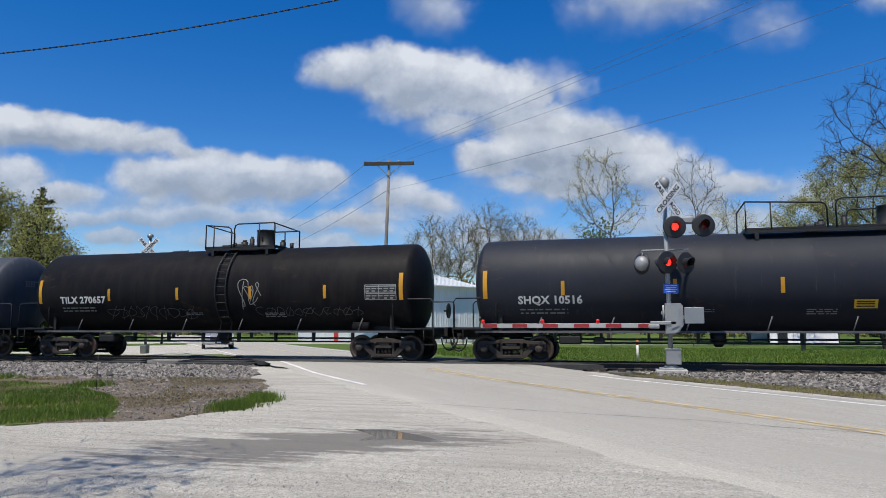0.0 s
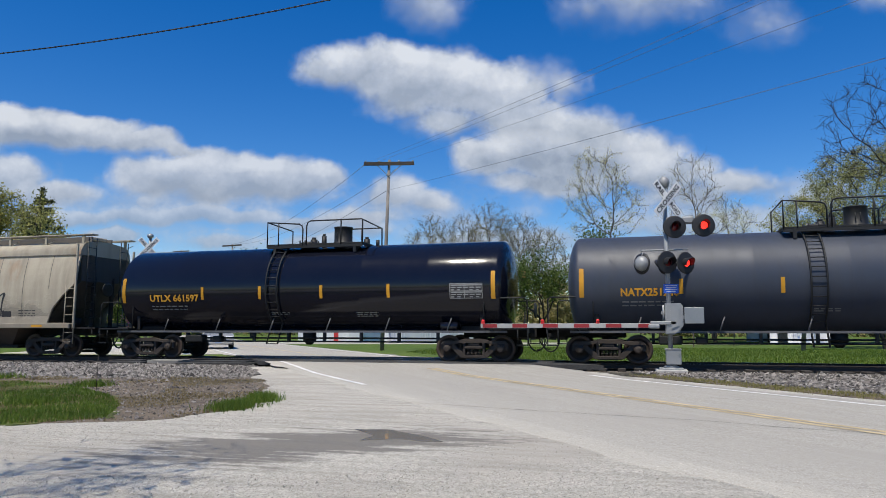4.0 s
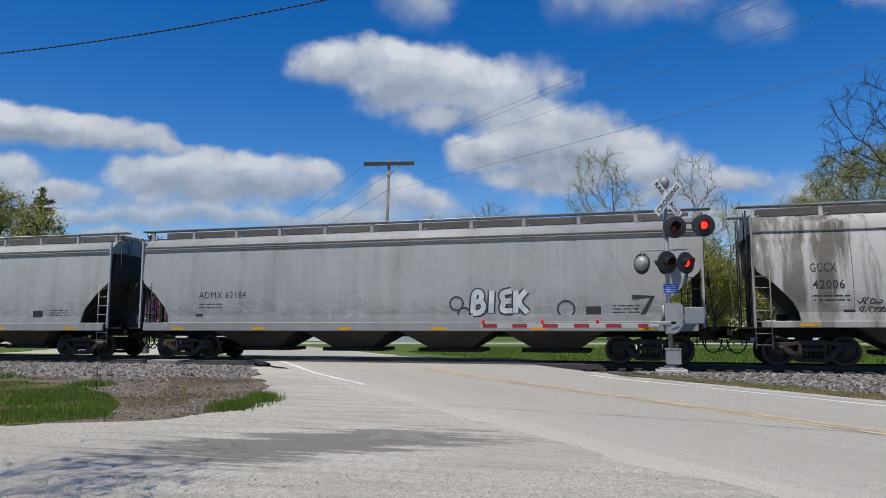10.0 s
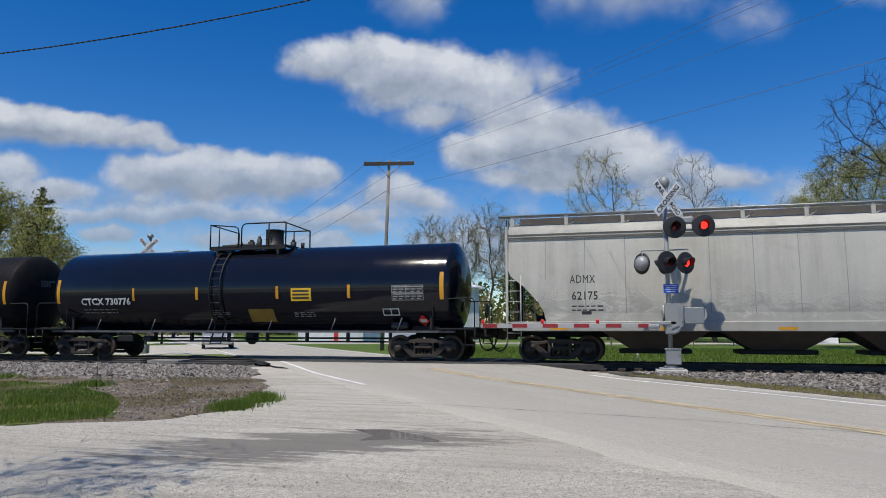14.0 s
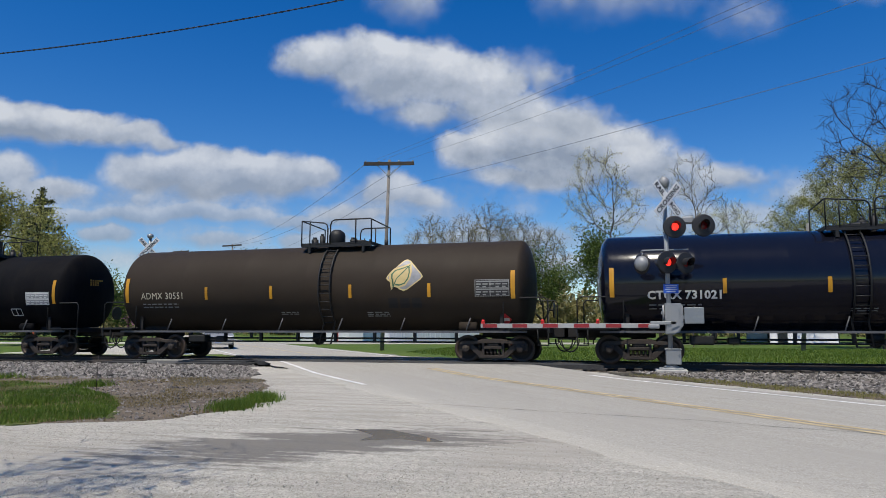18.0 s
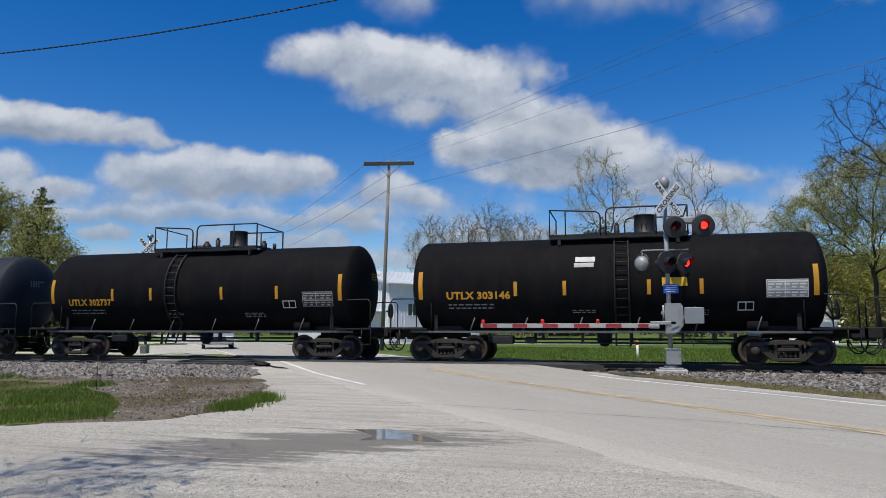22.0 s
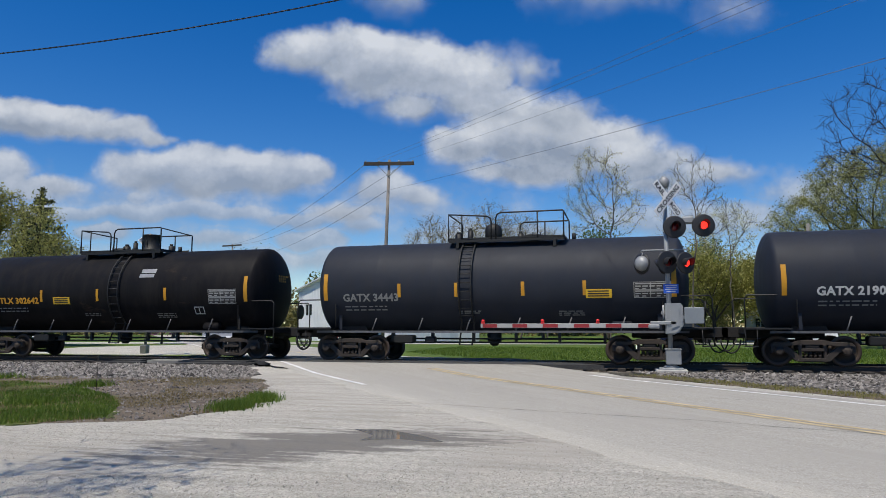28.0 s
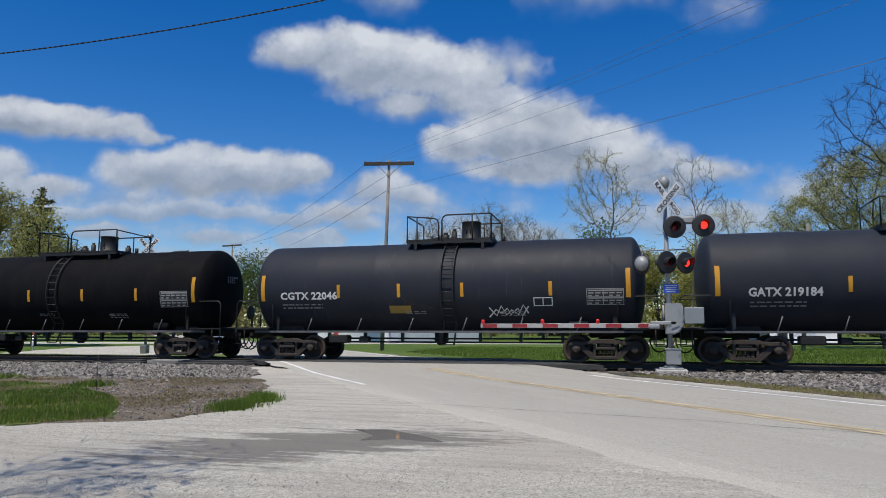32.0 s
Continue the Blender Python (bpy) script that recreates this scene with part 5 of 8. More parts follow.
def small_lines(bm, x, z, w, n=2, h=0.055, gap=0.10, seed=1):
    """Small print too far off to read: rows of short bars."""
    r = random.Random(seed)
    for k in range(n):
        p = x
        while p < x + w:
            l = r.uniform(0.08, 0.26)
            patch(bm, p, z - k * gap, min(p + l, x + w), z - k * gap + h)
            p += l + r.uniform(0.03, 0.08)


def scrawl(bm, x0, z0, x1, z1, n, w, seed):
    """Loose sprayed loops and strokes."""
    r = random.Random(seed)
    for k in range(n):
        cx = x0 + (x1 - x0) * (k + 0.5) / n
        rx, rz = (x1 - x0) / n * r.uniform(0.35, 0.65), (z1 - z0) * r.uniform(0.25, 0.5)
        cz, a0, turn = (z0 + z1) / 2 + r.uniform(-0.1, 0.1) * (z1 - z0), r.uniform(0, 6.3), r.uniform(3.5, 6.5)
        pts = []
        for i in range(15):
            a = a0 + turn * i / 14
            pts.append((cx + rx * math.cos(a) + (z1 - z0) * 0.12 * math.sin(2 * a + k), cz + rz * math.sin(a)))
        stroke(bm, pts, w)
        if r.random() < 0.7:
            stroke(bm, [(cx - rx * r.uniform(0, 1), z0), (cx + rx * r.uniform(-0.3, 0.3), cz), (cx + rx * r.uniform(0, 1), z1)], w)


def leaf_logo(car, x0, z0, x1, z1, y, diamond, leaf, bars, z=TANK_Z):
    """A rounded tilted square with a leaf on it and three bars below."""
    zb = z0 + (z1 - z0) * 0.37
    square = [(0.0, 0.40), (0.06, 0.52), (0.44, 0.97), (0.53, 1.0), (0.62, 0.95), (0.96, 0.52), (1.0, 0.43), (0.94, 0.34), (0.58, 0.03), (0.48, 0.0), (0.38, 0.04), (0.05, 0.33)]
    blade = [(0.12, -0.02), (0.16, 0.12), (0.05, 0.38), (0.05, 0.56), (0.18, 0.72), (0.42, 0.80), (0.66, 0.90), (0.71, 0.62), (0.67, 0.36), (0.54, 0.14), (0.34, 0.06), (0.2, 0.1)]

    def shape(name, pts, grow, mat, off, c):
        bm = bmesh.new()
        f = bm.faces.new([bm.verts.new((x0 + (x1 - x0) * (c[0] + (u - c[0]) * grow), 0, zb + (z1 - zb) * (c[1] + (v - c[1]) * grow))) for u, v in pts])
        bmesh.ops.triangulate(bm, faces=[f])
        add_marks(car, bm, mat, name, y, off, z=z)

    shape("emblem_border", square, 1.07, leaf, 0.010, (0.5, 0.5))
    shape("emblem", square, 0.98, diamond, 0.013, (0.5, 0.5))
    shape("emblem_leaf", blade, 1.0, leaf, 0.017, (0.38, 0.42))
    shape("emblem_outline", blade, 0.82, M_GREENMARK, 0.020, (0.40, 0.44))
    shape("emblem_blade", blade, 0.70, leaf, 0.023, (0.41, 0.45))
    bm = bmesh.new()
    pts = [(0.17, 0.06), (0.28, 0.38), (0.46, 0.60), (0.64, 0.84)]
    stroke(bm, [(x0 + (x1 - x0) * u, zb + (z1 - zb) * v) for u, v in pts], 0.035)
    add_marks(car, bm, M_GREENMARK, "emblem_vein", y, 0.027, z=z)
    bm = bmesh.new()
    hgt = (z1 - z0) * 0.2
    for i in range(3):
        a = x0 + (x1 - x0) * (0.02 + i * 0.345)
        patch(bm, a, z0, a + (x1 - x0) * 0.27, z0 + hgt, 1, 2)
    add_marks(car, bm, bars, "emblem_bar", y, 0.012, z=z)


def data_plate(car, x0, z0, x1, z1, base, ink):
    bm = bmesh.new()
    patch(bm, x0, z0, x1, z1, 1, 4)
    add_marks(car, bm, base, "data_panel", label="white stencilled data panel")
    bm = bmesh.new()
    t = 0.018
    for a, b, c, d in ((x0, z0, x1, z0 + t), (x0, z1 - t, x1, z1), (x0, z0 + t, x0 + t, z1 - t), (x1 - t, z0 + t, x1, z1 - t), (x0 + t, (z0 + z1) / 2 - t / 2, x1 - t, (z0 + z1) / 2 + t / 2), (x0 + (x1 - x0) * 0.44, z0 + t, x0 + (x1 - x0) * 0.46, z1 - t)):
        patch(bm, a, b, c, d)
    w, h = x1 - x0, z1 - z0
    for r in range(6):
        for c in range(5):
            if c == 2 and r % 3 == 0:
                continue
            a = x0 + w * (0.04 + 0.19 * c)
            z = z0 + h * (0.07 + 0.155 * r)
            patch(bm, a, z, a + w * (0.10 + 0.05 * ((r * 7 + c * 3) % 3)), z + h * 0.075)
    add_marks(car, bm, ink, "data_print", off=0.016)


def tank_car(name, col, s, L, text, stripes, ladder, deck, marks, style="black", hatch="drum"):
    colour, rough, streak, grime, sheen = TANK_STYLES[style]
    zc = TANK_Z
    body = paint("tank_" + style, colour, rough, streak, (0.035, 0.03, 0.025) if style != "gloss" else (0.02, 0.02, 0.022), 1.6, grime, gloss=sheen, drip={"blue": (0.15, 0.155, 0.16), "slate": (0.06, 0.062, 0.066), "black": (0.024, 0.022, 0.021)}.get(style))
    words = {"blue": "streaked blue-grey", "slate": "dark slate grey", "satin": "satin slate grey", "black": "dull black", "grey": "faded dark grey", "gloss": "glossy blue-black", "brown": "dark brown", "matt": "matt black"}[style]
    extra = {"UELX 78538": " with a blue leaf emblem", "ADMX 30551": " with a cream leaf emblem", "UTLX 303124": " with blue and white graffiti", "TILX 270657": " with pale scrawls"}.get(name, "")
    car = thing("tank_car", f"{words} {'long' if L > 13 else 'short'} tank car{extra} on rails", "tank car", pose(s, 0, RAIL_TOP), "freight train")
    CARS.append((car, s))
    half = L / 2 + 0.12
    seg = 12
    bm = bmesh.new()
    prof = [(-half + 0.02 - 0.42 * math.cos(math.pi / 2 * i / seg), TANK_R * math.sin(math.pi / 2 * i / seg)) for i in range(seg + 1)]
    prof[0] = (prof[0][0], 0.001)
    ring = [-half + 0.02]
    k = 6
    for i in range(1, k):
        x = -half + 2 * half * i / k
        ring += [x - 0.02, x, x + 0.02]
    prof += [(x, TANK_R + (0.0 if abs((x + half) * k / (2 * half) - round((x + half) * k / (2 * half))) > 0.001 else 0.0014)) for x in ring[1:]]
    prof += [(-a, r) for a, r in reversed(prof[:seg + 1])]
    lathe(bm, prof, "x", 64, (0, 0, zc))
    part("tank", bm, body, car)
    # underframe stubs, saddles and long piping below
    tx = L / 2 - 0.75
    for e in (-1, 1):
        bm = bmesh.new()
        box(bm, (e * (half + 0.05), 0, 0.95), (2.9, 0.5, 0.34), bevel=0.03)
        prism(bm, [(e * tx - 0.55, 0.95), (e * tx + 0.55, 0.95), (e * tx + 0.35, 1.35), (e * tx - 0.35, 1.35)], -0.78, 0.78)
        part("stub_sill", bm, M_UNDER, car)
    for sd in (-1, 1):
        bm = bmesh.new()
        box(bm, (0, sd * 1.30, 0.97), (L + 0.8, 0.05, 0.07))
        n = 6
        for i in range(n):
            x = -L / 2 + 1.6 + (L - 3.2) * i / (n - 1)
            rod(bm, (x, sd * 1.3, 0.97), (x + 0.16, sd * (TANK_R - 0.28), 1.42), 0.022, 6)
        part("side_rail", bm, M_RAILEDGE, car)
    bm = bmesh.new()
    for y, z in ((-0.5, 0.74), (-0.62, 0.62), (0.5, 0.72)):
        rod(bm, (-L / 2 + 2.0, y, z), (L / 2 - 2.0, y, z), 0.028, 6)
    n = int(L / 1.7)
    for i in range(n):
        x = -L / 2 + 2.1 + (L - 4.2) * i / (n - 1)
        box(bm, (x, -0.55, 0.76), (0.09, 0.12, 0.34))
    part("brake_piping", bm, M_BLACK, car)
    bm = bmesh.new()
    rod(bm, (-0.1, -0.1, 0.98), (-0.1, -0.1, 0.62), 0.24, 16)
    lathe(bm, [(0.5, 0.10), (0.56, 0.16), (0.66, 0.16), (0.7, 0.3)], "z", 14, (-0.1, -0.1, 0))
    part("bottom_outlet", bm, M_BLACK, car)
    bm = bmesh.new()
    bx = L / 2 - 1.55
    lathe(bm, [(bx - 0.3, 0.02), (bx - 0.28, 0.16), (bx + 0.28, 0.16), (bx + 0.3, 0.02)], "x", 14, (0, -1.1, 1.14))
    box(bm, (bx, -1.1, 0.98), (0.5, 0.3, 0.05))
    part("air_reservoir", bm, body, car)
    bm = bmesh.new()
    box(bm, (-L / 2 + 2.6, -0.75, 0.72), (0.7, 0.4, 0.28), bevel=0.04)
    part("brake_cylinder", bm, M_BLACK, car)
    bm = bmesh.new()
    box(bm, (-L / 2 + 3.5, -0.7, 0.70), (0.35, 0.3, 0.22), bevel=0.04)
    part("brake_valve", bm, M_BLACK, car)
    # end platforms and handrails
    for e in (-1, 1):
        bm = bmesh.new()
        box(bm, (e * (half + 0.35), 0, 1.07), (1.3, 2.9, 0.05))
        box(bm, (e * (half + 0.98), 0, 1.0), (0.05, 2.9, 0.14))
        for sd in (-1, 1):
            box(bm, (e * (half + 0.8), sd * 1.38, 0.55), (0.36, 0.2, 0.03))
            for d in (-0.16, 0.16):
                rod(bm, (e * (half + 0.8) + d, sd * 1.42, 1.07), (e * (half + 0.8) + d, sd * 1.42, 0.55), 0.018, 5)
        part("end_platform", bm, M_BLACK, car)
        for sd in (-1, 1):
            bm = bmesh.new()
            y = sd * 1.42
            x0, x1 = e * (half - 0.45), e * (half + 0.95)
            tube(bm, [(x0, y, 1.07), (x0, y, 1.95), (x0 + e * 0.08, y, 2.05), (x1 - e * 0.08, y, 2.05), (x1, y, 1.95), (x1, y, 1.07)], 0.022, 6)
            part("handrail", bm, M_BLACK, car)
        bm = bmesh.new()
        y = -1.18
        for (px, pz) in ((e * (half - 0.55), 1.35),):
            box(bm, (px, y, pz), (0.12, 0.06, 0.62))
            box(bm, (px, y - 0.03, pz + 0.34), (0.3, 0.05, 0.12))
        part("corner_brace", bm, M_UNDER if style != "grey" else body, car)
    bm = bmesh.new()
    lathe(bm, [(-0.02, 0.24), (-0.02, 0.27), (0.02, 0.27), (0.02, 0.24)], "x", 18, (half + 0.92, 0.7, 1.7))
    for k in range(4):
        a = k * math.pi / 4
        rod(bm, (half + 0.92, 0.7 - 0.25 * math.cos(a), 1.7 - 0.25 * math.sin(a)), (half + 0.92, 0.7 + 0.25 * math.cos(a), 1.7 + 0.25 * math.sin(a)), 0.012, 5)
    rod(bm, (half + 0.75, 0.7, 1.7), (half + 0.95, 0.7, 1.7), 0.03, 8)
    part("brake_wheel", bm, M_BLACK, car)
    # ladder over the side
    bm = bmesh.new()
    lad = []
    for i in range(14):
        a = radians(-48 + (88 + 42) * i / 13)
        lad.append((-(TANK_R + 0.09) * math.cos(a), zc + (TANK_R + 0.09) * math.sin(a)))
    lad = [(-1.45, 0.55)] + lad
    for d in (-0.21, 0.21):
        tube(bm, [(ladder + d, y, z) for y, z in lad], 0.030, 5)
    lad_ob = part("ladder", bm, M_BLACK, car, "black steel side ladder")
    for i, (y, z) in enumerate(lad):
        if i < 13:
            rb = shared("rung", lambda b: rod(b, (-0.21, 0, 0), (0.21, 0, 0), 0.016, 5), M_BLACK)
            part("rung", rb, None, lad_ob, m=pose(ladder, y, z))
    # top platform, its railing and fittings
    x0, x1 = deck
    dz = zc + TANK_R - 0.02
    deck_ob = None
    for sd in (-1, 1):
        bm = bmesh.new()
        box(bm, ((x0 + x1) / 2, sd * 0.75, dz + 0.03), (x1 - x0, 0.5, 0.05))
        box(bm, ((x0 + x1) / 2, sd * 0.98, dz - 0.05), (x1 - x0, 0.05, 0.09))
        ob = part("walkway", bm, M_BLACK, car, "black grated top walkway")
        deck_ob = deck_ob or ob
        for xx in (x0 + 0.3, x1 - 0.3):
            bm = bmesh.new()
            box(bm, (xx, sd * 0.75, dz - 0.14), (0.1, 0.5, 0.3))
            part("walkway_bracket", bm, M_BLACK, ob)
    for xx in (x0, x1):
        bm = bmesh.new()
        box(bm, (xx, 0, dz + 0.0), (0.06, 2.0, 0.1))
        part("walkway_end", bm, M_BLACK, deck_ob)
    w = x1 - x0
    h = 0.86
    for y, a, b, h in ((-1.0, x0, x0 + w * 0.38, h - 0.10), (-1.0, x0 + w * 0.42, x1, h), (0.95, x0 + w * 0.55, x1, h - 0.06)):
        bm = bmesh.new()
        if a == x0:
            tube(bm, [(a, y, dz), (a, y, dz + h + 0.10), (b - 0.14, y, dz + h), (b - 0.04, y, dz + h - 0.06), (b, y, dz + h - 0.18), (b, y, dz)], 0.026, 6)
            rod(bm, (a + w * 0.12, y, dz), (a + w * 0.12, y, dz + h + 0.05), 0.022, 5)
        else:
            tube(bm, [(a, y, dz), (a, y, dz + h - 0.18), (a + 0.05, y, dz + h - 0.05), (a + 0.16, y, dz + h), (b - 0.02, y, dz + h), (b, y, dz + h - 0.03), (b, y, dz)], 0.026, 6)
            rod(bm, (b - w * 0.22, y, dz), (b - w * 0.22, y, dz + h), 0.026, 5)
        part("railing", bm, M_BLACK, deck_ob)
    for xx, zz in ((x0, 0.86), (x1, 0.84)):
        bm = bmesh.new()
        tube(bm, [(xx, -1.0, dz + zz), (xx, 0.95, dz + zz - 0.06)], 0.024, 6)
        rod(bm, (xx, 0.95, dz - 0.1), (xx, 0.95, dz + zz - 0.06), 0.024, 5)
        part("railing", bm, M_BLACK, deck_ob)
    # low manway cover with its bolts, and the upright valve housing
    cx, mx = (x0 + w * 0.70, x0 + w * 0.34) if hatch == "drum" else (x0 + w * 0.35, x0 + w * 0.72)
    bm = bmesh.new()
    if hatch == "dome":
        lathe(bm, [(dz - 0.1, 0.30), (dz + 0.42, 0.30), (dz + 0.55, 0.26), (dz + 0.64, 0.13), (dz + 0.66, 0.001)], "z", 20, (cx, 0, 0))
    else:
        lathe(bm, [(dz - 0.15, 0.30), (dz + 0.02, 0.30), (dz + 0.03, 0.36), (dz + 0.09, 0.36), (dz + 0.10, 0.335), (dz + 0.66, 0.325), (dz + 0.68, 0.345), (dz + 0.71, 0.345), (dz + 0.73, 0.001)], "z", 22, (cx, -0.1, 0))
        for k in range(2):
            tube(bm, [(cx - 0.10 + 0.14 * k, -0.43, dz + 0.28), (cx - 0.10 + 0.14 * k, -0.47, dz + 0.30), (cx - 0.10 + 0.14 * k, -0.47, dz + 0.46), (cx - 0.10 + 0.14 * k, -0.43, dz + 0.48)], 0.014, 5)
    part("valve_housing", bm, M_BLACK, car, "black upright valve housing")
    bm = bmesh.new()
    lathe(bm, [(dz - 0.15, 0.30), (dz + 0.10, 0.30), (dz + 0.10, 0.36), (dz + 0.16, 0.36), (dz + 0.21, 0.2), (dz + 0.22, 0.001)], "z", 20, (mx, -0.15, 0))
    man = part("manway", bm, M_BLACK, car, "low bolted manway cover")
    for k in range(8):
        a = k * math.pi / 4
        part("bolt", shared("bolt", lambda b: rod(b, (0, 0, 0), (0, 0, 0.16), 0.025, 5), M_BLACK), None, man, m=pose(mx + 0.36 * math.cos(a), -0.15 + 0.36 * math.sin(a), dz + 0.08))
    for dx, r, hh in ((-0.95, 0.13, 0.30), (-0.62, 0.09, 0.42), (0.75, 0.11, 0.25)):
        bm = bmesh.new()
        rod(bm, (cx + dx * w / 3.0, -0.1, dz - 0.1), (cx + dx * w / 3.0, -0.1, dz + hh), r, 10)
        rod(bm, (cx + dx * w / 3.0, -0.1, dz + hh - 0.01), (cx + dx * w / 3.0, -0.1, dz + hh + 0.08), r * 0.6, 10)
        part("valve", bm, M_BLACK, car)
    bm = bmesh.new()
    rod(bm, (x1 + 0.25, -0.15, dz - 0.05), (x1 + 0.25, -0.15, dz + 0.2), 0.07, 8)
    part("valve", bm, M_BLACK, car)
    # yellow reflective stripes
    for i, x in enumerate([-L / 2, L / 2] + list(stripes)):
        bm = bmesh.new()
        if i < 2:
            patch(bm, x - 0.07, 2.02, x + 0.07, 2.92, 1, 8)
        else:
            patch(bm, x - 0.055, 2.10, x + 0.055, 2.55, 1, 4)
        add_marks(car, bm, M_YELLOW, "reflective_stripe")
    ink = {"W": M_WHITE, "w": M_GREYMARK if style != "brown" else M_CREAM, "Y": M_MARKY}[col]
    if text:
        x, wd, z = text
        bm = bmesh.new()
        add_text(bm, name, x, z, 0.34 if col != "Y" else 0.32, 0.012, 1.05, wd)
        add_marks(car, bm, ink, "lettering")
        bm = bmesh.new()
        small_lines(bm, x + 0.05, z - 0.2, 1.5, 2, 0.04, 0.11, seed=len(name) + int(s))
        add_marks(car, bm, M_GREYMARK, "small_print")
    bm = bmesh.new()
    small_lines(bm, -1.0, 1.62, 0.7, 2, 0.03, 0.06, int(-s) + 3)
    small_lines(bm, 2.2, 1.60, 0.8, 3, 0.03, 0.06, int(-s) + 4)
    add_marks(car, bm, M_GREYMARK, "small_print")
    bm = bmesh.new()
    for k in range(3):
        yy = 0.15 - 0.09 * k
        for j in range(6 if k == 0 else 4):
            y = -0.55 + 0.11 * j
            d = half + 0.72 * math.sqrt(max(0, 1 - ((y * y + (yy + 0.3) ** 2) / TANK_R ** 2))) + 0.012
            quad(bm, (d, y, zc + 0.3 + yy), (d, y + 0.07, zc + 0.3 + yy), (d, y + 0.07, zc + 0.36 + yy), (d, y, zc + 0.36 + yy))
    part("end_print", bm, M_GREYMARK if col != "Y" else M_MARKY, car)
    for kind, a, b, c, d in marks:
        if kind == "plate":
            data_plate(car, a, b, c, d, M_DARKMARK, M_PLATEINK)
        elif kind == "plateg":
            data_plate(car, a, b, c, d, M_GREYPLATE, M_WHITE)
        elif kind in ("sign", "ysign", "amber"):
            bm = bmesh.new()
            patch(bm, a, b, c, d, 1, 4)
            add_marks(car, bm, M_YPLATE if kind != "amber" else M_AMBER, "sign_plate", label="yellow sign plate")
            if kind == "sign":
                bm = bmesh.new()
                for k in range(3):
                    patch(bm, a + 0.06, b + (d - b) * (0.16 + 0.27 * k), c - 0.08, b + (d - b) * (0.30 + 0.27 * k))
                add_marks(car, bm, M_DARKMARK, "sign_print", off=0.016)
                if name.startswith("GATX 219"):
                    bm = bmesh.new()
                    add_text(bm, "SR-8754 FRA AIP", c + 0.02, b - 0.2, 0.14, 0.0, 1.0, 1.3)
                    add_marks(car, bm, M_PLATEINK, "stencil")
        elif kind == "tag":
            bm = bmesh.new()
            patch(bm, a, b, c, b + (d - b) * 0.42, 1, 2)
            patch(bm, a + 0.04, b + (d - b) * 0.52, c + 0.04, d, 1, 2)
            add_marks(car, bm, M_GREYPLATE, "white_plate")
        elif kind == "frame":
            bm = bmesh.new()
            t = 0.03
            patch(bm, a, b, c, b + t)
            patch(bm, a, d - t, c, d)
            for x in (a, (a + c) / 2 - t / 2, c - t):
                patch(bm, x, b + t, x + t, d - t)
            add_marks(car, bm, M_WHITE, "stencil_frame")
        elif kind == "placard":
            bm = bmesh.new()
            vs = [bm.verts.new((a + dx, 0, b + dz)) for dx, dz in ((-0.2, 0), (0, -0.2), (0.2, 0), (0, 0.2))]
            bm.faces.new(vs)
            add_marks(car, bm, M_RED, "placard", off=0.05)
            bm = bmesh.new()
            patch(bm, a - 0.12, b - 0.05, a + 0.12, b + 0.05)
            add_marks(car, bm, M_WHITE, "placard_band", off=0.055)
        elif kind == "logo":
            leaf_logo(car, a, b, c, d, None, M_EMBLEM, M_LEAFLOGO, M_DARKMARK)
        elif kind == "logob":
            leaf_logo(car, a, b, c, d, None, M_GREYPLATE, M_LEAFCREAM, M_UNDER)
        elif kind in ("scrawl", "tangle", "white", "blue"):
            bm = bmesh.new()
            if kind in ("scrawl", "tangle"):
                scrawl(bm, a, b, c, d, max(4, int((c - a) / 0.34)), 0.018 if kind == "scrawl" else 0.03, int(-s) + int(a * 7))
            else:
                r = random.Random(int(-s))
                n = int((c - a) / 0.16)
                for top in (0, 1):
                    stroke(bm, [(a + (c - a) * (k + r.uniform(-0.3, 0.3)) / n, (b + (d - b) * (r.uniform(0.0, 0.35) if (k + top) % 2 else r.uniform(0.6, 1.0)))) for k in range(n + 1)], 0.06 if kind == "blue" else 0.045)
            add_marks(car, bm, {"scrawl": M_SCRAWL, "tangle": M_GREYMARK, "white": M_WHITE, "blue": M_TEAL}[kind], "graffiti", label={"scrawl": "faint chalky scrawl", "tangle": "pale tangled scrawl", "white": "white spray graffiti", "blue": "light blue spray graffiti"}[kind])
    for e in (-1, 1):
        add_truck(car, e * tx)
    add_ends(car, half + 1.45)
    return car


LETTERFORM = {"C": [[(1, 0.85), (0.6, 1), (0.2, 0.8), (0.05, 0.4), (0.3, 0.05), (0.8, 0.1)]],
              "e": [[(0.15, 0.5), (0.9, 0.55), (0.75, 0.95), (0.35, 0.95), (0.05, 0.5), (0.3, 0.05), (0.95, 0.12)]],
              "M": [[(0, 0), (0.15, 1), (0.5, 0.35), (0.85, 1), (1, 0)]], "R": [[(0.1, 0), (0.1, 1), (0.7, 1), (0.85, 0.7), (0.6, 0.5), (0.2, 0.48)], [(0.45, 0.48), (1, 0)]],
              "E": [[(0.9, 1), (0.1, 0.9), (0.3, 0.5), (0.8, 0.55)], [(0.3, 0.5), (0.1, 0.08), (0.95, 0.1)]], "I": [[(0.4, 0), (0.5, 1)]],
              "K": [[(0.1, 0), (0.15, 1)], [(0.9, 1), (0.2, 0.5), (1, 0)]], "B": [[(0.1, 0), (0.2, 1), (0.8, 0.95), (0.75, 0.55), (0.25, 0.5)], [(0.75, 0.55), (1, 0.3), (0.7, 0), (0.1, 0)]]}


def bulge(z, bow):
    """How far a hopper's bowed side lies inside its widest line at height z."""
    return bow - math.sqrt(bow * bow - (z - 2.3) ** 2) if z > 1.285 else 0.0


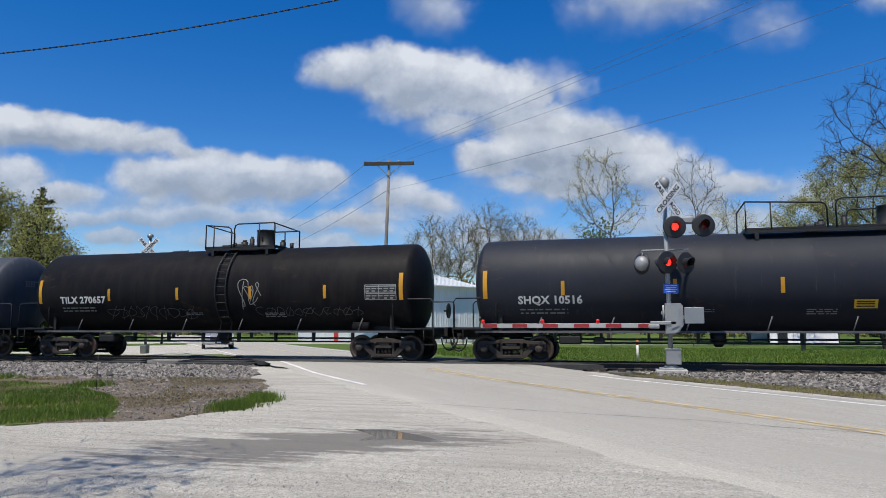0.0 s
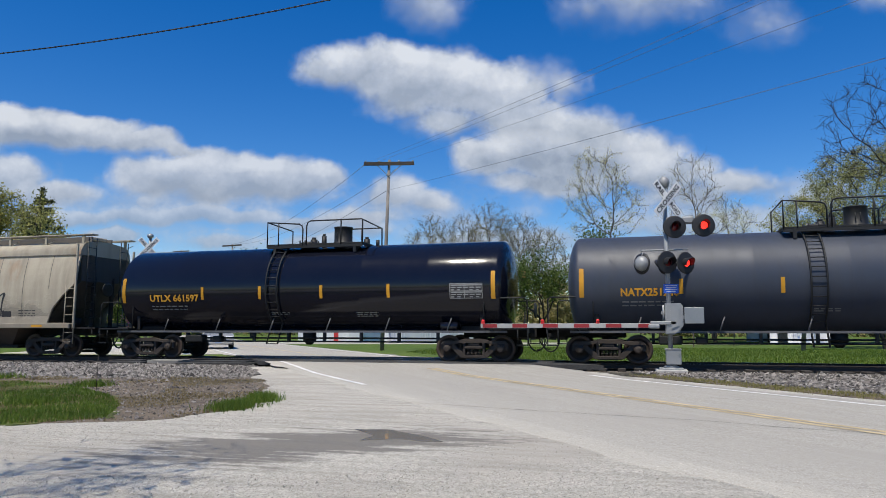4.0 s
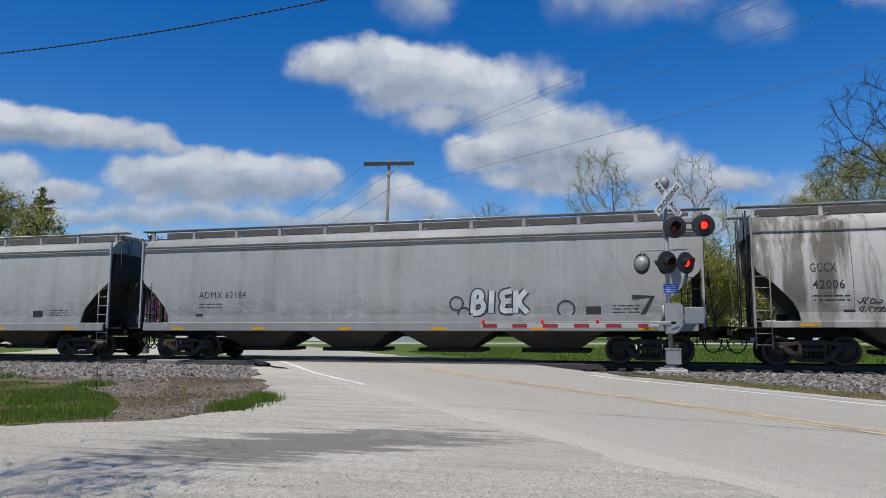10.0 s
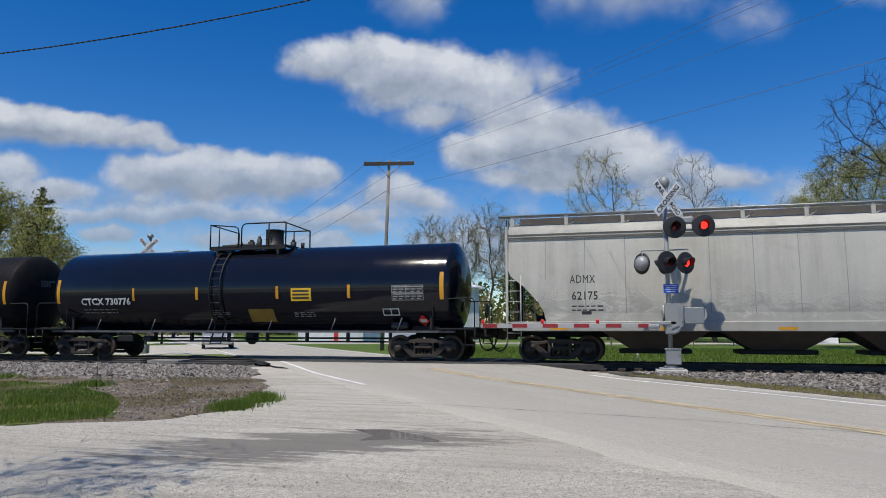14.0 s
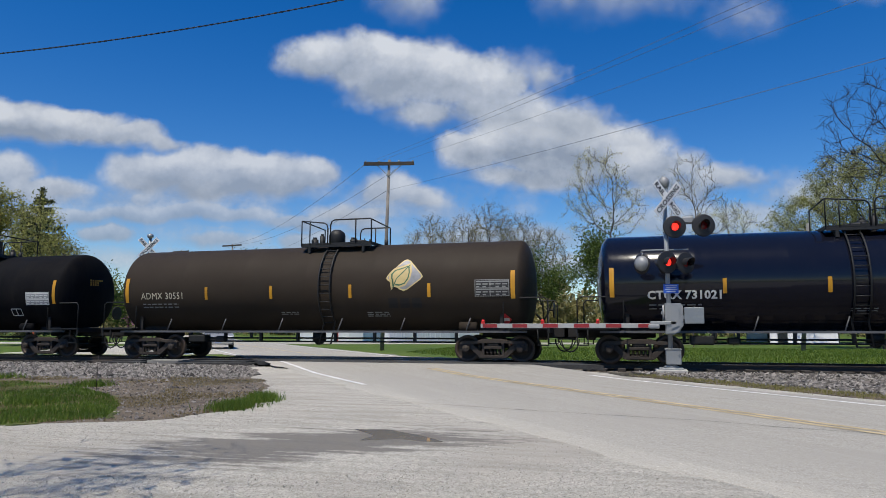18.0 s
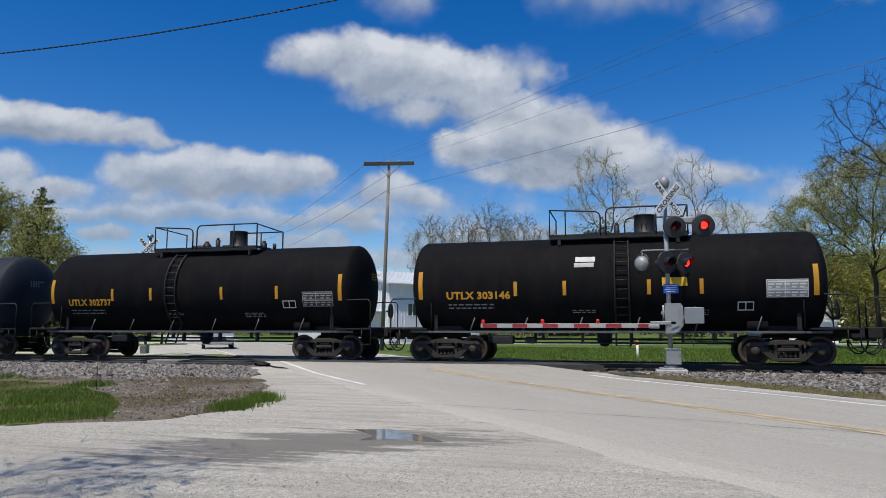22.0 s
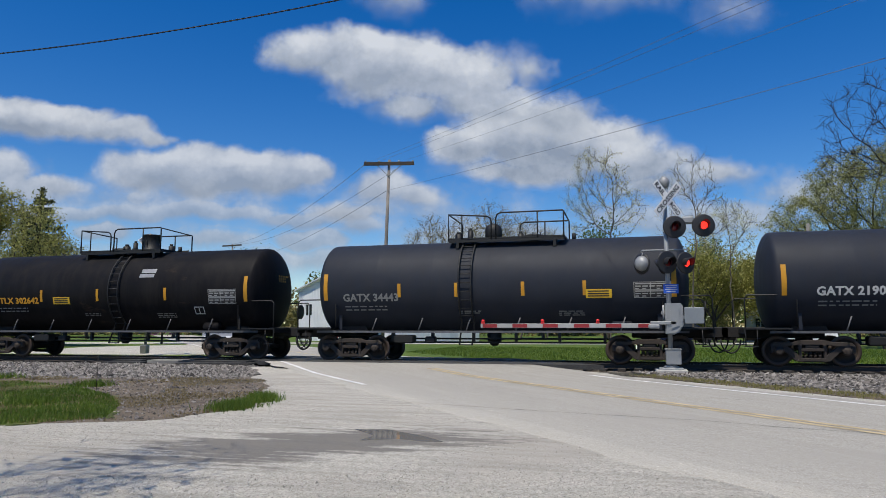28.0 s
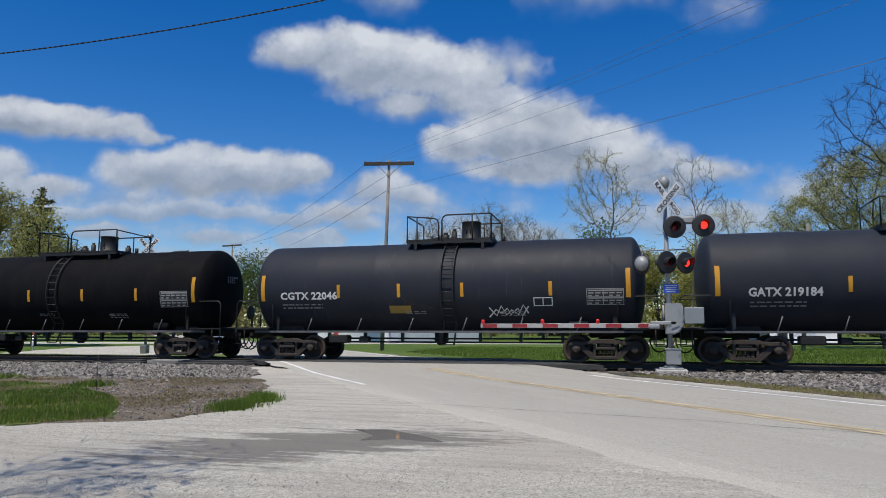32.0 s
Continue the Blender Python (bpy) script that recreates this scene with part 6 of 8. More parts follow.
def make_seam(b, z, bow, w, proud):
    zs = [z + (3.9 - z) * i / 8 for i in range(9)]
    for lo, hi in zip(zs, zs[1:]):
        a, c = -bulge(lo, bow), -bulge(hi, bow)
        prof = [b.verts.new((x, -y, q)) for q, base in ((lo, a), (hi, c)) for x, y in ((-w, base - 0.01), (0, base + proud), (w, base - 0.01))]
        for i in (0, 1):
            b.faces.new((prof[i], prof[i + 1], prof[i + 4], prof[i + 3]))


def hopper_car(name, s, L, text, marks, style="tan", bays=4, ribs=True, stain=0):
    colour, rough, streak, grime, rust = HOPPER_STYLES[style]
    body = paint("hopper_" + style, colour, rough, streak, (0.10, 0.085, 0.07), 0.9, grime, rust, (stain, 0.7, 0.55) if stain else None, tide=0.6 if style == "tan" else 0.0)
    words = {"tan": "weathered beige", "beige": "dusty beige", "dirty": "grimy streaked white", "grey": "pale grey", "grey2": "pale grey", "cream": "cream white"}[style]
    extra = {"GCCX|42006": " with red and white graffiti", "ADMX 62184": " with silver graffiti", "ADMX|63528": " with purple graffiti", "ADMX 63116": " with a leaf emblem", "CITX|700657": " with rust stains", "ADMX|62175": " with a brown rust stain"}.get(name, "")
    car = thing("hopper_car", f"{words} covered hopper wagon{extra}", "hopper car", pose(s, 0, RAIL_TOP), "freight train")
    BOWS[car.name] = 6.0 if ribs else 14.0
    CARS.append((car, s))
    h = L / 2
    W = 1.55
    bow = 6.0 if ribs else 14.0
    # body shell: sides with cut lower corners, bulging roof
    for sd in (-1, 1):
        bm = bmesh.new()
        o = [(-h, 2.95), (-h, 3.92), (h, 3.92), (h, 2.95)]
        cut = [(h - 0.10, 2.72), (h - 0.55, 2.35), (h - 1.0, 1.85), (h - 1.15, 1.55), (h - 1.2, 1.28)]
        o += cut + [(-x, z) for x, z in reversed(cut)]
        prism(bm, o, sd * W - 0.03, sd * W + 0.03)
        for k in range(1, 10):
            bmesh.ops.bisect_plane(bm, geom=bm.verts[:] + bm.edges[:] + bm.faces[:], plane_co=(0, 0, 1.28 + 0.264 * k), plane_no=(0, 0, 1))
        for v in bm.verts:
            v.co.y -= sd * bulge(v.co.z, bow)
        part("side_wall", bm, body, car)
        bm = bmesh.new()
        box(bm, (0, sd * (W + 0.02), 1.19 if ribs else 1.14), (L - 0.3, 0.12, 0.20 if ribs else 0.30), bevel=0.02)
        part("side_sill", bm, body, car)
        for k in range(3 if not ribs else 1):
            bm = bmesh.new()
            box(bm, (0, sd * (W + 0.04 - bulge(3.9, bow)), 3.90 + 0.07 * k), (L, 0.07, 0.03))
            part("top_chord", bm, M_SEAM if k % 2 == 0 else body, car)
        n = int(L / 1.2)
        for i in range(1, n):
            x = -h + L * i / n
            zb = 1.29 if abs(x) < h - 1.3 else 2.6
            key = ("seam", zb, ribs)
            part("panel_seam", shared(str(key), lambda b, z=zb: make_seam(b, z, bow, 0.018 if ribs else 0.03, 0.014 if ribs else 0.007), M_SEAM if ribs else body), None, car, m=pose(x, sd * (W + 0.03), 0, 0, 0, 0 if sd < 0 else 180))
        for i in range(-5, 6):
            if i % 2:
                bm = bmesh.new()
                patch(bm, i * L / 12 - 0.25, 1.13 if ribs else 1.03, i * L / 12 + 0.25, 1.22 if ribs else 1.12)
                if sd < 0:
                    add_marks(car, bm, M_YELLOW, "reflective_stripe", -W - 0.08, 0.004)
                else:
                    bm.free()
    bm = bmesh.new()
    e = W - bulge(3.9, bow)
    prof = [(-e - 0.03, 3.90), (-e - 0.02, 4.10), (-1.20, 4.34), (-0.9, 4.44), (0, 4.52), (0.9, 4.44), (1.20, 4.34), (e + 0.02, 4.10), (e + 0.03, 3.90)]
    a = [bm.verts.new((-h, y, z)) for y, z in prof]
    b = [bm.verts.new((h, y, z)) for y, z in prof]
    for i in range(len(prof) - 1):
        bm.faces.new((a[i], b[i], b[i + 1], a[i + 1])).smooth = True
    bm.faces.new(a[::-1])
    bm.faces.new(b)
    bmesh.ops.recalc_face_normals(bm, faces=bm.faces[:])
    part("roof", bm, body, car)
    n = int(L / 1.75)
    for sd in (-1, 1):
        bm = bmesh.new()
        box(bm, (0, sd * 0.55, 4.57), (L - 0.5, 0.06, 0.26))
        part("hatch_coaming", bm, M_COAMING, car, "dark coaming along the roof hatches")
        bm = bmesh.new()
        box(bm, (0, sd * 1.05, 4.70), (L + 0.7, 0.3, 0.045))
        rod(bm, (-h - 0.35, sd * 1.20, 4.70), (h + 0.35, sd * 1.20, 4.70), 0.03, 6)
        part("running_board", bm, M_GALV if style not in ("tan", "beige") else body, car, "grated roof walkway")
        for i in range(n + 1):
            x = -h + 0.1 + (L - 0.2) * i / n
            part("bracket", shared("bracket" + style, lambda b: (prism(b, [(-0.055, 4.34), (0.055, 4.34), (0.055, 4.68), (-0.055, 4.68)], -0.03, 0.03), rod(b, (0.05, 0.0, 4.36), (0.30, 0.12, 4.52), 0.014, 5)), body), None, car, m=pose(x, sd * 1.16, 0))
    for i in range(int(L / 1.5)):
        x = -h + 1.0 + (L - 2) * i / (int(L / 1.5) - 1)
        part("roof_hatch", shared("roof_hatch" + style, lambda b: box(b, (0, 0, 4.66), (1.25, 0.9, 0.14), bevel=0.03), body), None, car, m=pose(x, 0, 0))
    # end slopes, end walls, ladders and posts
    for e in (-1, 1):
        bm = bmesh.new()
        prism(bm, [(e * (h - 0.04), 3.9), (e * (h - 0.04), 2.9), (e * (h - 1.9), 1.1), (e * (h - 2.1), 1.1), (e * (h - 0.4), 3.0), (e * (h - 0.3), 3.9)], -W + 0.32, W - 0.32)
        # every hopper's slope sheets get this near-black colour instead of the body's
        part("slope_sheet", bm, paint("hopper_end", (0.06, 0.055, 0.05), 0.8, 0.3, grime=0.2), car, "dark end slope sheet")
        bm = bmesh.new()
        box(bm, (e * (h + 0.15), 0, 1.1), (1.5, 2.9, 0.06))
        box(bm, (e * (h + 0.75), 0, 1.0), (0.06, 2.9, 0.25))
        for y in (-0.5, 0.5):
            box(bm, (e * (h - 0.1), y, 2.1), (0.12, 0.12, 2.0))
        rod(bm, (e * (h - 0.9), -0.4, 1.5), (e * (h - 0.9), -0.4, 1.14), 0.16, 12)
        part("end_frame", bm, M_UNDER, car)
        for sd in (-1, 1):
            bm = bmesh.new()
            y = sd * (W + 0.02)
            box(bm, (e * (h + 0.02), y, 2.7), (0.07, 0.07, 3.2))
            part("corner_post", bm, body, car)
            bm = bmesh.new()
            for x in (e * (h + 0.02), e * (h - 0.42)):
                rod(bm, (x, y, 0.5), (x, y, 2.75), 0.02, 5)
            for k in range(7):
                rod(bm, (e * (h + 0.02), y, 0.6 + 0.33 * k), (e * (h - 0.42), y, 0.6 + 0.33 * k), 0.014, 5)
            part("side_ladder", bm, body if style not in ("grey",) else M_BLACK, car)
            bm = bmesh.new()
            ye = sd * 1.1
            for d in (0, -sd * 0.42):
                rod(bm, (e * (h + 0.1), ye + d, 1.1), (e * (h + 0.1), ye + d, 4.6), 0.02, 5)
            for k in range(11):
                rod(bm, (e * (h + 0.1), ye, 1.2 + 0.3 * k), (e * (h + 0.1), ye - sd * 0.42, 1.2 + 0.3 * k), 0.014, 5)
            part("end_ladder", bm, M_BLACK, car)
    bm = bmesh.new()
    lathe(bm, [(-0.02, 0.24), (-0.02, 0.28), (0.02, 0.28), (0.02, 0.24)], "x", 18, (h + 0.3, -0.2, 2.6))
    rod(bm, (h, -0.2, 2.6), (h + 0.33, -0.2, 2.6), 0.03, 8)
    part("brake_wheel", bm, M_BLACK, car)
    # hopper bays and gates
    span = L - 5.4
    for i in range(bays):
        x = -span / 2 + span * (i + 0.5) / bays
        bw = span / bays
        bm = bmesh.new()
        a = [bm.verts.new(p) for p in ((x - bw * 0.5, -1.40, 1.10), (x + bw * 0.5, -1.40, 1.10), (x + bw * 0.5, 1.40, 1.10), (x - bw * 0.5, 1.40, 1.10))]
        b = [bm.verts.new(p) for p in ((x - bw * 0.2, -0.62, 0.42), (x + bw * 0.2, -0.62, 0.42), (x + bw * 0.2, 0.62, 0.42), (x - bw * 0.2, 0.62, 0.42))]
        for k in range(4):
            bm.faces.new((a[k], a[(k + 1) % 4], b[(k + 1) % 4], b[k]))
        bm.faces.new(b)
        bmesh.ops.recalc_face_normals(bm, faces=bm.faces[:])
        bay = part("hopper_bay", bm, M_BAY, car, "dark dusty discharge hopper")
        bm = bmesh.new()
        box(bm, (x, 0, 0.37), (bw * 0.62, 1.45, 0.13), bevel=0.02)
        rod(bm, (x - bw * 0.2, -0.8, 0.37), (x - bw * 0.2, 0.8, 0.37), 0.05, 8)
        part("outlet_gate", bm, M_UNDER, bay)
    bm = bmesh.new()
    box(bm, (0, 0, 0.95), (L + 0.6, 0.4, 0.3), bevel=0.02)
    part("centre_sill", bm, M_UNDER, car)
    yy = -W - 0.03
    lines = name.split("|")
    for body_text, (x, wd, z) in zip(lines, text):
        bm = bmesh.new()
        add_text(bm, body_text, x, z, 0.36 if len(lines) > 1 else 0.34, 0.004, 1.1, wd)
        add_marks(car, bm, M_DARKMARK, "lettering", yy, 0.006)
    x, wd, z = text[-1]
    bm = bmesh.new()
    small_lines(bm, x, z - 0.22, 0.95, 2, 0.035, 0.12, int(-s))
    small_lines(bm, h - 2.6, 1.75, 0.8, 3, 0.03, 0.10, int(-s) + 1)
    add_marks(car, bm, M_DARKMARK, "small_print", yy, 0.006)
    bm = bmesh.new()
    patch(bm, h - 3.4, 1.5, h - 2.95, 1.75)
    add_marks(car, bm, M_DARKMARK, "data_panel", yy, 0.006)
    bm = bmesh.new()
    patch(bm, -h + 2.3, 1.45, -h + 2.6, 1.6)
    add_marks(car, bm, M_DARKMARK, "data_panel", yy, 0.006)
    for kind, a, b, c, d in marks:
        if kind == "logo":
            leaf_logo(car, a, b, c, d, yy, M_EMBLEM, M_LEAFLOGO, M_DARKMARK)
        elif kind == "scrawl":
            bm = bmesh.new()
            scrawl(bm, a, b, c, d, 6, 0.06, 12)
            add_marks(car, bm, M_DARKMARK, "graffiti", yy, 0.007, "black spray tag")
        elif kind == "purple":
            w = 0.27
            for x0, x1, z0, z1, kind2 in ((a, a + 1.05, b, d, "D"), (a + 1.55, a + 2.5, b, d, "T"), (a + 2.8, a + 3.85, b, d, "C"), (c - 1.45, c - 0.85, b + 0.55, d, "T"), (c - 0.8, c, b + 0.1, d - 0.55, "R")):
                bm = bmesh.new()
                if kind2 in "DCR":
                    patch(bm, x0, z0, x0 + w, z1)
                    patch(bm, x0 + w, z1 - w, x1, z1)
                    patch(bm, x0 + w, z0 if kind2 != "R" else (z0 + z1) / 2, x1, (z0 if kind2 != "R" else (z0 + z1) / 2) + w)
                if kind2 in "DR":
                    for lo, hi in (((z0 + w, z1 - w),) if kind2 == "D" else ((z0, (z0 + z1) / 2), ((z0 + z1) / 2 + w, z1 - w))):
                        patch(bm, x1 - w, lo, x1, hi)
                if kind2 == "T":
                    patch(bm, x0, z1 - w, x1, z1)
                    patch(bm, (x0 + x1 - w) / 2, z0, (x0 + x1 + w) / 2, z1 - w)
                add_marks(car, bm, M_PURPLE, "graffiti", yy, 0.007, "faded purple paint-roller strokes")
        elif kind == "seven":
            bm = bmesh.new()
            stroke(bm, [(a, d - 0.06), (c, d - 0.06), (a + 0.25, b)], 0.15)
            add_marks(car, bm, M_DARKMARK, "graffiti", yy, 0.007)
        elif kind in ("big", "silver"):
            if kind == "big":
                runs = [(k, a + 0.1205 * n + 0.55, 1.25 * w, M_GRAFR if n < 45 else M_GREYMARK) for k, n, w in (("C", 0, 1.0), ("e", 10.6, 0.85), ("e", 19, 0.85), ("M", 27.5, 0.95), ("e", 36, 0.85), ("R", 44, 0.95), ("E", 54, 0.85), ("B", 64, 1.3))]
                widths = (0.47, 0.41, 0.22, 0.045)
            else:
                runs = [(k, a + 0.75 + 0.46 * n, 0.42, M_GRAFW) for n, k in enumerate("BIEK")]
                widths = (0.02, 0.27, 0.17, 0.015)
            z0, z1 = (b + 0.12, d - 0.1) if kind == "big" else (b + 0.65, d - 0.1)
            for k, x, w, fill in runs:
                for wdt, mat, off in zip(widths, (M_GRAFT if kind == "big" else M_GRAFW, M_GRAFD, fill, M_GRAFT if kind == "big" else M_GRAFW), (0.006, 0.009, 0.012, 0.015)):
                    bm = bmesh.new()
                    for line in LETTERFORM[k]:
                        lift = 0.03 if wdt < 0.04 else 0.0
                        stroke(bm, rounded([(x + u * w + lift, z0 + v * (z1 - z0) + lift) for u, v in line]), wdt)
                    add_marks(car, bm, mat, "graffiti", yy, off + 0.0002 * len(bm.verts), "layered spray-paint graffiti")
            if kind == "silver":
                for cx, cz, rr in ((a + 0.25, b + 0.95, 0.22), (a + 0.5, b + 0.62, 0.2), (a + 3.75, b + 0.75, 0.26)):
                    bm = bmesh.new()
                    stroke(bm, [(cx + rr * math.cos(q * 0.5), cz + rr * math.sin(q * 0.5)) for q in range(14)], 0.06)
                    add_marks(car, bm, M_GRAFD, "graffiti", yy, 0.007, "black sprayed loop")
            else:
                for sx, sz, k in ((-5.75, 1.75, 4), (-5.7, 1.5, 3), (5.9, 1.95, 3), (5.8, 1.7, 3), (5.9, 1.5, 3)):
                    bm = bmesh.new()
                    scrawl(bm, sx, sz, sx + 0.62, sz + 0.2, k, 0.03, k + int(sz * 10))
                    add_marks(car, bm, M_DARKMARK, "graffiti", yy, 0.007, "small black spray tag")
    for e in (-1, 1):
        add_truck(car, e * (h - 1.55))
    add_ends(car, h + 0.95)
    return car


M_MARKY = simple("yellow_marking", (0.62, 0.30, 0.015), 0.6, 0, 0.2, 4, 0)
M_CREAM = simple("cream_marking", (0.55, 0.50, 0.38), 0.6, 0, 0.2, 4, 0)
M_YPLATE = simple("yellow_plate", (0.75, 0.46, 0.02), 0.5, 0, 0.15, 4, 0)
M_AMBER = simple("weathered_amber_plate", (0.30, 0.19, 0.03), 0.6, 0, 0.3, 4, 0)
M_GREYPLATE = simple("grey_plate", (0.30, 0.30, 0.31), 0.5, 0.2, 0.3, 4, 0, 4)
M_GREENMARK = simple("emblem_green", (0.05, 0.14, 0.07), 0.6, 0, 0.2, 4, 0, 2)
M_EMBLEM = simple("emblem_blue", (0.03, 0.055, 0.24), 0.6, 0, 0.35, 4, 0, 2)
M_LEAFLOGO = simple("emblem_leaf_white", (0.50, 0.54, 0.44), 0.6, 0, 0.2, 4, 0, 2)
M_LEAFCREAM = simple("emblem_leaf_cream", (0.60, 0.46, 0.20), 0.6, 0, 0.2, 4, 0, 2)
M_TEAL = simple("light_blue_spray", (0.10, 0.30, 0.36), 0.7, 0, 0.3, 4, 0, 2)
M_PURPLE = simple("faded_purple_paint", (0.10, 0.028, 0.085), 0.8, 0, 0.45, 4, 0, 3)
M_GRAFW = simple("silver_spray", (0.50, 0.52, 0.54), 0.5, 0, 0.3, 4, 0, 2)
M_GRAFT = simple("pale_teal_spray", (0.38, 0.47, 0.49), 0.5, 0, 0.35, 4, 0, 2)
M_GRAFD = simple("black_spray", (0.03, 0.03, 0.035), 0.6, 0, 0.3, 4, 0, 2)
M_GRAFR = simple("dark_red_spray", (0.085, 0.024, 0.03), 0.6, 0, 0.8, 4, 0, 2)
M_SCRAWL = simple("faint_chalk", (0.085, 0.08, 0.078), 0.7, 0, 0.5, 4, 0, 1.2)
M_RAILEDGE = simple("worn_grey_rail", (0.105, 0.105, 0.11), 0.6, 0.2, 0.4, 4, 0.05, 1.5)
# hatch coaming: a brown-grey much darker than the roof beside it
M_COAMING = simple("dark_coaming", (0.105, 0.095, 0.085), 0.85, 0, 0.5, 3, 0.2, 0.7)
M_SEAM = simple("grimy_seam", (0.17, 0.155, 0.135), 0.8, 0, 0.5, 4, 0, 1.5)
# discharge bays: one dark brown, far darker than the hopper bodies
M_BAY = simple("dark_bay_steel", (0.075, 0.06, 0.05), 0.85, 0, 0.45, 3, 0.2, 1.0)
# colour, roughness, streaks, lighter patches, gloss
TANK_STYLES = {"blue": ((0.043, 0.051, 0.068), 0.6, 0.45, 0.5, 0.25), "satin": ((0.033, 0.042, 0.063), 0.5, 0.2, 0.3, 0.4), "slate": ((0.0125, 0.0160, 0.0255), 0.58, 0.2, 0.35, 0.22), "black": ((0.0064, 0.0066, 0.0084), 0.55, 0.35, 0.4, 0.07), "matt": ((0.0036, 0.0041, 0.0058), 0.7, 0.2, 0.3, 0.045), "grey": ((0.0162, 0.0203, 0.0305), 0.6, 0.25, 0.4, 0.18),
               "gloss": ((0.004, 0.005, 0.011), 0.12, 0.1, 0.1, 0.36), "brown": ((0.031, 0.0226, 0.0155), 0.62, 0.3, 0.35, 0.12)}
HOPPER_STYLES = {"tan": ((0.40, 0.35, 0.265), 0.65, 0.45, 0.4, 0.55), "beige": ((0.355, 0.322, 0.27), 0.65, 0.45, 0.4, 0.2), "dirty": ((0.43, 0.42, 0.40), 0.65, 0.95, 0.3, 0.1),
                 "grey": ((0.302, 0.312, 0.313), 0.6, 0.4, 0.4, 0.0), "grey2": ((0.329, 0.342, 0.339), 0.6, 0.3, 0.4, 0.0), "cream": ((0.448, 0.438, 0.393), 0.6, 0.35, 0.4, 0.15)}

tank_car('SHQX 10516', 'W', 2.5, 14.4, text=(-6.15, 2.01, 1.85), stripes=[-4.73, -1.4, 1.56], ladder=5.9, deck=(0.72, 6.6), marks=[('sign', 3.41, 1.64, 4.01, 1.89)], style='slate')
tank_car('TILX 270657', 'W', -14.86, 14.63, text=(-6.39, 2.05, 2.03), stripes=[-4.18, -1.25, 1.72, 4.57], ladder=0.58, deck=(-0.49, 2.33), marks=[('plate', 6.03, 2.03, 7.15, 2.54), ('scrawl', -4.28, 1.40, -0.6, 1.9), ('scrawl', 1.9, 1.5, 5.88, 1.82), ('tangle', 1.35, 1.75, 2.1, 2.75)], style='black')
tank_car('UELX 78538', 'w', -31.56, 13.72, text=(-5.6, 1.89, 2.11), stripes=[-4.61, -2.24, 1.16, 3.9], ladder=-0.54, deck=(-1.26, 1.58), marks=[('plate', 5.67, 1.99, 6.77, 2.54), ('logo', 2.04, 1.65, 3.35, 3.17)], style='blue')
tank_car('NATX251248', 'Y', -48.83, 15.08, text=(-6.38, 1.7, 2.06), stripes=[-4.61, -1.82, 0.94, 3.85], ladder=-0.88, deck=(-1.62, 1.48), marks=[('plate', 6.02, 1.99, 7.11, 2.48), ('frame', 5.45, 1.6, 5.89, 1.87)], style='satin')
tank_car('UTLX 661597', 'Y', -66.12, 13.93, text=(-5.85, 2.05, 2.06), stripes=[-3.65, -1.36, 0.98, 3.41], ladder=-0.87, deck=(-1.41, 2.26), marks=[('plate', 5.53, 2.04, 6.62, 2.53)], style='gloss')
tank_car('CTCX 730776', 'W', -206.66, 15.18, text=(-6.56, 2.19, 1.96), stripes=[-4.23, -1.55, 1.65, 4.33], ladder=-0.78, deck=(-1.42, 1.65), marks=[('plate', 5.87, 2.0, 6.97, 2.51), ('sign', 2.18, 2.02, 2.94, 2.46), ('amber', 0.45, 1.31, 1.44, 1.76), ('placard', 6.85, 1.33, 0, 0), ('frame', 5.49, 1.51, 6.07, 1.74)], style='gloss')
tank_car('SHPX 208693', 'W', -224.04, 14.38, text=(-6.46, 2.27, 1.8), stripes=[-4.31, -1.13, 1.86], ladder=0.81, deck=(-0.67, 1.74), marks=[], style='black')
tank_car('CTCX 731021', 'W', -241.93, 15.17, text=(-6.55, 2.11, 1.96), stripes=[-4.35, -1.55, 1.68, 4.42], ladder=-0.74, deck=(-1.45, 1.67), marks=[('plate', 5.88, 1.99, 6.98, 2.53), ('sign', 2.41, 2.02, 3.15, 2.46), ('amber', 0.51, 1.31, 1.49, 1.76), ('placard', 6.88, 1.33, 0, 0), ('frame', 6.19, 1.49, 6.74, 1.74)], style='gloss')
tank_car('ADMX 30551', 'w', -259.79, 14.43, text=(-6.61, 1.75, 2.14), stripes=[-3.88, -1.31, 1.66, 4.44], ladder=0.74, deck=(-0.44, 2.2), marks=[('plate', 5.98, 2.1, 7.1, 2.64), ('logob', 2.99, 1.76, 4.19, 3.35), ('placard', 6.91, 1.36, 0, 0)], style='brown', hatch="dome")
tank_car('UTLX 303074', 'Y', -276.22, 11.76, text=(-5.02, 2.13, 2.0), stripes=[-2.73, -1.21, 1.28, 2.78], ladder=0.52, deck=(-1.6, 2.48), marks=[('plateg', 4.57, 1.98, 5.66, 2.47), ('ysign', 1.66, 2.32, 2.41, 2.6), ('tag', -0.85, 3.0, -0.28, 3.28), ('frame', 3.77, 1.57, 4.27, 1.85)], style='matt')
tank_car('UTLX 303124', 'Y', -291.03, 11.78, text=(-5.01, 2.02, 2.03), stripes=[-2.73, -1.17, 1.29, 2.82], ladder=-0.59, deck=(-1.67, 2.49), marks=[('plateg', 4.56, 2.0, 5.67, 2.48), ('ysign', 1.66, 2.33, 2.44, 2.63), ('tag', 0.37, 2.89, 0.95, 3.25), ('blue', -3.17, 1.38, -0.87, 2.22), ('white', 0.56, 1.27, 3.73, 2.26), ('frame', 3.76, 1.57, 4.27, 1.86)], style='matt')
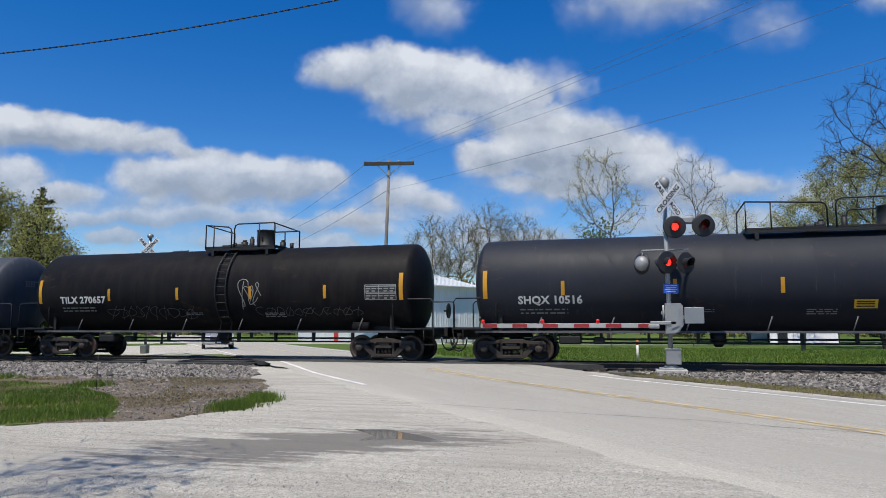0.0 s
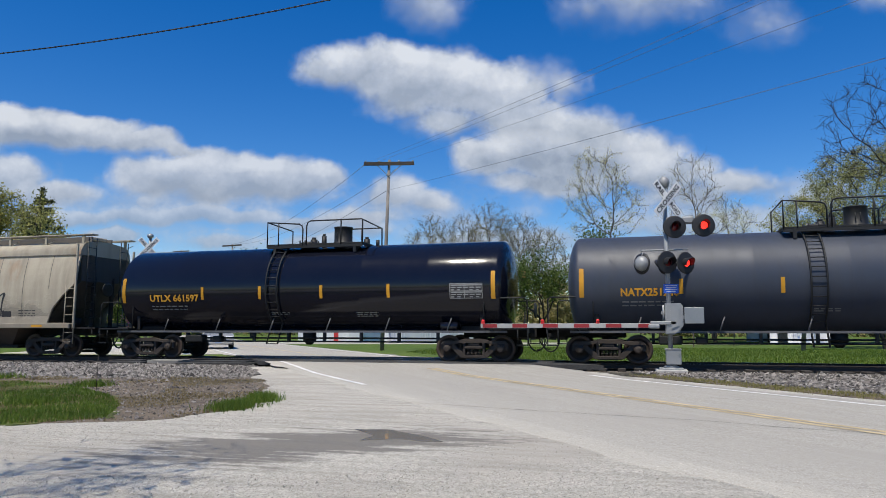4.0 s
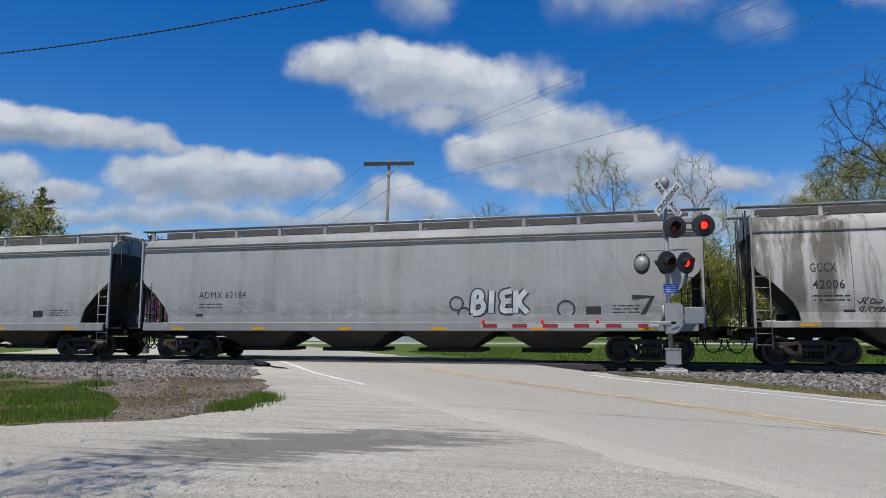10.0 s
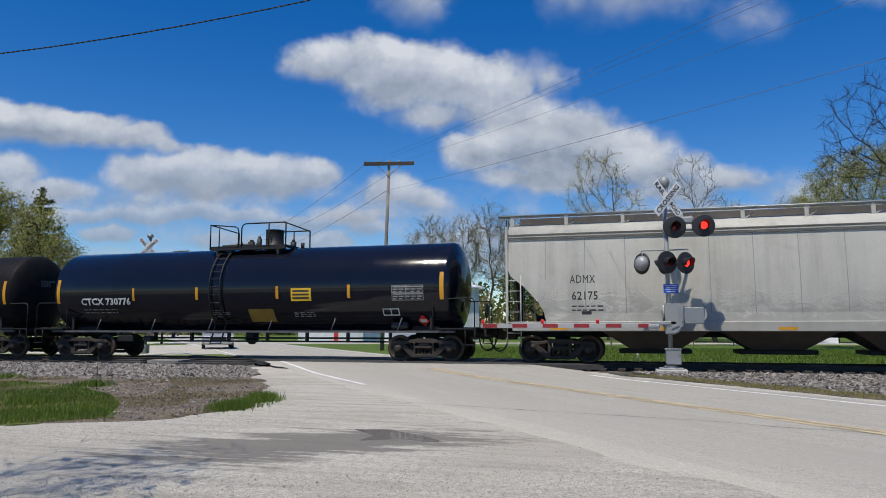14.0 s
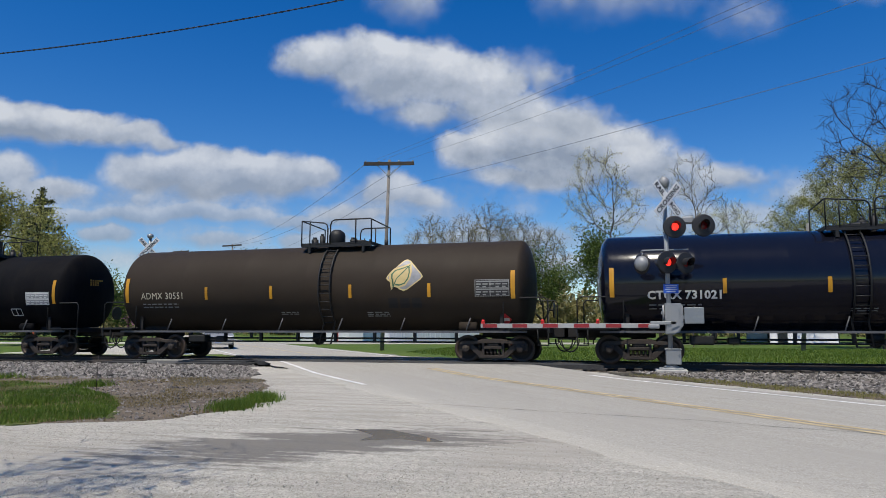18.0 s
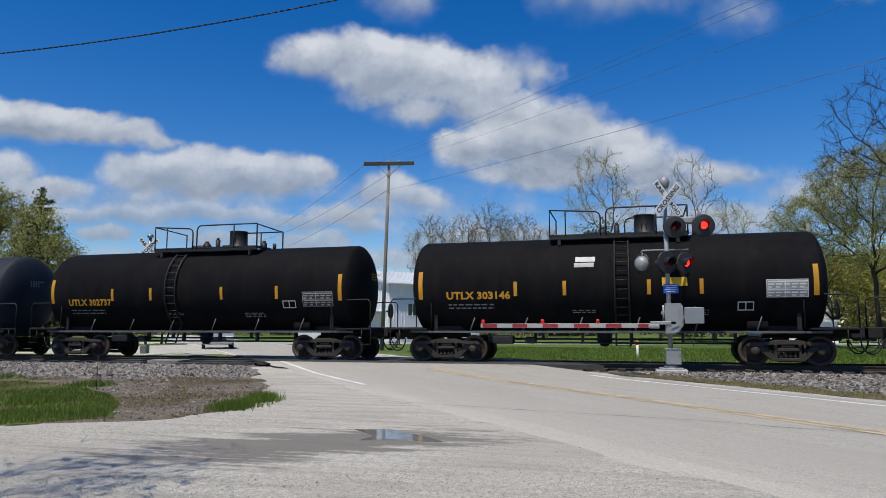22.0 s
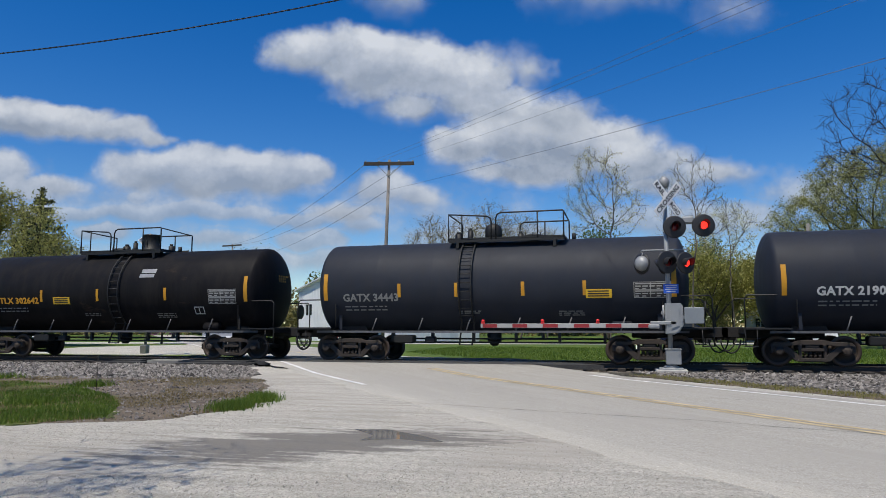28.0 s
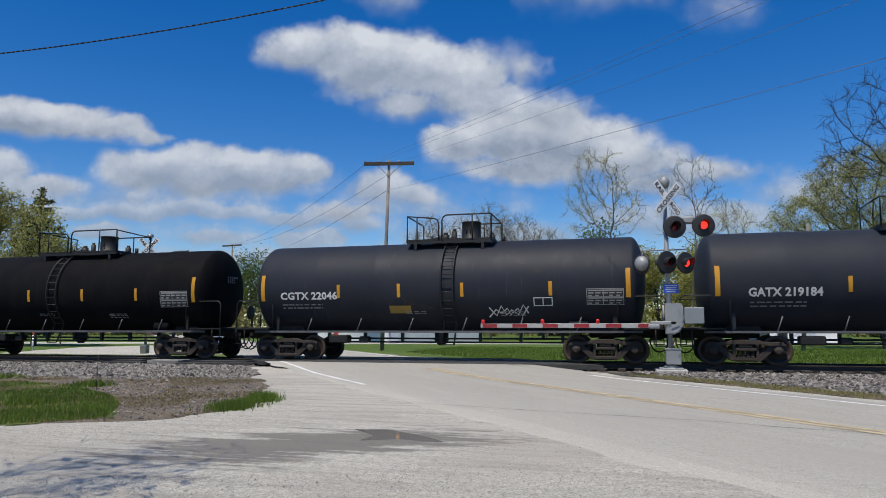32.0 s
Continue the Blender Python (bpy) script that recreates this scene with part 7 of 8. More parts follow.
tank_car('UTLX 303146', 'Y', -305.91, 11.8, text=(-5.03, 2.1, 2.02), stripes=[-2.76, -1.22, 1.31, 2.81], ladder=0.52, deck=(-1.71, 2.52), marks=[('plateg', 4.58, 1.97, 5.69, 2.49), ('ysign', 1.69, 2.34, 2.41, 2.6), ('tag', -0.92, 2.97, -0.31, 3.3), ('frame', 3.8, 1.6, 4.25, 1.86)], style='matt')
tank_car('UTLX 302737', 'Y', -320.61, 11.86, text=(-5.21, 1.91, 1.94), stripes=[-3.23, -1.57, 1.37, 3.55], ladder=-0.7, deck=(-1.88, 2.42), marks=[('plate', 4.53, 1.83, 5.66, 2.33), ('frame', 3.76, 1.78, 4.26, 2.04)], style='matt')
tank_car('GATX 219026', 'W', -335.48, 12.12, text=(-5.2, 2.1, 2.03), stripes=[-2.48, 0.8, 3.41], ladder=-0.81, deck=(-1.45, 1.29), marks=[('plate', 4.89, 1.91, 6.02, 2.52), ('sign', 2.57, 2.0, 3.19, 2.32), ('amber', 0.1, 1.21, 0.76, 1.46), ('frame', 4.43, 1.51, 4.92, 1.76)], style='grey')
tank_car('GATX 219200', 'W', -350.16, 12.05, text=(-5.19, 2.1, 2.03), stripes=[-2.46, 0.72, 3.33], ladder=-0.87, deck=(-1.48, 1.29), marks=[('plate', 4.82, 2.0, 5.95, 2.53), ('sign', 2.49, 2.01, 3.27, 2.32), ('amber', 0.03, 1.23, 0.67, 1.44)], style='grey')
tank_car('UTLX 303104', 'Y', -365.07, 11.89, text=(-5.07, 2.04, 2.0), stripes=[-2.79, -1.24, 1.31, 2.89], ladder=-0.71, deck=(-1.76, 2.7), marks=[('plateg', 4.6, 2.0, 5.73, 2.52), ('ysign', 1.72, 2.33, 2.46, 2.61), ('tag', 0.41, 2.98, 1.03, 3.25), ('frame', 3.82, 1.59, 4.33, 1.85)], style='matt')
tank_car('GATX 219024', 'W', -379.78, 11.9, text=(-5.11, 2.12, 2.02), stripes=[-2.32, 1.3, 3.69], ladder=-0.62, deck=(-1.48, 1.41), marks=[('sign', 2.82, 1.99, 3.6, 2.27), ('amber', 0.48, 1.04, 1.02, 1.46)], style='grey')
tank_car('GATX 34443', 'w', -394.41, 11.32, text=(-5.03, 1.97, 1.99), stripes=[-3.02, -1.08, 1.1, 3.02], ladder=-0.77, deck=(-1.46, 2.37), marks=[('plate', 4.49, 2.0, 5.58, 2.48), ('sign', 3.06, 2.01, 3.84, 2.28)], style='grey', hatch="dome")
tank_car('UTLX 302642', 'Y', -409.1, 11.9, text=(-5.12, 2.12, 2.04), stripes=[-2.86, -0.29, 2.66], ladder=0.47, deck=(-1.63, 1.98), marks=[('plate', 4.46, 1.95, 5.57, 2.47), ('sign', -2.31, 2.0, -1.55, 2.27), ('tag', 1.49, 2.95, 2.12, 3.27), ('frame', 3.82, 1.59, 4.22, 1.86)], style='black')
tank_car('GATX 219193', 'W', -423.9, 11.94, text=(-5.12, 2.03, 2.04), stripes=[-2.88, -0.93, 2.32], ladder=0.79, deck=(-0.93, 1.98), marks=[('plate', 4.76, 2.0, 5.83, 2.55), ('sign', 2.48, 2.01, 3.29, 2.31), ('frame', 4.41, 1.51, 4.87, 1.78)], style='grey')
tank_car('GATX 219184', 'W', -438.55, 11.93, text=(-5.13, 1.98, 2.01), stripes=[-2.45, 1.05, 3.37], ladder=-0.78, deck=(-1.42, 1.52), marks=[('plate', 4.76, 2.0, 5.87, 2.54), ('sign', 2.52, 2.03, 3.33, 2.32), ('amber', 0.05, 1.07, 0.9, 1.51), ('frame', 4.48, 1.51, 4.94, 1.78)], style='grey')
tank_car('CGTX 22046', 'W', -453.25, 12.37, text=(-5.51, 2.12, 2.07), stripes=[-3.34, -1.19, 0.97, 3.82], ladder=0.48, deck=(-1.07, 1.85), marks=[('plate', 4.93, 1.8, 6.05, 2.3), ('amber', -1.55, 1.58, -0.8, 1.83), ('white', 1.86, 1.43, 3.1, 1.82), ('frame', 3.28, 1.78, 3.88, 2.05)], style='slate')
tank_car('', 'W', -468.2, 11.9, text=None, stripes=[3.52, 1.13, -1.35], ladder=-0.22, deck=(-1.53, 2.11), marks=[('plate', 4.57, 1.85, 5.71, 2.43)], style='matt')
hopper_car('CITX|700657', -85.07, 19.59, text=[(-8.48, 0.74, 2.38), (-8.45, 1.17, 1.94)], marks=[('scrawl', 4.62, 1.56, 6.54, 2.43)], style='tan', bays=4, ribs=True, stain=0)
hopper_car('ADMX|63528', -106.17, 19.6, text=[(-8.37, 0.91, 2.39), (-8.32, 0.93, 1.93)], marks=[('logo', -0.59, 2.26, 0.59, 3.85), ('purple', -4.99, 1.47, 2.41, 2.98)], style='beige', bays=4, ribs=True, stain=0)
hopper_car('GCCX|42006', -125.71, 16.79, text=[(-6.91, 0.69, 2.68), (-6.86, 0.83, 2.2)], marks=[('big', -4.98, 1.29, 4.99, 2.37)], style='dirty', bays=3, ribs=True, stain=0)
hopper_car('ADMX 62184', -145.25, 19.45, text=[(-7.3, 1.89, 2.14)], marks=[('silver', 1.97, 0.92, 6.01, 2.36), ('seven', 7.71, 1.41, 8.3, 2.08)], style='grey', bays=4, ribs=False, stain=0)
hopper_car('ADMX 63116', -166.23, 19.59, text=[(-8.18, 1.87, 2.16)], marks=[('logo', 2.04, 1.7, 3.15, 3.3)], style='grey2', bays=4, ribs=False, stain=0)
hopper_car('ADMX|62175', -187.18, 19.41, text=[(-7.75, 0.77, 2.47), (-7.7, 0.79, 1.96)], marks=[], style='cream', bays=4, ribs=False, stain=3.4)


# ---- trees ----
class Growth:
    """Collects tapered limbs and leaves as plain lists."""

    def __init__(self, seed):
        self.r = random.Random(seed)
        self.v, self.f, self.tips = [], [], []

    def limb(self, a, b, ra, rb, seg=5):
        d = (b - a).normalized()
        u = d.orthogonal().normalized()
        w = d.cross(u)
        k = len(self.v)
        for p, rad in ((a, ra), (b, rb)):
            for i in range(seg):
                t = 2 * math.pi * i / seg
                self.v.append(tuple(p + (u * math.cos(t) + w * math.sin(t)) * rad))
        for i in range(seg):
            j = (i + 1) % seg
            self.f.append((k + i, k + j, k + seg + j, k + seg + i))

    def grow(self, p, d, length, rad, depth, up=0.12, spread=0.6, forks=3, wob=0.16):
        r = self.r
        n = 3 if depth > 1 else 2
        for i in range(n):
            d2 = (d + Vector((r.gauss(0, wob), r.gauss(0, wob), r.gauss(0, wob) + up * 0.5))).normalized()
            q = p + d2 * (length / n)
            rb = rad * (0.86 if depth > 0 else 0.55)
            self.limb(p, q, rad, rb, 7 if depth > 3 else (5 if depth > 1 else 3))
            p, d, rad = q, d2, rb
            if depth > 0 and i > 0 - (depth < 3):
                side = d.orthogonal().normalized()
                side.rotate(Matrix.Rotation(r.uniform(0, 6.28), 3, d))
                nd = (d * (1 - spread) + side * spread + Vector((0, 0, up))).normalized()
                self.grow(p, nd, length * r.uniform(0.5, 0.75), rad * 0.62, depth - 1, up, spread, forks, wob)
            if depth <= 1:
                self.tips.append(p.copy())
        if depth > 0:
            for k in range(forks - 1):
                side = d.orthogonal().normalized()
                side.rotate(Matrix.Rotation(r.uniform(0, 6.28), 3, d))
                nd = (d * (1 - spread * 0.7) + side * spread * 0.8 + Vector((0, 0, up))).normalized()
                self.grow(p, nd, length * r.uniform(0.62, 0.82), rad * 0.78, depth - 1, up, spread, forks, wob)
        else:
            self.tips.append(p.copy())

    def mesh(self, name, mat):
        me = bpy.data.meshes.new(name)
        me.from_pydata(self.v, [], self.f)
        me.polygons.foreach_set("use_smooth", [True] * len(self.f))
        me.materials.append(mat)
        return me


def leaf_mesh(name, anchors, count, size, radius, seed, mat):
    r = np.random.default_rng(seed)
    idx = r.integers(0, len(anchors), count)
    c = np.array([tuple(a) for a in anchors])[idx] + r.normal(0, radius, (count, 3))
    u = r.normal(0, 1, (count, 3))
    u /= np.linalg.norm(u, axis=1)[:, None]
    w = np.cross(u, r.normal(0, 1, (count, 3)))
    w /= np.linalg.norm(w, axis=1)[:, None]
    s = (size * r.uniform(0.6, 1.4, count))[:, None]
    quadv = np.stack([c - u * s, c + w * s * 0.5, c + u * s, c - w * s * 0.5], 1).reshape(-1, 3)
    me = bpy.data.meshes.new(name)
    me.from_pydata([tuple(v) for v in quadv], [], [tuple(range(4 * i, 4 * i + 4)) for i in range(count)])
    me.materials.append(mat)
    return me


def tree(label, x, y, h, trunk, leaf, leaves, size, seed, depth=4, spread=0.6, up=0.1, forks=3, fork_at=0.25, lean=(0, 0), radius=0.25, name="tree", group="trees", turn=0, width=None):
    t = thing(name, label, "tree", pose(x, y, -0.05, 0, 0, turn), group)
    g = Growth(seed)
    base = Vector((0, 0, 0))
    top = Vector((lean[0], lean[1], h * fork_at))
    mid = base.lerp(top, 0.5) + Vector((g.r.gauss(0, 0.05 * h * fork_at), g.r.gauss(0, 0.05 * h * fork_at), 0))
    g.limb(base, mid, trunk * 1.25, trunk, 9)
    g.limb(mid, top, trunk, trunk * 0.85, 9)
    n0 = 4
    for k in range(n0):
        a = k * 2 * math.pi / n0 + g.r.uniform(-0.4, 0.4)
        d = Vector((math.cos(a) * spread, math.sin(a) * spread, 1.0)).normalized()
        g.grow(top, d, h * 0.30, trunk * 0.6, depth, up, spread, forks)
    zs = max(p[2] for p in g.v)
    k = h / zs
    kw = k
    if width:
        kw = width / (2 * max(1e-3, np.percentile([math.hypot(p[0], p[1]) for p in g.v], 97)))
    g.v = [(p[0] * kw, p[1] * kw, p[2] * k) for p in g.v]
    g.tips = [Vector((p.x * kw, p.y * kw, p.z * k)) for p in g.tips]
    part("trunk", g.mesh("trunk", M_BARK), None, t)
    if leaf:
        part("crown", leaf_mesh("crown", g.tips, leaves, size, radius, seed, leaf), None, t)
    return t


def branching(label, x, y, fork, crowns, seed, step=0.35, tip=0.010, twigs=3, twig=0.45, bark=None, leaf=None, leaves=0, size=0.05, radius=0.12, jitter=0.25, rise=0.10):
    """A tree whose limbs grow towards points spread through its crowns (x, y, z, rx, ry, rz, points), from a forking trunk."""
    r = np.random.default_rng(seed)
    goal = []
    for cx, cy, cz, rx, ry, rz, n in crowns:
        d = r.normal(0, 1, (n, 3))
        d /= np.linalg.norm(d, axis=1)[:, None]
        goal.append(np.array([cx, cy, cz]) + d * np.cbrt(r.uniform(0.12, 1, n))[:, None] * np.array([rx, ry, rz]))
    goal = np.concatenate(goal)
    k = max(3, int(fork[2] / step))
    bow = r.normal(0, 0.05 * fork[2], 2)
    node = [np.array([fork[0] * i / k + bow[0] * math.sin(math.pi * i / k), fork[1] * i / k + bow[1] * math.sin(math.pi * i / k), fork[2] * i / k]) for i in range(k + 1)]
    up = [max(0, i - 1) for i in range(k + 1)]
    dist = np.full(len(goal), 1e9)
    near = np.zeros(len(goal), int)

    def meet(i):
        d = np.linalg.norm(goal - node[i], axis=1)
        m = d < dist
        dist[m], near[m] = d[m], i

    meet(k)
    for _ in range(140):
        live = dist > step * 1.5
        if not live.any():
            break
        fresh = 0
        for i in np.unique(near[live]):
            pull = goal[live & (near == i)] - node[i]
            v = (pull / np.linalg.norm(pull, axis=1)[:, None]).mean(0) + r.normal(0, jitter, 3) + np.array([0, 0, rise])
            was = node[i] - node[up[i]]
            v = v / (np.linalg.norm(v) + 1e-9) + 0.5 * was / (np.linalg.norm(was) + 1e-9)
            node.append(node[i] + v / (np.linalg.norm(v) + 1e-9) * step * r.uniform(0.8, 1.2))
            up.append(i)
            fresh += 1
        for j in range(len(node) - fresh, len(node)):
            meet(j)
        if len(node) > 5200:
            break
    N, up = np.array(node), np.array(up)
    flow = np.zeros(len(N))
    kids = np.bincount(up[1:], minlength=len(N))
    flow[kids == 0] = tip ** 2.3
    for i in range(len(N) - 1, 0, -1):
        flow[up[i]] += flow[i]
    R = flow ** (1 / 2.3)
    a, b, ra, rb = [N[up[1:]]], [N[1:]], [np.minimum(R[up[1:]], R[1:] * 1.5)], [R[1:]]
    thin = np.where(R < tip * 3.0)[0]
    thin = thin[thin > k]
    anchors = [N[thin]]
    for _ in range(twigs):
        d = N[thin] - N[up[thin]]
        d /= np.linalg.norm(d, axis=1)[:, None] + 1e-9
        d = d + r.normal(0, 0.65, d.shape) + np.array([0, 0, 0.25])
        d /= np.linalg.norm(d, axis=1)[:, None]
        L = (twig * r.uniform(0.4, 1.2, len(thin)))[:, None]
        p = N[thin] + d * L * 0.55
        q = p + (d + r.normal(0, 0.35, d.shape)) * L * 0.45
        a += [N[thin], p]
        b += [p, q]
        ra += [np.full(len(thin), tip * 0.8), np.full(len(thin), tip * 0.65)]
        rb += [np.full(len(thin), tip * 0.65), np.full(len(thin), tip * 0.4)]
        anchors += [p, q]
    a, b, ra, rb = (np.concatenate(v) for v in (a, b, ra, rb))
    d = b - a
    d /= np.linalg.norm(d, axis=1)[:, None] + 1e-9
    u = np.cross(d, np.array([0.31, 0.17, 0.94]))
    u /= np.linalg.norm(u, axis=1)[:, None] + 1e-9
    w = np.cross(d, u)
    seg = 5
    ring = [2 * math.pi * i / seg for i in range(seg)]
    verts = np.stack([c[:, None, :] + np.stack([u * math.cos(q) + w * math.sin(q) for q in ring], 1) * rad[:, None, None] for c, rad in ((a, ra), (b, rb))], 1).reshape(-1, 3)
    face = np.array([[i, (i + 1) % seg, seg + (i + 1) % seg, seg + i] for i in range(seg)])
    faces = (np.arange(len(a))[:, None, None] * 2 * seg + face[None]).reshape(-1, 4)
    me = bpy.data.meshes.new("trunk")
    me.from_pydata(verts.tolist(), [], faces.tolist())
    me.polygons.foreach_set("use_smooth", [True] * len(faces))
    me.materials.append(bark or M_BARK)
    t = thing("tree", label, "tree", pose(x, y, -0.05), "trees")
    part("trunk", me, None, t)
    if leaf:
        part("crown", leaf_mesh("crown", np.concatenate(anchors), leaves, size, radius, seed, leaf), None, t)
    return t


def conifer(label, x, y, h, w, seed):
    """Tiers of drooping boughs round a straight stem, longer towards the foot."""
    t = thing("spruce", label, "tree", pose(x, y, -0.05), "trees")
    g = Growth(seed)
    r = g.r
    g.limb(Vector((0, 0, 0)), Vector((0, 0, h * 0.98)), 0.22, 0.02, 7)
    anchors = [Vector((0, 0, h * q)) for q in (0.90, 0.92, 0.94, 0.96, 0.98, 1.0)] * 6
    z = h * 0.10
    while z < h * 0.97:
        n = 7 if z < h * 0.7 else 5
        turn = r.uniform(0, 6.28)
        for i in range(n):
            reach = (w / 2 * (1 - z / h) ** 0.85 + 0.12) * r.uniform(0.62, 1.2)
            a = turn + i * 6.28 / n + r.uniform(-0.3, 0.3)
            p = Vector((0, 0, z + r.uniform(-0.1, 0.1)))
            e = Vector((math.cos(a) * reach, math.sin(a) * reach, p.z + reach * r.uniform(-0.15, 0.30)))
            m = p.lerp(e, 0.6) - Vector((0, 0, 0.10 * reach))
            g.limb(p, m, 0.035, 0.02, 3)
            g.limb(m, e, 0.02, 0.008, 3)
            side = Vector((-math.sin(a), math.cos(a), 0))
            for k in range(9):
                q = k / 8
                s = p.lerp(m, q / 0.6) if q < 0.6 else m.lerp(e, (q - 0.6) / 0.4)
                spread = 0.34 * reach * (1.05 - q)
                for d in (-1, 0, 1):
                    if q > 0.12:
                        anchors.append(s + side * spread * d * r.uniform(0.5, 1.0) - Vector((0, 0, 0.06)))
        z += h * 0.052 * r.uniform(0.8, 1.2)
    part("trunk", g.mesh("trunk", M_BARK), None, t)
    part("crown", leaf_mesh("crown", anchors, 24000, 0.10, 0.085, seed, M_NEEDLE), None, t)


M_LEAF_OLIVE = leaf_mat("olive_buds", (0.23, 0.195, 0.075), (0.39, 0.34, 0.135))
M_TWIG = simple("grey_twig_bark", (0.13, 0.108, 0.085), 0.95, 0, 0.35, 5, 0.3, 1.2)
M_DARKBARK = simple("dark_wet_bark", (0.030, 0.025, 0.021), 0.95, 0, 0.4, 5, 0.4, 1.2)
M_LEAF_OAK = leaf_mat("young_oak_leaves", (0.24, 0.245, 0.065), (0.46, 0.44, 0.15))
conifer("dark green spruce with a pointed top", -42.9, 18.9, 11.7, 8.2, 3)
branching("yellow-green budding tree beside a spruce", -46.6, 18.6, (0.3, 0, 2.2), [(0, 0, 7.4, 2.4, 2.4, 4.6, 420)], 11, 0.35, 0.012, 2, 0.5, None, M_LEAF_SPRING, 17000, 0.085, 0.20)
branching("yellow-green tree in front of a spruce", -40.6, 16.6, (0.2, 0, 1.6), [(-0.3, 0, 6.4, 2.1, 1.9, 4.2, 420), (1.6, 0.4, 5.2, 1.4, 1.4, 2.8, 160)], 19, 0.33, 0.011, 2, 0.5, None, M_LEAF_OAK, 9500, 0.08, 0.20)
branching("thin pale budding shrub", -39.2, 17.6, (0.1, 0, 1.2), [(0, 0, 4.6, 1.9, 1.9, 3.0, 260)], 12, 0.33, 0.010, 3, 0.5, M_TWIG, M_LEAF_SPRING, 3800, 0.06, 0.15)
for i, (x, y, h, w) in enumerate(((-26.4, 66.0, 15.8, 6.6), (-22.4, 66.6, 16.2, 6.4), (-18.8, 69.0, 18.0, 6.8), (-15.2, 71.0, 16.8, 6.4), (-11.8, 72.4, 15.2, 5.6))):
    branching("bare grey-brown tree just coming into bud", x, y, (0.2, 0, h * 0.36), [(0, 0, h * 0.70, w * 0.5, w * 0.5, h * 0.31, 420), (w * 0.3 * (-1) ** i, 0, h * 0.55, w * 0.45, w * 0.4, h * 0.2, 90)], 30 + i, 0.55, 0.022, 3, 1.0, M_TWIG, M_LEAF_OLIVE, 9000, 0.06, 0.35)
branching("slender tree with pale yellow-green buds", -1.7, 24.0, (0.3, 0, 5.4), [(-0.6, 0, 10.7, 2.2, 2.1, 2.7, 330), (1.2, 0, 9.2, 1.4, 1.4, 2.0, 110), (-1.9, 0, 8.6, 1.1, 1.1, 1.2, 60)], 43, 0.33, 0.009, 3, 0.5, M_TWIG, M_LEAF_BUD, 7000, 0.034, 0.10)
branching("bare tree with a few yellow buds", 3.6, 27.6, (0.2, 0, 5.6), [(0.2, 0, 11.0, 2.1, 2.0, 2.6, 240), (1.9, 0, 9.0, 1.6, 1.6, 1.6, 90), (-1.4, 0, 8.6, 1.2, 1.2, 1.5, 60)], 52, 0.36, 0.009, 3, 0.5, M_TWIG, M_LEAF_BUD, 1600, 0.034, 0.12)
branching("low spreading tree with pale yellow buds", 6.6, 31.5, (0.0, 0, 4.0), [(-0.3, 0, 8.3, 2.5, 2.2, 2.3, 240)], 57, 0.36, 0.009, 3, 0.5, M_TWIG, M_LEAF_BUD, 6500, 0.036, 0.14)
branching("large spreading oak with sparse spring leaves", 14.6, 25.6, (-0.3, 0, 4.2), [(0.2, 0, 9.6, 4.4, 4.4, 3.2, 700), (-3.6, 0, 8.0, 2.8, 2.8, 1.9, 330), (4.0, 0, 8.4, 3.4, 3.2, 2.6, 260), (0, -1, 6.2, 3.8, 3.4, 1.6, 220)], 61, 0.38, 0.0125, 3, 0.55, M_DARKBARK, M_LEAF_OAK, 84000, 0.048, 0.15)
branching("tall bare dark tree overhanging the lawn", 11.7, 9.4, (-0.4, 0, 5.6), [(-0.7, 0, 9.8, 3.3, 3.0, 2.6, 330), (-2.0, 0, 8.6, 2.2, 2.0, 1.4, 110), (1.6, 0, 10.6, 2.6, 2.4, 2.4, 150)], 74, 0.34, 0.0085, 3, 0.6, M_DARKBARK)
for i, (x, y, h, w) in enumerate(((6.8, 46.0, 9.3, 8), (11.8, 48.0, 8.4, 8), (16.5, 44.6, 9.0, 9), (22.5, 46, 9.5, 9), (2.2, 52.5, 9.6, 8), (28, 50, 10, 10))):
    tree("leafing yellow-green maple in a row behind the lawn", x, y, h, 0.2, M_LEAF_SPRING, 24000, 0.10, 80 + i, 3, 0.65, 0.06, 3, 0.18, width=w, radius=0.45)
for i, (x, y, h, w) in enumerate(((-3.2, 56, 13.4, 8), (-10.8, 60.5, 10.8, 9), (-50.5, 62.5, 11.6, 10), (-36, 60, 9, 9), (-58, 56, 9, 9), (8, 60, 11, 9), (-66, 50, 9, 9), (34, 62, 12, 11))):
    tree("green leafy tree in the distance", x, y, h, 0.22, M_LEAF_GREEN, 9000, 0.14, 100 + i, 3, 0.62, 0.1, 3, 0.18, width=w, radius=0.5)
M_BLOSSOM = leaf_mat("pink_blossom", (0.36, 0.12, 0.24), (0.55, 0.24, 0.40))
tree("small redbud tree in pink blossom", -38.0, 27.0, 4.6, 0.1, M_BLOSSOM, 2600, 0.10, 131, 3, 0.65, 0.08, 3, 0.2, width=4.4)
tree("budding tree behind the gravel lot", -5.6, -22.0, 9.0, 0.12, M_LEAF_BUD, 800, 0.05, 141, 4, 0.6, 0.1, 3, 0.40, width=3.0)


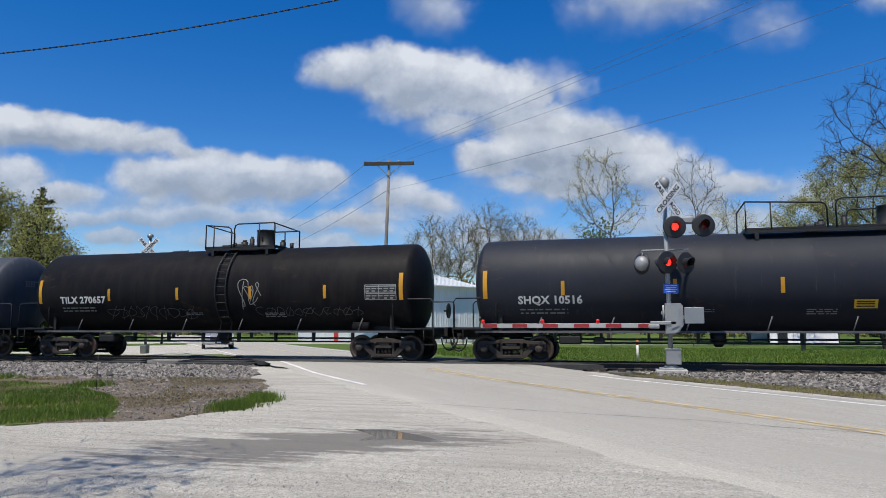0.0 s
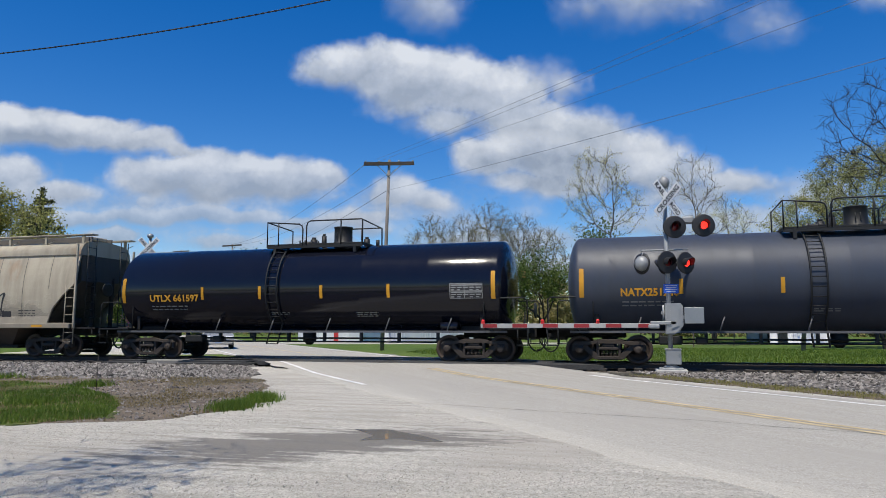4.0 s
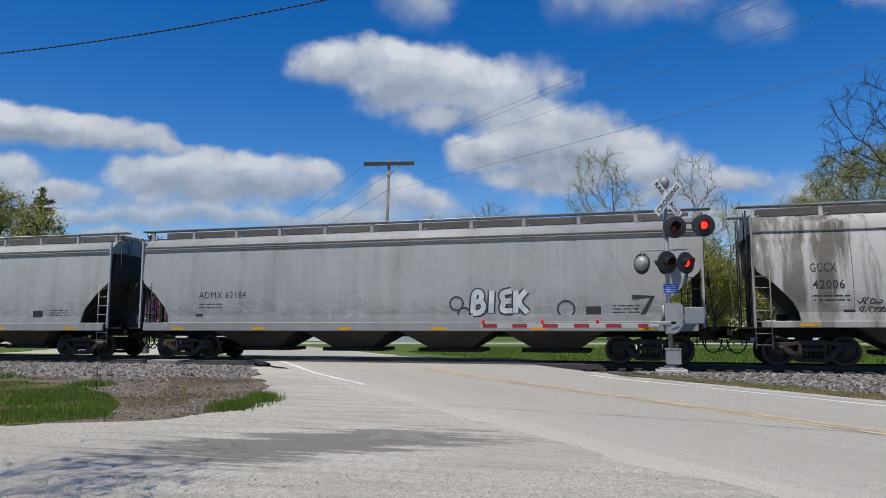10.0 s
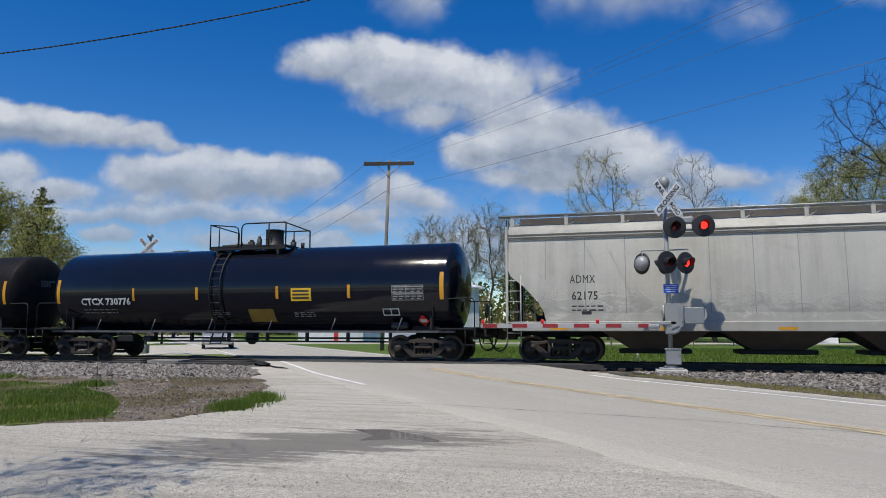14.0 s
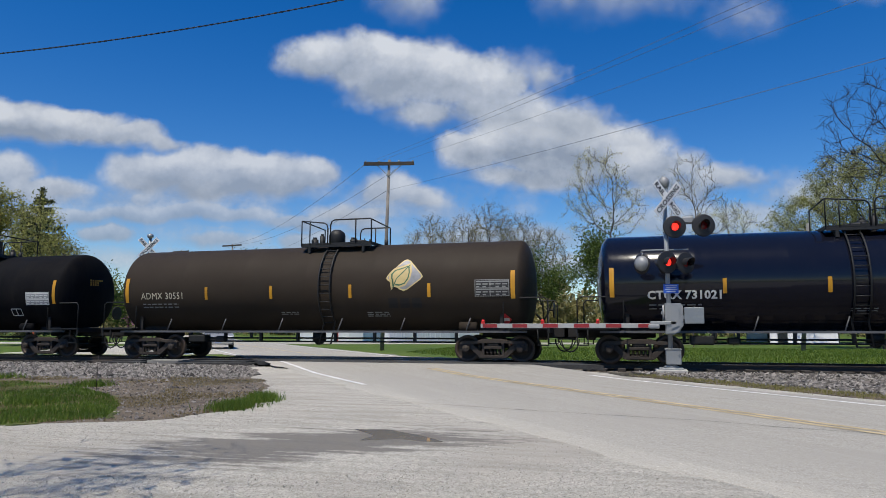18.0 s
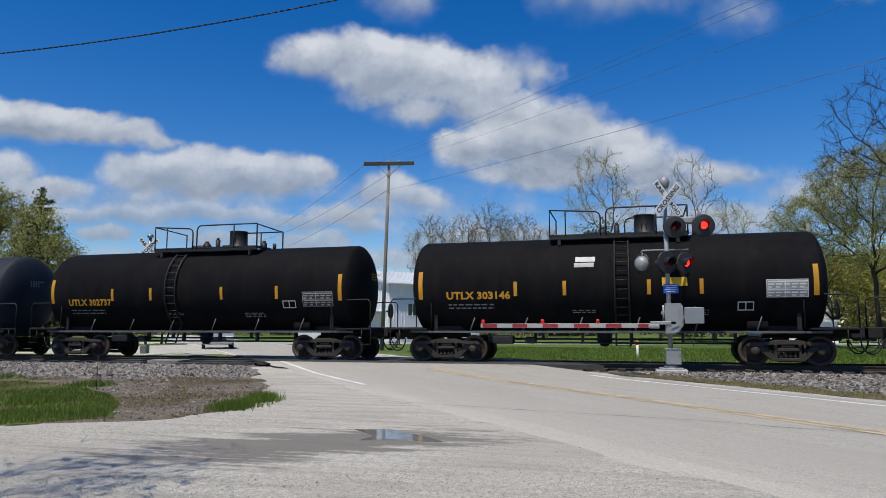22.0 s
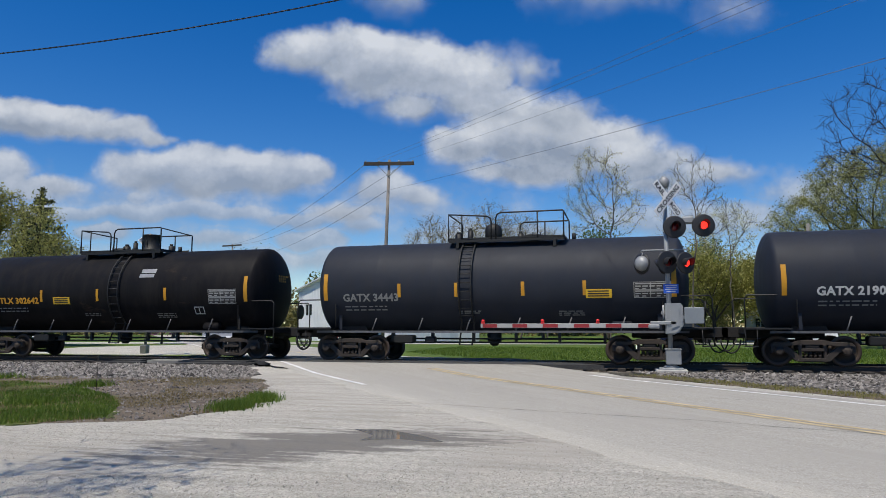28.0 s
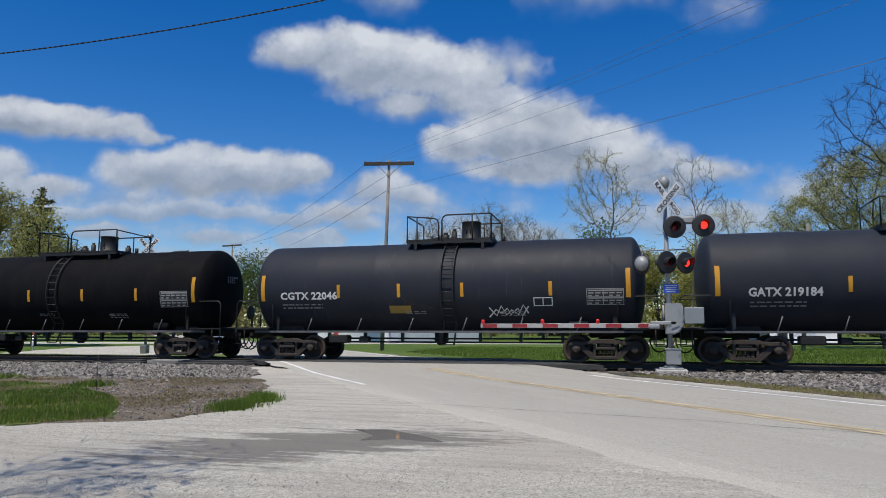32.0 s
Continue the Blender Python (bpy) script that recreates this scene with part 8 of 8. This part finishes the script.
# far woods along the horizon
def woods(name, label, pts, h, mat, seed, per=60, size=0.5):
    anchors = []
    r = random.Random(seed)
    for (x0, y0), (x1, y1) in zip(pts, pts[1:]):
        L = math.hypot(x1 - x0, y1 - y0)
        for i in range(int(L / 3)):
            t = r.random()
            hh = h * r.uniform(0.6, 1.1)
            cx, cy = x0 + (x1 - x0) * t + r.gauss(0, 3), y0 + (y1 - y0) * t + r.gauss(0, 3)
            for k in range(14):
                a, q = r.uniform(0, 6.28), r.random()
                anchors.append(Vector((cx + math.cos(a) * 2.6 * math.sin(math.pi * min(1, q * 0.9 + 0.15)), cy + math.sin(a) * 2.6, hh * q)))
    ob = new(name, leaf_mesh(name, anchors, len(anchors) * per // 10, size, 0.9, seed, mat))
    tagged(ob, label, "woods", "", "stuff")


woods("far_woods", "distant hazy line of green spring woods", [(-260, 60), (-150, 110), (-60, 130), (60, 130), (180, 110), (260, 60)], 12, M_LEAF_OLIVE, 5, 90, 0.6)
woods("far_woods", "belt of olive-green budding woods behind the lawn", [(-150, 92), (-70, 104), (0, 100), (60, 94), (140, 74)], 9.5, M_LEAF_OLIVE, 7, 430, 0.42)
woods("far_woods", "second line of hazy spring woods", [(-330, 90), (-160, 150), (0, 170), (160, 150), (330, 90)], 13, M_LEAF_GREEN, 9, 80, 0.8)


# ---- grass blades, tufts and loose stones ----
def inside(poly, x, y):
    c, n = False, len(poly)
    for i in range(n):
        (x0, y0), (x1, y1) = poly[i], poly[(i + 1) % n]
        if (y0 > y) != (y1 > y) and x < (x1 - x0) * (y - y0) / (y1 - y0) + x0:
            c = not c
    return c


def blades(name, label, spots, h, w, seed, mat, z=0.0):
    r = np.random.default_rng(seed)
    n = len(spots)
    p = np.array([(x, y, z) for x, y in spots])
    a = r.uniform(0, 2 * np.pi, n)
    side = np.stack([np.cos(a), np.sin(a), np.zeros(n)], 1) * (w * r.uniform(0.6, 1.3, n))[:, None]
    hh = h * r.uniform(0.45, 1.3, n)
    tip = p + np.stack([r.normal(0, 0.35, n) * hh, r.normal(0, 0.35, n) * hh, hh], 1)
    verts = np.stack([p - side, p + side, tip], 1).reshape(-1, 3)
    me = bpy.data.meshes.new(name)
    me.from_pydata([tuple(v) for v in verts], [], [(3 * i, 3 * i + 1, 3 * i + 2) for i in range(n)])
    me.materials.append(mat)
    return tagged(new(name, me), label, "grass", "", "stuff")


M_STRAW = leaf_mat("straw_weeds", (0.17, 0.17, 0.04), (0.34, 0.29, 0.11))
rg = random.Random(77)
spots = []
while len(spots) < 70000:
    x, y = rg.uniform(-30, -6.2), rg.uniform(-19.5, -9.2)
    if rg.random() < 1.25 / (1 + 0.14 * (math.hypot(x, y + 23.8) - 9) ** 2 * 0.25) and inside(TURF, x, y) and noise.noise((x * 0.8, y * 0.8, 5)) > -0.25:
        spots.append((x, y))
blades("verge_grass", "bright green uneven grass on the verge", spots, 0.05, 0.006, 1, M_BLADE, 0.012)
spots = []
for cx, cy, rx, ry, n in ((-5.95, -14.1, 0.30, 0.45, 1300), (-6.05, -13.1, 0.25, 0.26, 900), (-6.25, -12.7, 0.2, 0.3, 700), (-11.1, -11.2, 0.35, 0.35, 900), (-15.0, -9.7, 0.5, 0.4, 500), (-9.4, -14.4, 0.5, 0.5, 1000)):
    for i in range(n):
        spots.append((cx + rg.gauss(0, rx * 0.5), cy + rg.gauss(0, ry * 0.5)))
blades("grass_tufts", "taller dark green grass tufts on bare soil", spots, 0.13, 0.007, 2, M_BLADE, 0.01)
spots = []
while len(spots) < 9000:
    x, y = rg.uniform(-24, -6.6), rg.uniform(-19.5, -10)
    if inside(TURF, x, y) and noise.noise((x * 0.9, y * 0.9, 15)) + 0.35 * (y + 0.33 * x + 18.2 < 0.9) > 0.28:
        spots.append((x, y))
blades("yellow_grass", "patches of yellowed grass at the turf's edge", spots, 0.055, 0.006, 14, M_STRAW, 0.014)
spots = []
while len(spots) < 26000:
    x, y = rg.uniform(-22, -5.4), rg.uniform(-17, -5)
    if inside(ISLAND, x, y) and (noise.noise((x * 0.7, y * 0.7, 9)) > 0.02):
        spots.append((x, y))
blades("dry_weeds", "short dry brown weeds on the soil verge", spots, 0.035, 0.010, 3, M_DRY, 0.01)
spots = []
while len(spots) < 9000:
    x, y = rg.uniform(-0.4, 12), rg.uniform(-19, -4.2)
    if inside(WEEDS, x, y):
        spots.append((x + rg.gauss(0, 0.1), y + rg.gauss(0, 0.1)))
blades("trackside_weeds", "thin yellow-green weeds along the ballast edge", spots, 0.055, 0.010, 4, M_STRAW, 0.0)
spots = []
while len(spots) < 60000:
    x, y = rg.uniform(-12, 30), rg.uniform(3.6, 24)
    if x > (-1.6 - 0.63 * y) / 0.777:
        spots.append((x, y))
blades("lawn_grass", "mown bright green lawn behind the track", spots, 0.10, 0.016, 5, M_BLADE, -0.03)


def stones(name, label, spots, size, seed, mat, z):
    r = np.random.default_rng(seed)
    base = np.array([(1, 0, 0), (-1, 0, 0), (0, 1, 0), (0, -1, 0), (0, 0, 1), (0, 0, -1)], float)
    tri = [(0, 2, 4), (2, 1, 4), (1, 3, 4), (3, 0, 4), (2, 0, 5), (1, 2, 5), (3, 1, 5), (0, 3, 5)]
    n = len(spots)
    v = base[None] * r.uniform(0.55, 1.25, (n, 6, 1)) + r.normal(0, 0.18, (n, 6, 3))
    v *= (size * np.exp(r.normal(0, 0.35, n)))[:, None, None] * r.uniform(0.6, 1.3, (n, 1, 3))
    a = r.uniform(0, 6.28, n)
    c, s = np.cos(a)[:, None], np.sin(a)[:, None]
    x, y = v[:, :, 0] * c - v[:, :, 1] * s, v[:, :, 0] * s + v[:, :, 1] * c
    v = np.stack([x, y, v[:, :, 2] * 0.75], 2) + np.array([(px, py, z(px, py)) for px, py in spots])[:, None, :]
    me = bpy.data.meshes.new(name)
    me.from_pydata([tuple(p) for p in v.reshape(-1, 3)], [], [tuple(6 * i + k for k in t) for i in range(n) for t in tri])
    me.materials.append(mat)
    return tagged(new(name, me), label, "stones", "", "stuff")


def stone_mat(name, dark, light):
    m, nt, b = nodes(name, 0.9)
    g = nt.nodes.new("ShaderNodeNewGeometry")
    col = ramp(nt, g.outputs["Random Per Island"], [(0.0, dark), (0.5, tuple((p + q) / 2 for p, q in zip(dark, light))), (1.0, light)])
    col = mix(nt, math_node(nt, "MULTIPLY", noise_tex(nt, tex_coord(nt), 40, 3), 0.4), col, dark)
    nt.links.new(col, b.inputs["Base Color"])
    return m


M_STONES = stone_mat("ballast_stones", (0.03, 0.026, 0.022), (0.40, 0.365, 0.325))
M_PEBBLE = stone_mat("limestone_pebbles", (0.25, 0.235, 0.20), (0.66, 0.62, 0.55))
spots = []
while len(spots) < 26000:
    x, y = rg.uniform(-36, -9.0), rg.uniform(-13, -1.4)
    if (inside(SHOULDER, x, y) or y > -2.5 and x < -18) and rg.random() < 1.3 - 0.02 * math.hypot(x, y + 23.8):
        spots.append((x, y))
while len(spots) < 38000:
    x, y = rg.uniform(0.0, 16), rg.uniform(-12, -1.4)
    if y > -2.5 or inside(BALLAST_EAST, x, y):
        spots.append((x, y))
while len(spots) < 41500:
    x, y = rg.uniform(-34, 20), rg.uniform(1.4, 3.4)
    if abs(x + 7.5) > 8:
        spots.append((x, y))
# dark ballast along the rails; rail and tie shade is put into its colour
dark_spots = []
while len(dark_spots) < 9000:
    x, y = rg.uniform(-36, 22), rg.uniform(-1.5, 1.4)
    if not -15 < x < -0.2:
        dark_spots.append((x, y))
stones("track_stones", "dark ballast stones between the rails, with painted-in rail shade", dark_spots, 0.040, 16, stone_mat("shade_dark_stones", (0.03, 0.027, 0.025), (0.16, 0.145, 0.13)), lambda x, y: -0.09)
stones("ballast_stones", "grey and tan crushed ballast stones", spots, 0.036, 6, M_STONES, lambda x, y: 0.012 if y < -3 else -0.09 + 0.1 * max(0, -y - 2) if y < 0 else -0.08)
spots = []
while len(spots) < 2200:
    x, y = rg.uniform(-12, -5.6), rg.uniform(-16, -7)
    if inside(ISLAND, x, y) and not inside(TURF, x, y):
        spots.append((x, y))
stones("soil_stones", "grey stones scattered on the soil verge", spots, 0.017, 7, M_STONES, lambda x, y: 0.015)
spots = []
while len(spots) < 42000:
    x, y = rg.uniform(-9, 4), rg.uniform(-20.5, -8)
    if not inside(ISLAND, x, y) and rg.random() < min(1, 6 / (math.hypot(x, y + 23.8) + 0.1)) and rg.random() < (-9.4 - x * 0.777 - y * 0.63) / 3.4 and abs((x + 3.45) * 0.74 + (y + 16.95) * 0.67) / 2.6 + abs((y + 16.95) * 0.74 - (x + 3.45) * 0.67) / 1.3 > 1.3:
        spots.append((x, y))
stones("loose_gravel", "loose pale limestone chips on the lot", spots, 0.0048, 8, M_PEBBLE, lambda x, y: 0.006)


# ---- what moves ----
def gone(t):
    """How far the train has rolled by t seconds."""
    return 13.638 * t + 0.01015 * t * t


def motions():
    for car, s in CARS:
        walk(car, [(t, pose(s + gone(t), 0, RAIL_TOP)) for t in range(33)])
    for wheel, e, car in WHEELS:
        s = dict((id(c), v) for c, v in CARS)[id(car)]
        rows = [(0, pose(e, 0, WHEEL_R))]
        for k in range(1, 960):
            t = k / 30
            if -50 < s + gone(t) < 32:
                a = gone(t) / WHEEL_R
                rows.append((t, Matrix.Translation((e, 0, WHEEL_R)) @ Matrix.Rotation(a % (2 * math.pi), 4, "Y")))
        rows.append((32, rows[-1][1]))
        walk(wheel, rows)
    # flashers: each lit disc faces out for half of 1.21 s, and turns its dark side out for the other half
    for led, side in LAMPS:
        face = side == "L"
        rows = [(0, pose(0, -0.03, 0, 0, 0, 0 if face else 180))]
        for k in range(53):
            t = 0.145 + 0.60475 * k
            start = (t if side == "R" else t - 0.07) if face else (t - 0.1 if side == "R" else t - 0.05)
            a0 = 0 if face else 180
            if start + 0.1 < 31.95:
                rows += [(start + j / 30, pose(0, -0.03, 0, 0, 0, a0 + 60 * j)) for j in range(4)]
                face = not face
        rows.append((32, pose(0, -0.03, 0, 0, 0, 0 if face else 180)))
        walk(led, rows)
    for ob, rows in MOVES:
        walk(ob, rows)


motions()
